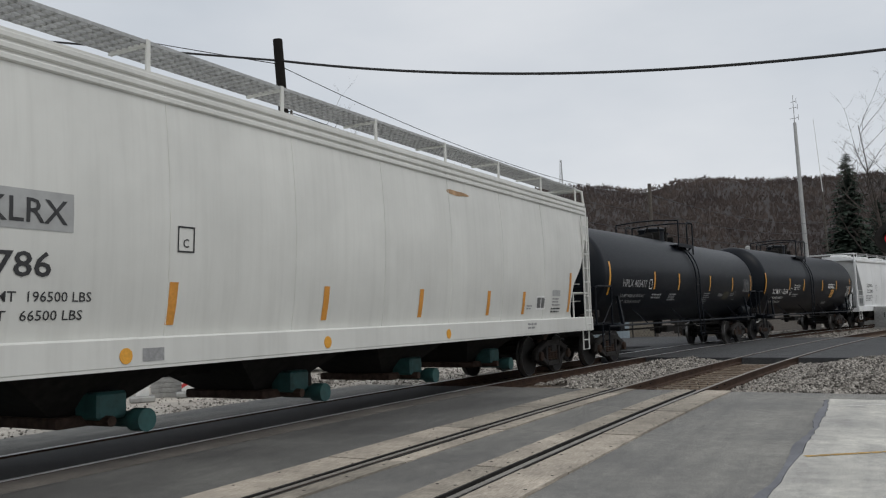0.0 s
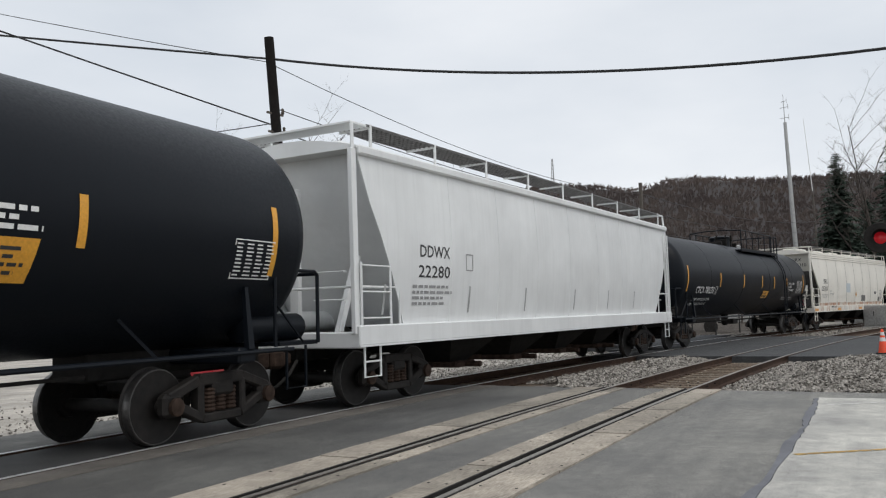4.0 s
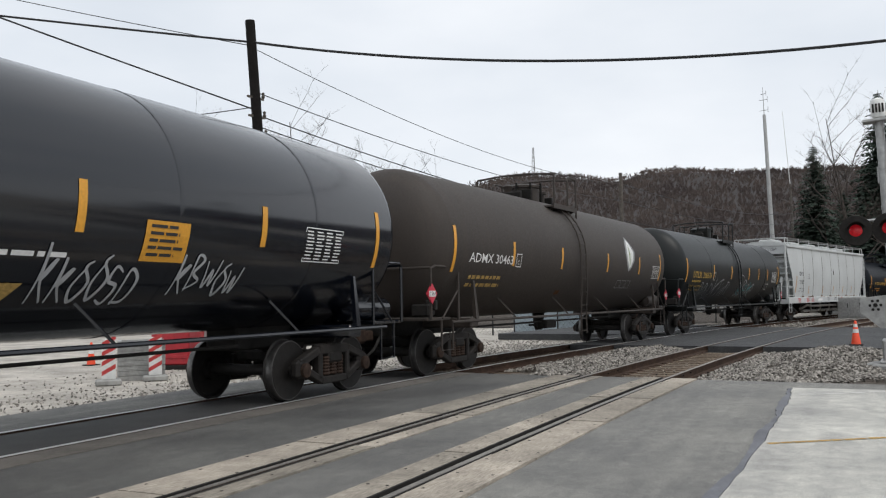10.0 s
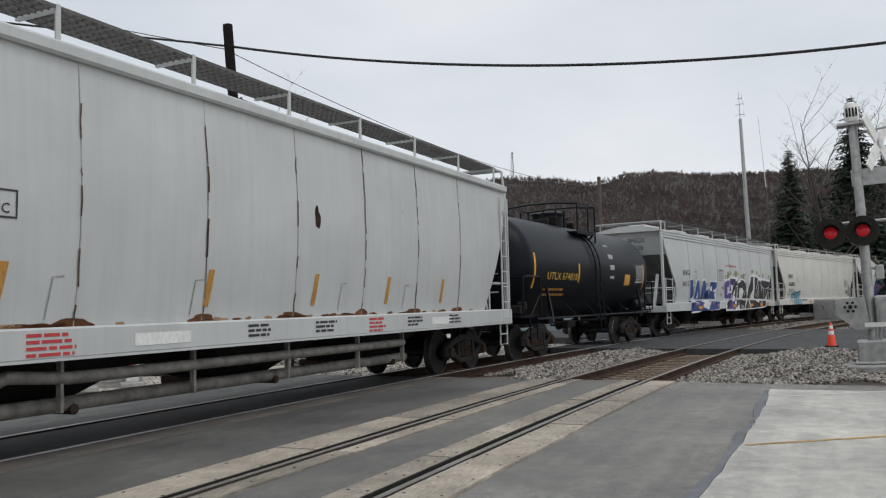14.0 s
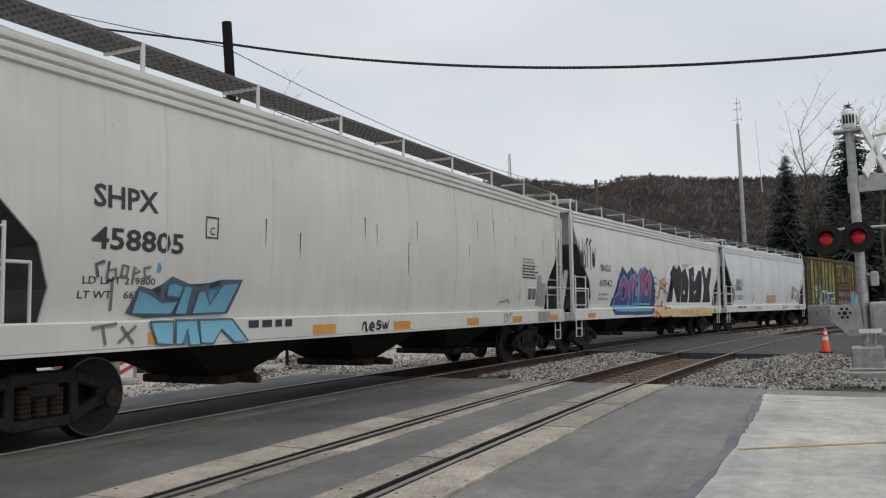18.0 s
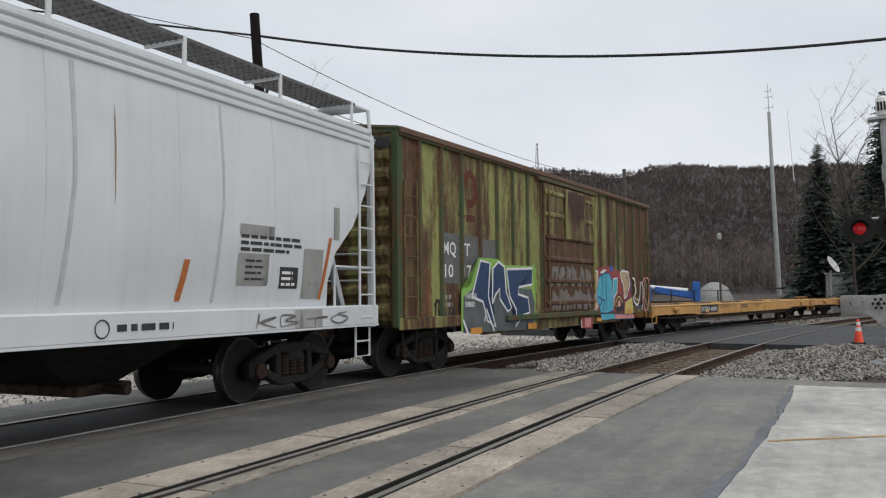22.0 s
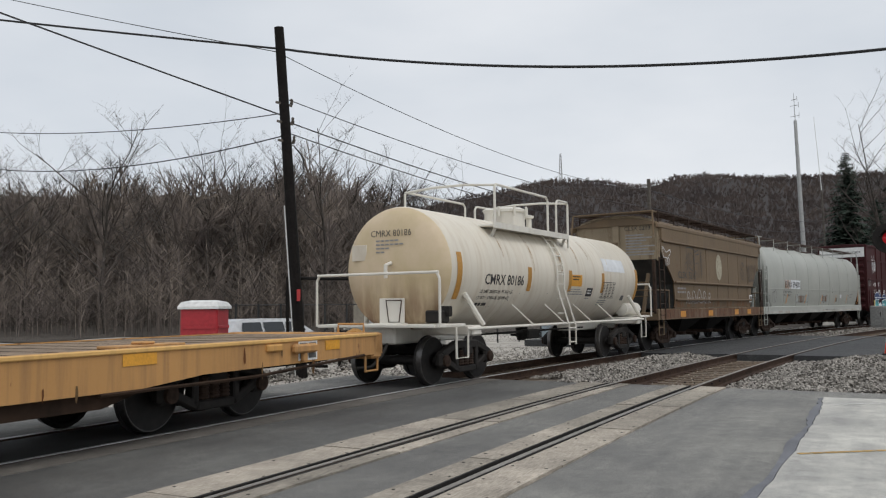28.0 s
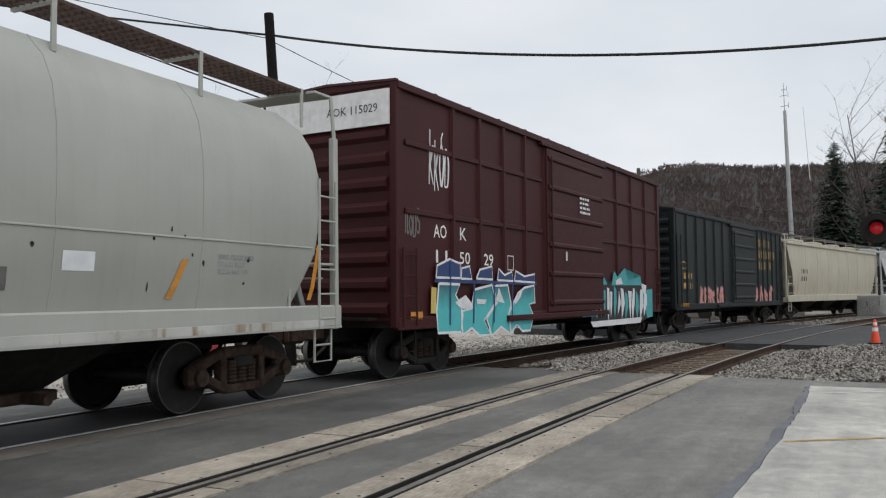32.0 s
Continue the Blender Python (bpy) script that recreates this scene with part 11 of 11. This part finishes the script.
def parked_suv(x, y, turn, mat, label):
    v = thing("sport_utility_vehicle", label, "car", "parked vehicles", m=pose(x, y, -.3, 0, 0, turn))
    low = [(-2.30, .45), (-2.35, .75), (-2.28, 1.02), (1.05, 1.02), (2.05, .92), (2.30, .72), (2.30, .42)]
    high = [(-2.28, 1.02, .88), (-2.05, 1.42, .70), (-1.7, 1.48, .66), (.1, 1.48, .66), (.35, 1.42, .68), (1.0, 1.02, .86)]
    part("body", Mesh().loft([[(px, s * w, pz) for px, pz in low] for s, w in ((-1, .80), (-1, .92), (1, .92), (1, .80))]), mat, v, "", True)
    part("roof", Mesh().loft([[(px, s * w, pz) for px, pz, w in high] for s in (-1, 1)]), mat, v)
    for px in (2.28, -2.38):
        part("bumper", Mesh().box(px - .06, px + .10, -.86, .86, .40, .62, .04), MAT["rubber"], v)
    for s in (-1, 1):
        for a, b in ((-1.95, -1.15), (-1.05, -.25), (-.15, .62)):
            part("side_window", Mesh().add([(a, s * .885, 1.08), (b, s * .885, 1.08), (b - .12 * (b > .5), s * .745, 1.38), (a + .1 * (a < -1.5), s * .745, 1.38)], [(0, 1, 2, 3)]), MAT["glass"], v)
        for px in (1.45, -1.40):
            w = part("wheel", Mesh().lathe([(-.11, .22), (-.11, .33), (-.07, .36), (.07, .36), (.11, .33), (.11, .22)], 'y', 22, (px, s * .84, .36)), MAT["rubber"], v, "", True)
            part("rim", Mesh().lathe([(-.115, .03), (-.12, .12), (-.105, .22), (.105, .22), (.12, .12), (.115, .03)], 'y', 10, (px, s * .84, .36)), MAT["galv"], w)
        part("headlight", Mesh().box(2.20, 2.32, s * .84, s * .55, .68, .86, .02), MAT["white"], v)
        part("taillight", Mesh().box(-2.36, -2.30, s * .86, s * .72, .75, 1.0, .01), MAT["decal_red"], v)
    part("windscreen", Mesh().add([(.97, -.76, 1.08), (.97, .76, 1.08), (.42, .62, 1.40), (.42, -.62, 1.40)], [(0, 1, 2, 3)]), MAT["glass"], v)
    return v


SILVER = plain("silver_paint", (0.60, 0.61, 0.62), 0.3, 0.2, 0.1, 6, 0.02)
parked_suv(23.0, 18.0, -14, SILVER, "silver sport utility vehicle parked on the gravel")
for x, y, w, d, h, t in ((25.4, 14.7, 1.6, .8, .75, 5), (27.4, 15.2, 1.5, .8, .8, -8), (30.5, 16.2, 2.2, .8, .8, 3), (10.2, 16.8, 1.5, .8, .8, 20)):
    b = thing("concrete_block", "pale precast concrete block on gravel", "concrete block", "concrete blocks", m=pose(x, y, -.3, 0, 0, t))
    part("block_body", Mesh().box(-w / 2, w / 2, -d / 2, d / 2, 0, h, .04), MAT["block"], b)
    part("lifting_eye", Mesh().tube([(-.1, 0, h - .02), (-.1, 0, h + .08), (.1, 0, h + .08), (.1, 0, h - .02)], .015, 6), MAT["rail_rust"], b)
shed = thing("equipment_shed", "small tan utility shed with a grey door", "shed", m=place(30.5, 40.6, -.3, 14))
part("wall_shell", Mesh().box(-1.5, 1.5, -1.25, 1.25, 0, 2.55, .02), MAT["tan"], shed)
for s in (-1, 1):
    part("gable", Mesh().loft([[(s * x, -1.24, 2.53), (s * x, 1.24, 2.53), (s * x, 0, 2.80)] for x in (1.40, 1.495)]), MAT["tan"], shed)
part("roof", Mesh().loft([[(x, -1.4, 2.56), (x, 0, 2.87), (x, 1.4, 2.56), (x, 1.4, 2.50), (x, 0, 2.80), (x, -1.4, 2.50)] for x in (-1.65, 1.6)]), MAT["rail_rust"], shed, "dark roof edge")
dd = part("door", Mesh().box(-1.53, -1.50, -.45, .55, .05, 1.95, .01), MAT["galv"], shed)
part("notice", Mesh().box(-1.545, -1.532, -.1, .28, 1.0, 1.3), MAT["white"], dd)
part("notice", Mesh().box(-1.53, -1.50, -1.0, -.58, .95, 1.55), MAT["white"], shed)
part("vent", Mesh().box(-1.54, -1.50, -.15, .2, 2.2, 2.32), MAT["galv"], shed)
for az, d, L_, hh, lb, mt, turn in ((18.9, 47, 2.3, 1.55, "pale blue-grey steel storage bin beyond the flat cars", "bin_blue", -70), (16.4, 48.5, 2.6, 1.75, "blue-grey steel storage bin beyond the flat cars", "bin_blue", -66), (14.3, 51, 1.7, 1.75, "tan steel storage bin beyond the flat cars", "tan", -60), (0.0, 84, 3.5, 3.4, "grey equipment hut beside a satellite dish", "block", 0), (-2.2, 95, 9, 3.2, "long white building behind the crossing", "white", 85), (-1.0, 105, 7, 4.2, "brick building behind the spruces", "brick", 88)):
    b = thing("storage_container" if d < 60 else "small_building", lb, "container" if d < 60 else "building", m=place(az, d, -.3, turn))
    part("wall_shell", Mesh().box(-L_ / 2, L_ / 2, -1.2, 1.2, 0, hh, .03), MAT[mt], b)
    part("roof", Mesh().box(-L_ / 2 - .1, L_ / 2 + .1, -1.3, 1.3, hh, hh + .1, .02), MAT["galv"], b)
    for k in range(int(L_ / .6)):
        xx = -L_ / 2 + .3 + k * .6
        part("wall_rib", Mesh().box(xx - .05, xx + .05, -1.24, -1.2, .1, hh - .1, .01), MAT[mt], b)
part("cooling_unit", Mesh().box(-.7, .7, -.5, .5, 1.65, 2.3, .04), MAT["galv"], bpy.data.objects["storage_container"])
mach = thing("blue_machine", "blue hydraulic machine with white cylinder", "machine", m=place(10.2, 60, -.3, 100))
part("frame", Mesh().box(-1.9, 1.9, -.5, .5, .8, 1.3, .05), MAT["rubber"], mach)
part("boom", Mesh().beam((-1.9, 0, 1.6), (1.0, 0, 2.1), .35, .45, .05), MAT["blue"], mach)
part("cylinder", Mesh().tube([(-1.2, -.2, 2.0), (1.3, -.2, 2.25)], .16, 12), MAT["white"], mach)
part("tower", Mesh().box(-2.0, -1.5, -.45, .45, 1.2, 2.6, .06).beam((-1.9, 0, 2.5), (-1.2, 0, 1.6), .2, .2), MAT["blue"], mach)
part("end_frame", Mesh().box(1.2, 1.7, -.4, .4, 1.2, 2.3, .06), MAT["blue"], mach)
for s in (-1, 1):
    for k in (-1.3, 1.3):
        part("wheel", Mesh().lathe([(s * .4, .2), (s * .4, .45), (s * .7, .45), (s * .7, .2)], 'y', 18, (k, 0, .45)), MAT["rubber"], mach)
dome = thing("salt_dome", "small grey domed shelter far behind the yard", "shelter", m=place(7.4, 78, -.3))
part("shell", Mesh().lathe([(0, 1.6), (1.4, 1.55), (2.3, 1.1), (2.7, .5), (2.8, .05)], 'z', 20), MAT["block"], dome, "", True)
dish = thing("satellite_dish", "white satellite dish on a steel post", "satellite dish", m=place(.55, 76, -.3, 160))
part("post", Mesh().tube([(0, 0, 0), (0, 0, 3.6)], .07, 8), MAT["galv"], dish)
part("reflector", Mesh().lathe([(0, .05), (.05, .4), (.16, .75), (.18, .75), (.07, .38), (.02, .05)], 'y', 22, (0, 0, 0)), MAT["white"], dish, "", True, pose(0, .1, 4.0, 30, 0, 0))
part("feed_arm", Mesh().tube([(0, .2, 3.6), (0, .9, 4.3)], .03, 5), MAT["galv"], dish)

fence = thing("chain_link_fence", "chain-link fence with steel posts along the lot", "fence")
wire_m = plain("fence_wire", (0.045, 0.045, 0.045), 0.6, 0.6, 0.2, 8, 0.0)
pts = []
for k in range(26):
    az = 42 - k * 1.45
    d = 30 + (k * .95)
    pts.append(Vector((d * math.cos(radians(az)), d * math.sin(radians(az)), -.3)))
for p, q in zip(pts, pts[1:]):
    part("post", Mesh().tube([p, p + Vector((0, 0, 2.0))], .04, 6), wire_m, fence)
    part("top_rail", Mesh().tube([p + Vector((0, 0, 1.95)), q + Vector((0, 0, 1.95))], .02, 5), wire_m, fence)
    net = Mesh()
    ln = (q - p).length
    n = int(ln / .22)
    for j in range(n):
        a, b = p.lerp(q, j / n), p.lerp(q, min(1, (j + 8) / n))
        net.tube([a + Vector((0, 0, .05)), b + Vector((0, 0, 1.9 * min(1, (n - j) / 8)))], .004, 3, None, False)
        a, b = p.lerp(q, (n - j) / n), p.lerp(q, max(0, (n - j - 8) / n))
        net.tube([a + Vector((0, 0, .05)), b + Vector((0, 0, 1.9 * min(1, (n - j) / 8)))], .004, 3, None, False)
    part("mesh", net, wire_m, fence)
gx = thing("pipe_gate", "low dark pipe railing at the edge of the lot", "railing", m=pose(19.6, 14.4, -.3, 0, 0, 3))
for k in range(5):
    part("post", Mesh().tube([(k * 2.1, 0, 0), (k * 2.1, 0, 1.15)], .05, 8), MAT["pole"], gx)
for z in (.55, 1.08):
    part("rail", Mesh().tube([(0, 0, z), (8.4, 0, z)], .035, 6), MAT["pole"], gx)
bar = thing("height_gate", "dark pipe goalpost gate in the gravel lot", "gate")
ends = [place(37.2, 26, -.3).translation, place(30.9, 27.5, -.3).translation]
for p in ends:
    part("post", Mesh().tube([p, p + Vector((0, 0, 2.75))], .05, 8), MAT["pole"], bar)
part("crossbar", Mesh().tube([ends[0] + Vector((0, 0, 2.72)), ends[1] + Vector((0, 0, 2.72))], .05, 8), MAT["pole"], bar)


def rubble(rng):
    k = rng.randint(0, 4)
    cx, cy = ((18.6, 13.9), (21.5, 13.6), (16.8, 13.6), (24, 15.6), (29, 18))[k]
    r = abs(rng.normal(0, .55))
    a = rng.uniform(0, 6.28)
    return cx + 1.5 * r * math.cos(a), cy + .6 * r * math.sin(a), -.28 + max(0, .28 - r * .3) * rng.uniform(.2, 1)


stones("rubble_heaps", 2600, rubble, .07, "low heaps of pale rubble in the lot")


# ---- motion ----
# seconds, metres by which the train lags behind an even pull
SLACK = [(0, .03), (1, .08), (2, .02), (8, 0), (9, .24), (10, 0), (11, .05), (12, .18), (13, .05), (14, 0), (18, .05), (19, .1), (20, .15), (21, .06), (22, .16), (23, .08), (24, .15), (25, 0), (32, 0)]


def travelled(t):
    """Metres by which the train has rolled past its place at 16 s."""
    q = (t - 16) / 16
    back = 0.0
    for (a, p), (b, r) in zip(SLACK, SLACK[1:]):
        if a <= t <= b:
            back = p + (r - p) * (.5 - .5 * math.cos(math.pi * (t - a) / (b - a)))
    return -back + 16 * STRETCH * (11.8686 * q - .1652 * q ** 2 - .07 * q ** 3 + .3932 * q ** 4 - .0431 * q ** 5 - .1785 * q ** 6)


def on_track(s):
    """Pose of a car whose middle is s metres along the far track."""
    x, y, a = along(s / STRETCH, Y_FAR)
    return pose(x, y, .016, 0, 0, math.degrees(a))


def motions():
    times = [i * 0.5 for i in range(65)]
    for car, s0 in CARS:
        walk(car, [(t, on_track(s0 - travelled(t))) for t in times])
    # every wheelset rolls alike: one set of keys, shared
    first = WHEELSETS[0]
    walk(first, [(i / FPS, pose(0, 0, 0, 0, math.degrees(-travelled(i / FPS) / .46) % 360, 0)) for i in range(32 * FPS + 1)])
    for o in WHEELSETS[1:]:
        o.rotation_mode = "QUATERNION"
        o.animation_data_create()
        o.animation_data.action = first.animation_data.action
        o.animation_data.action_slot = first.animation_data.action_slot


motions()
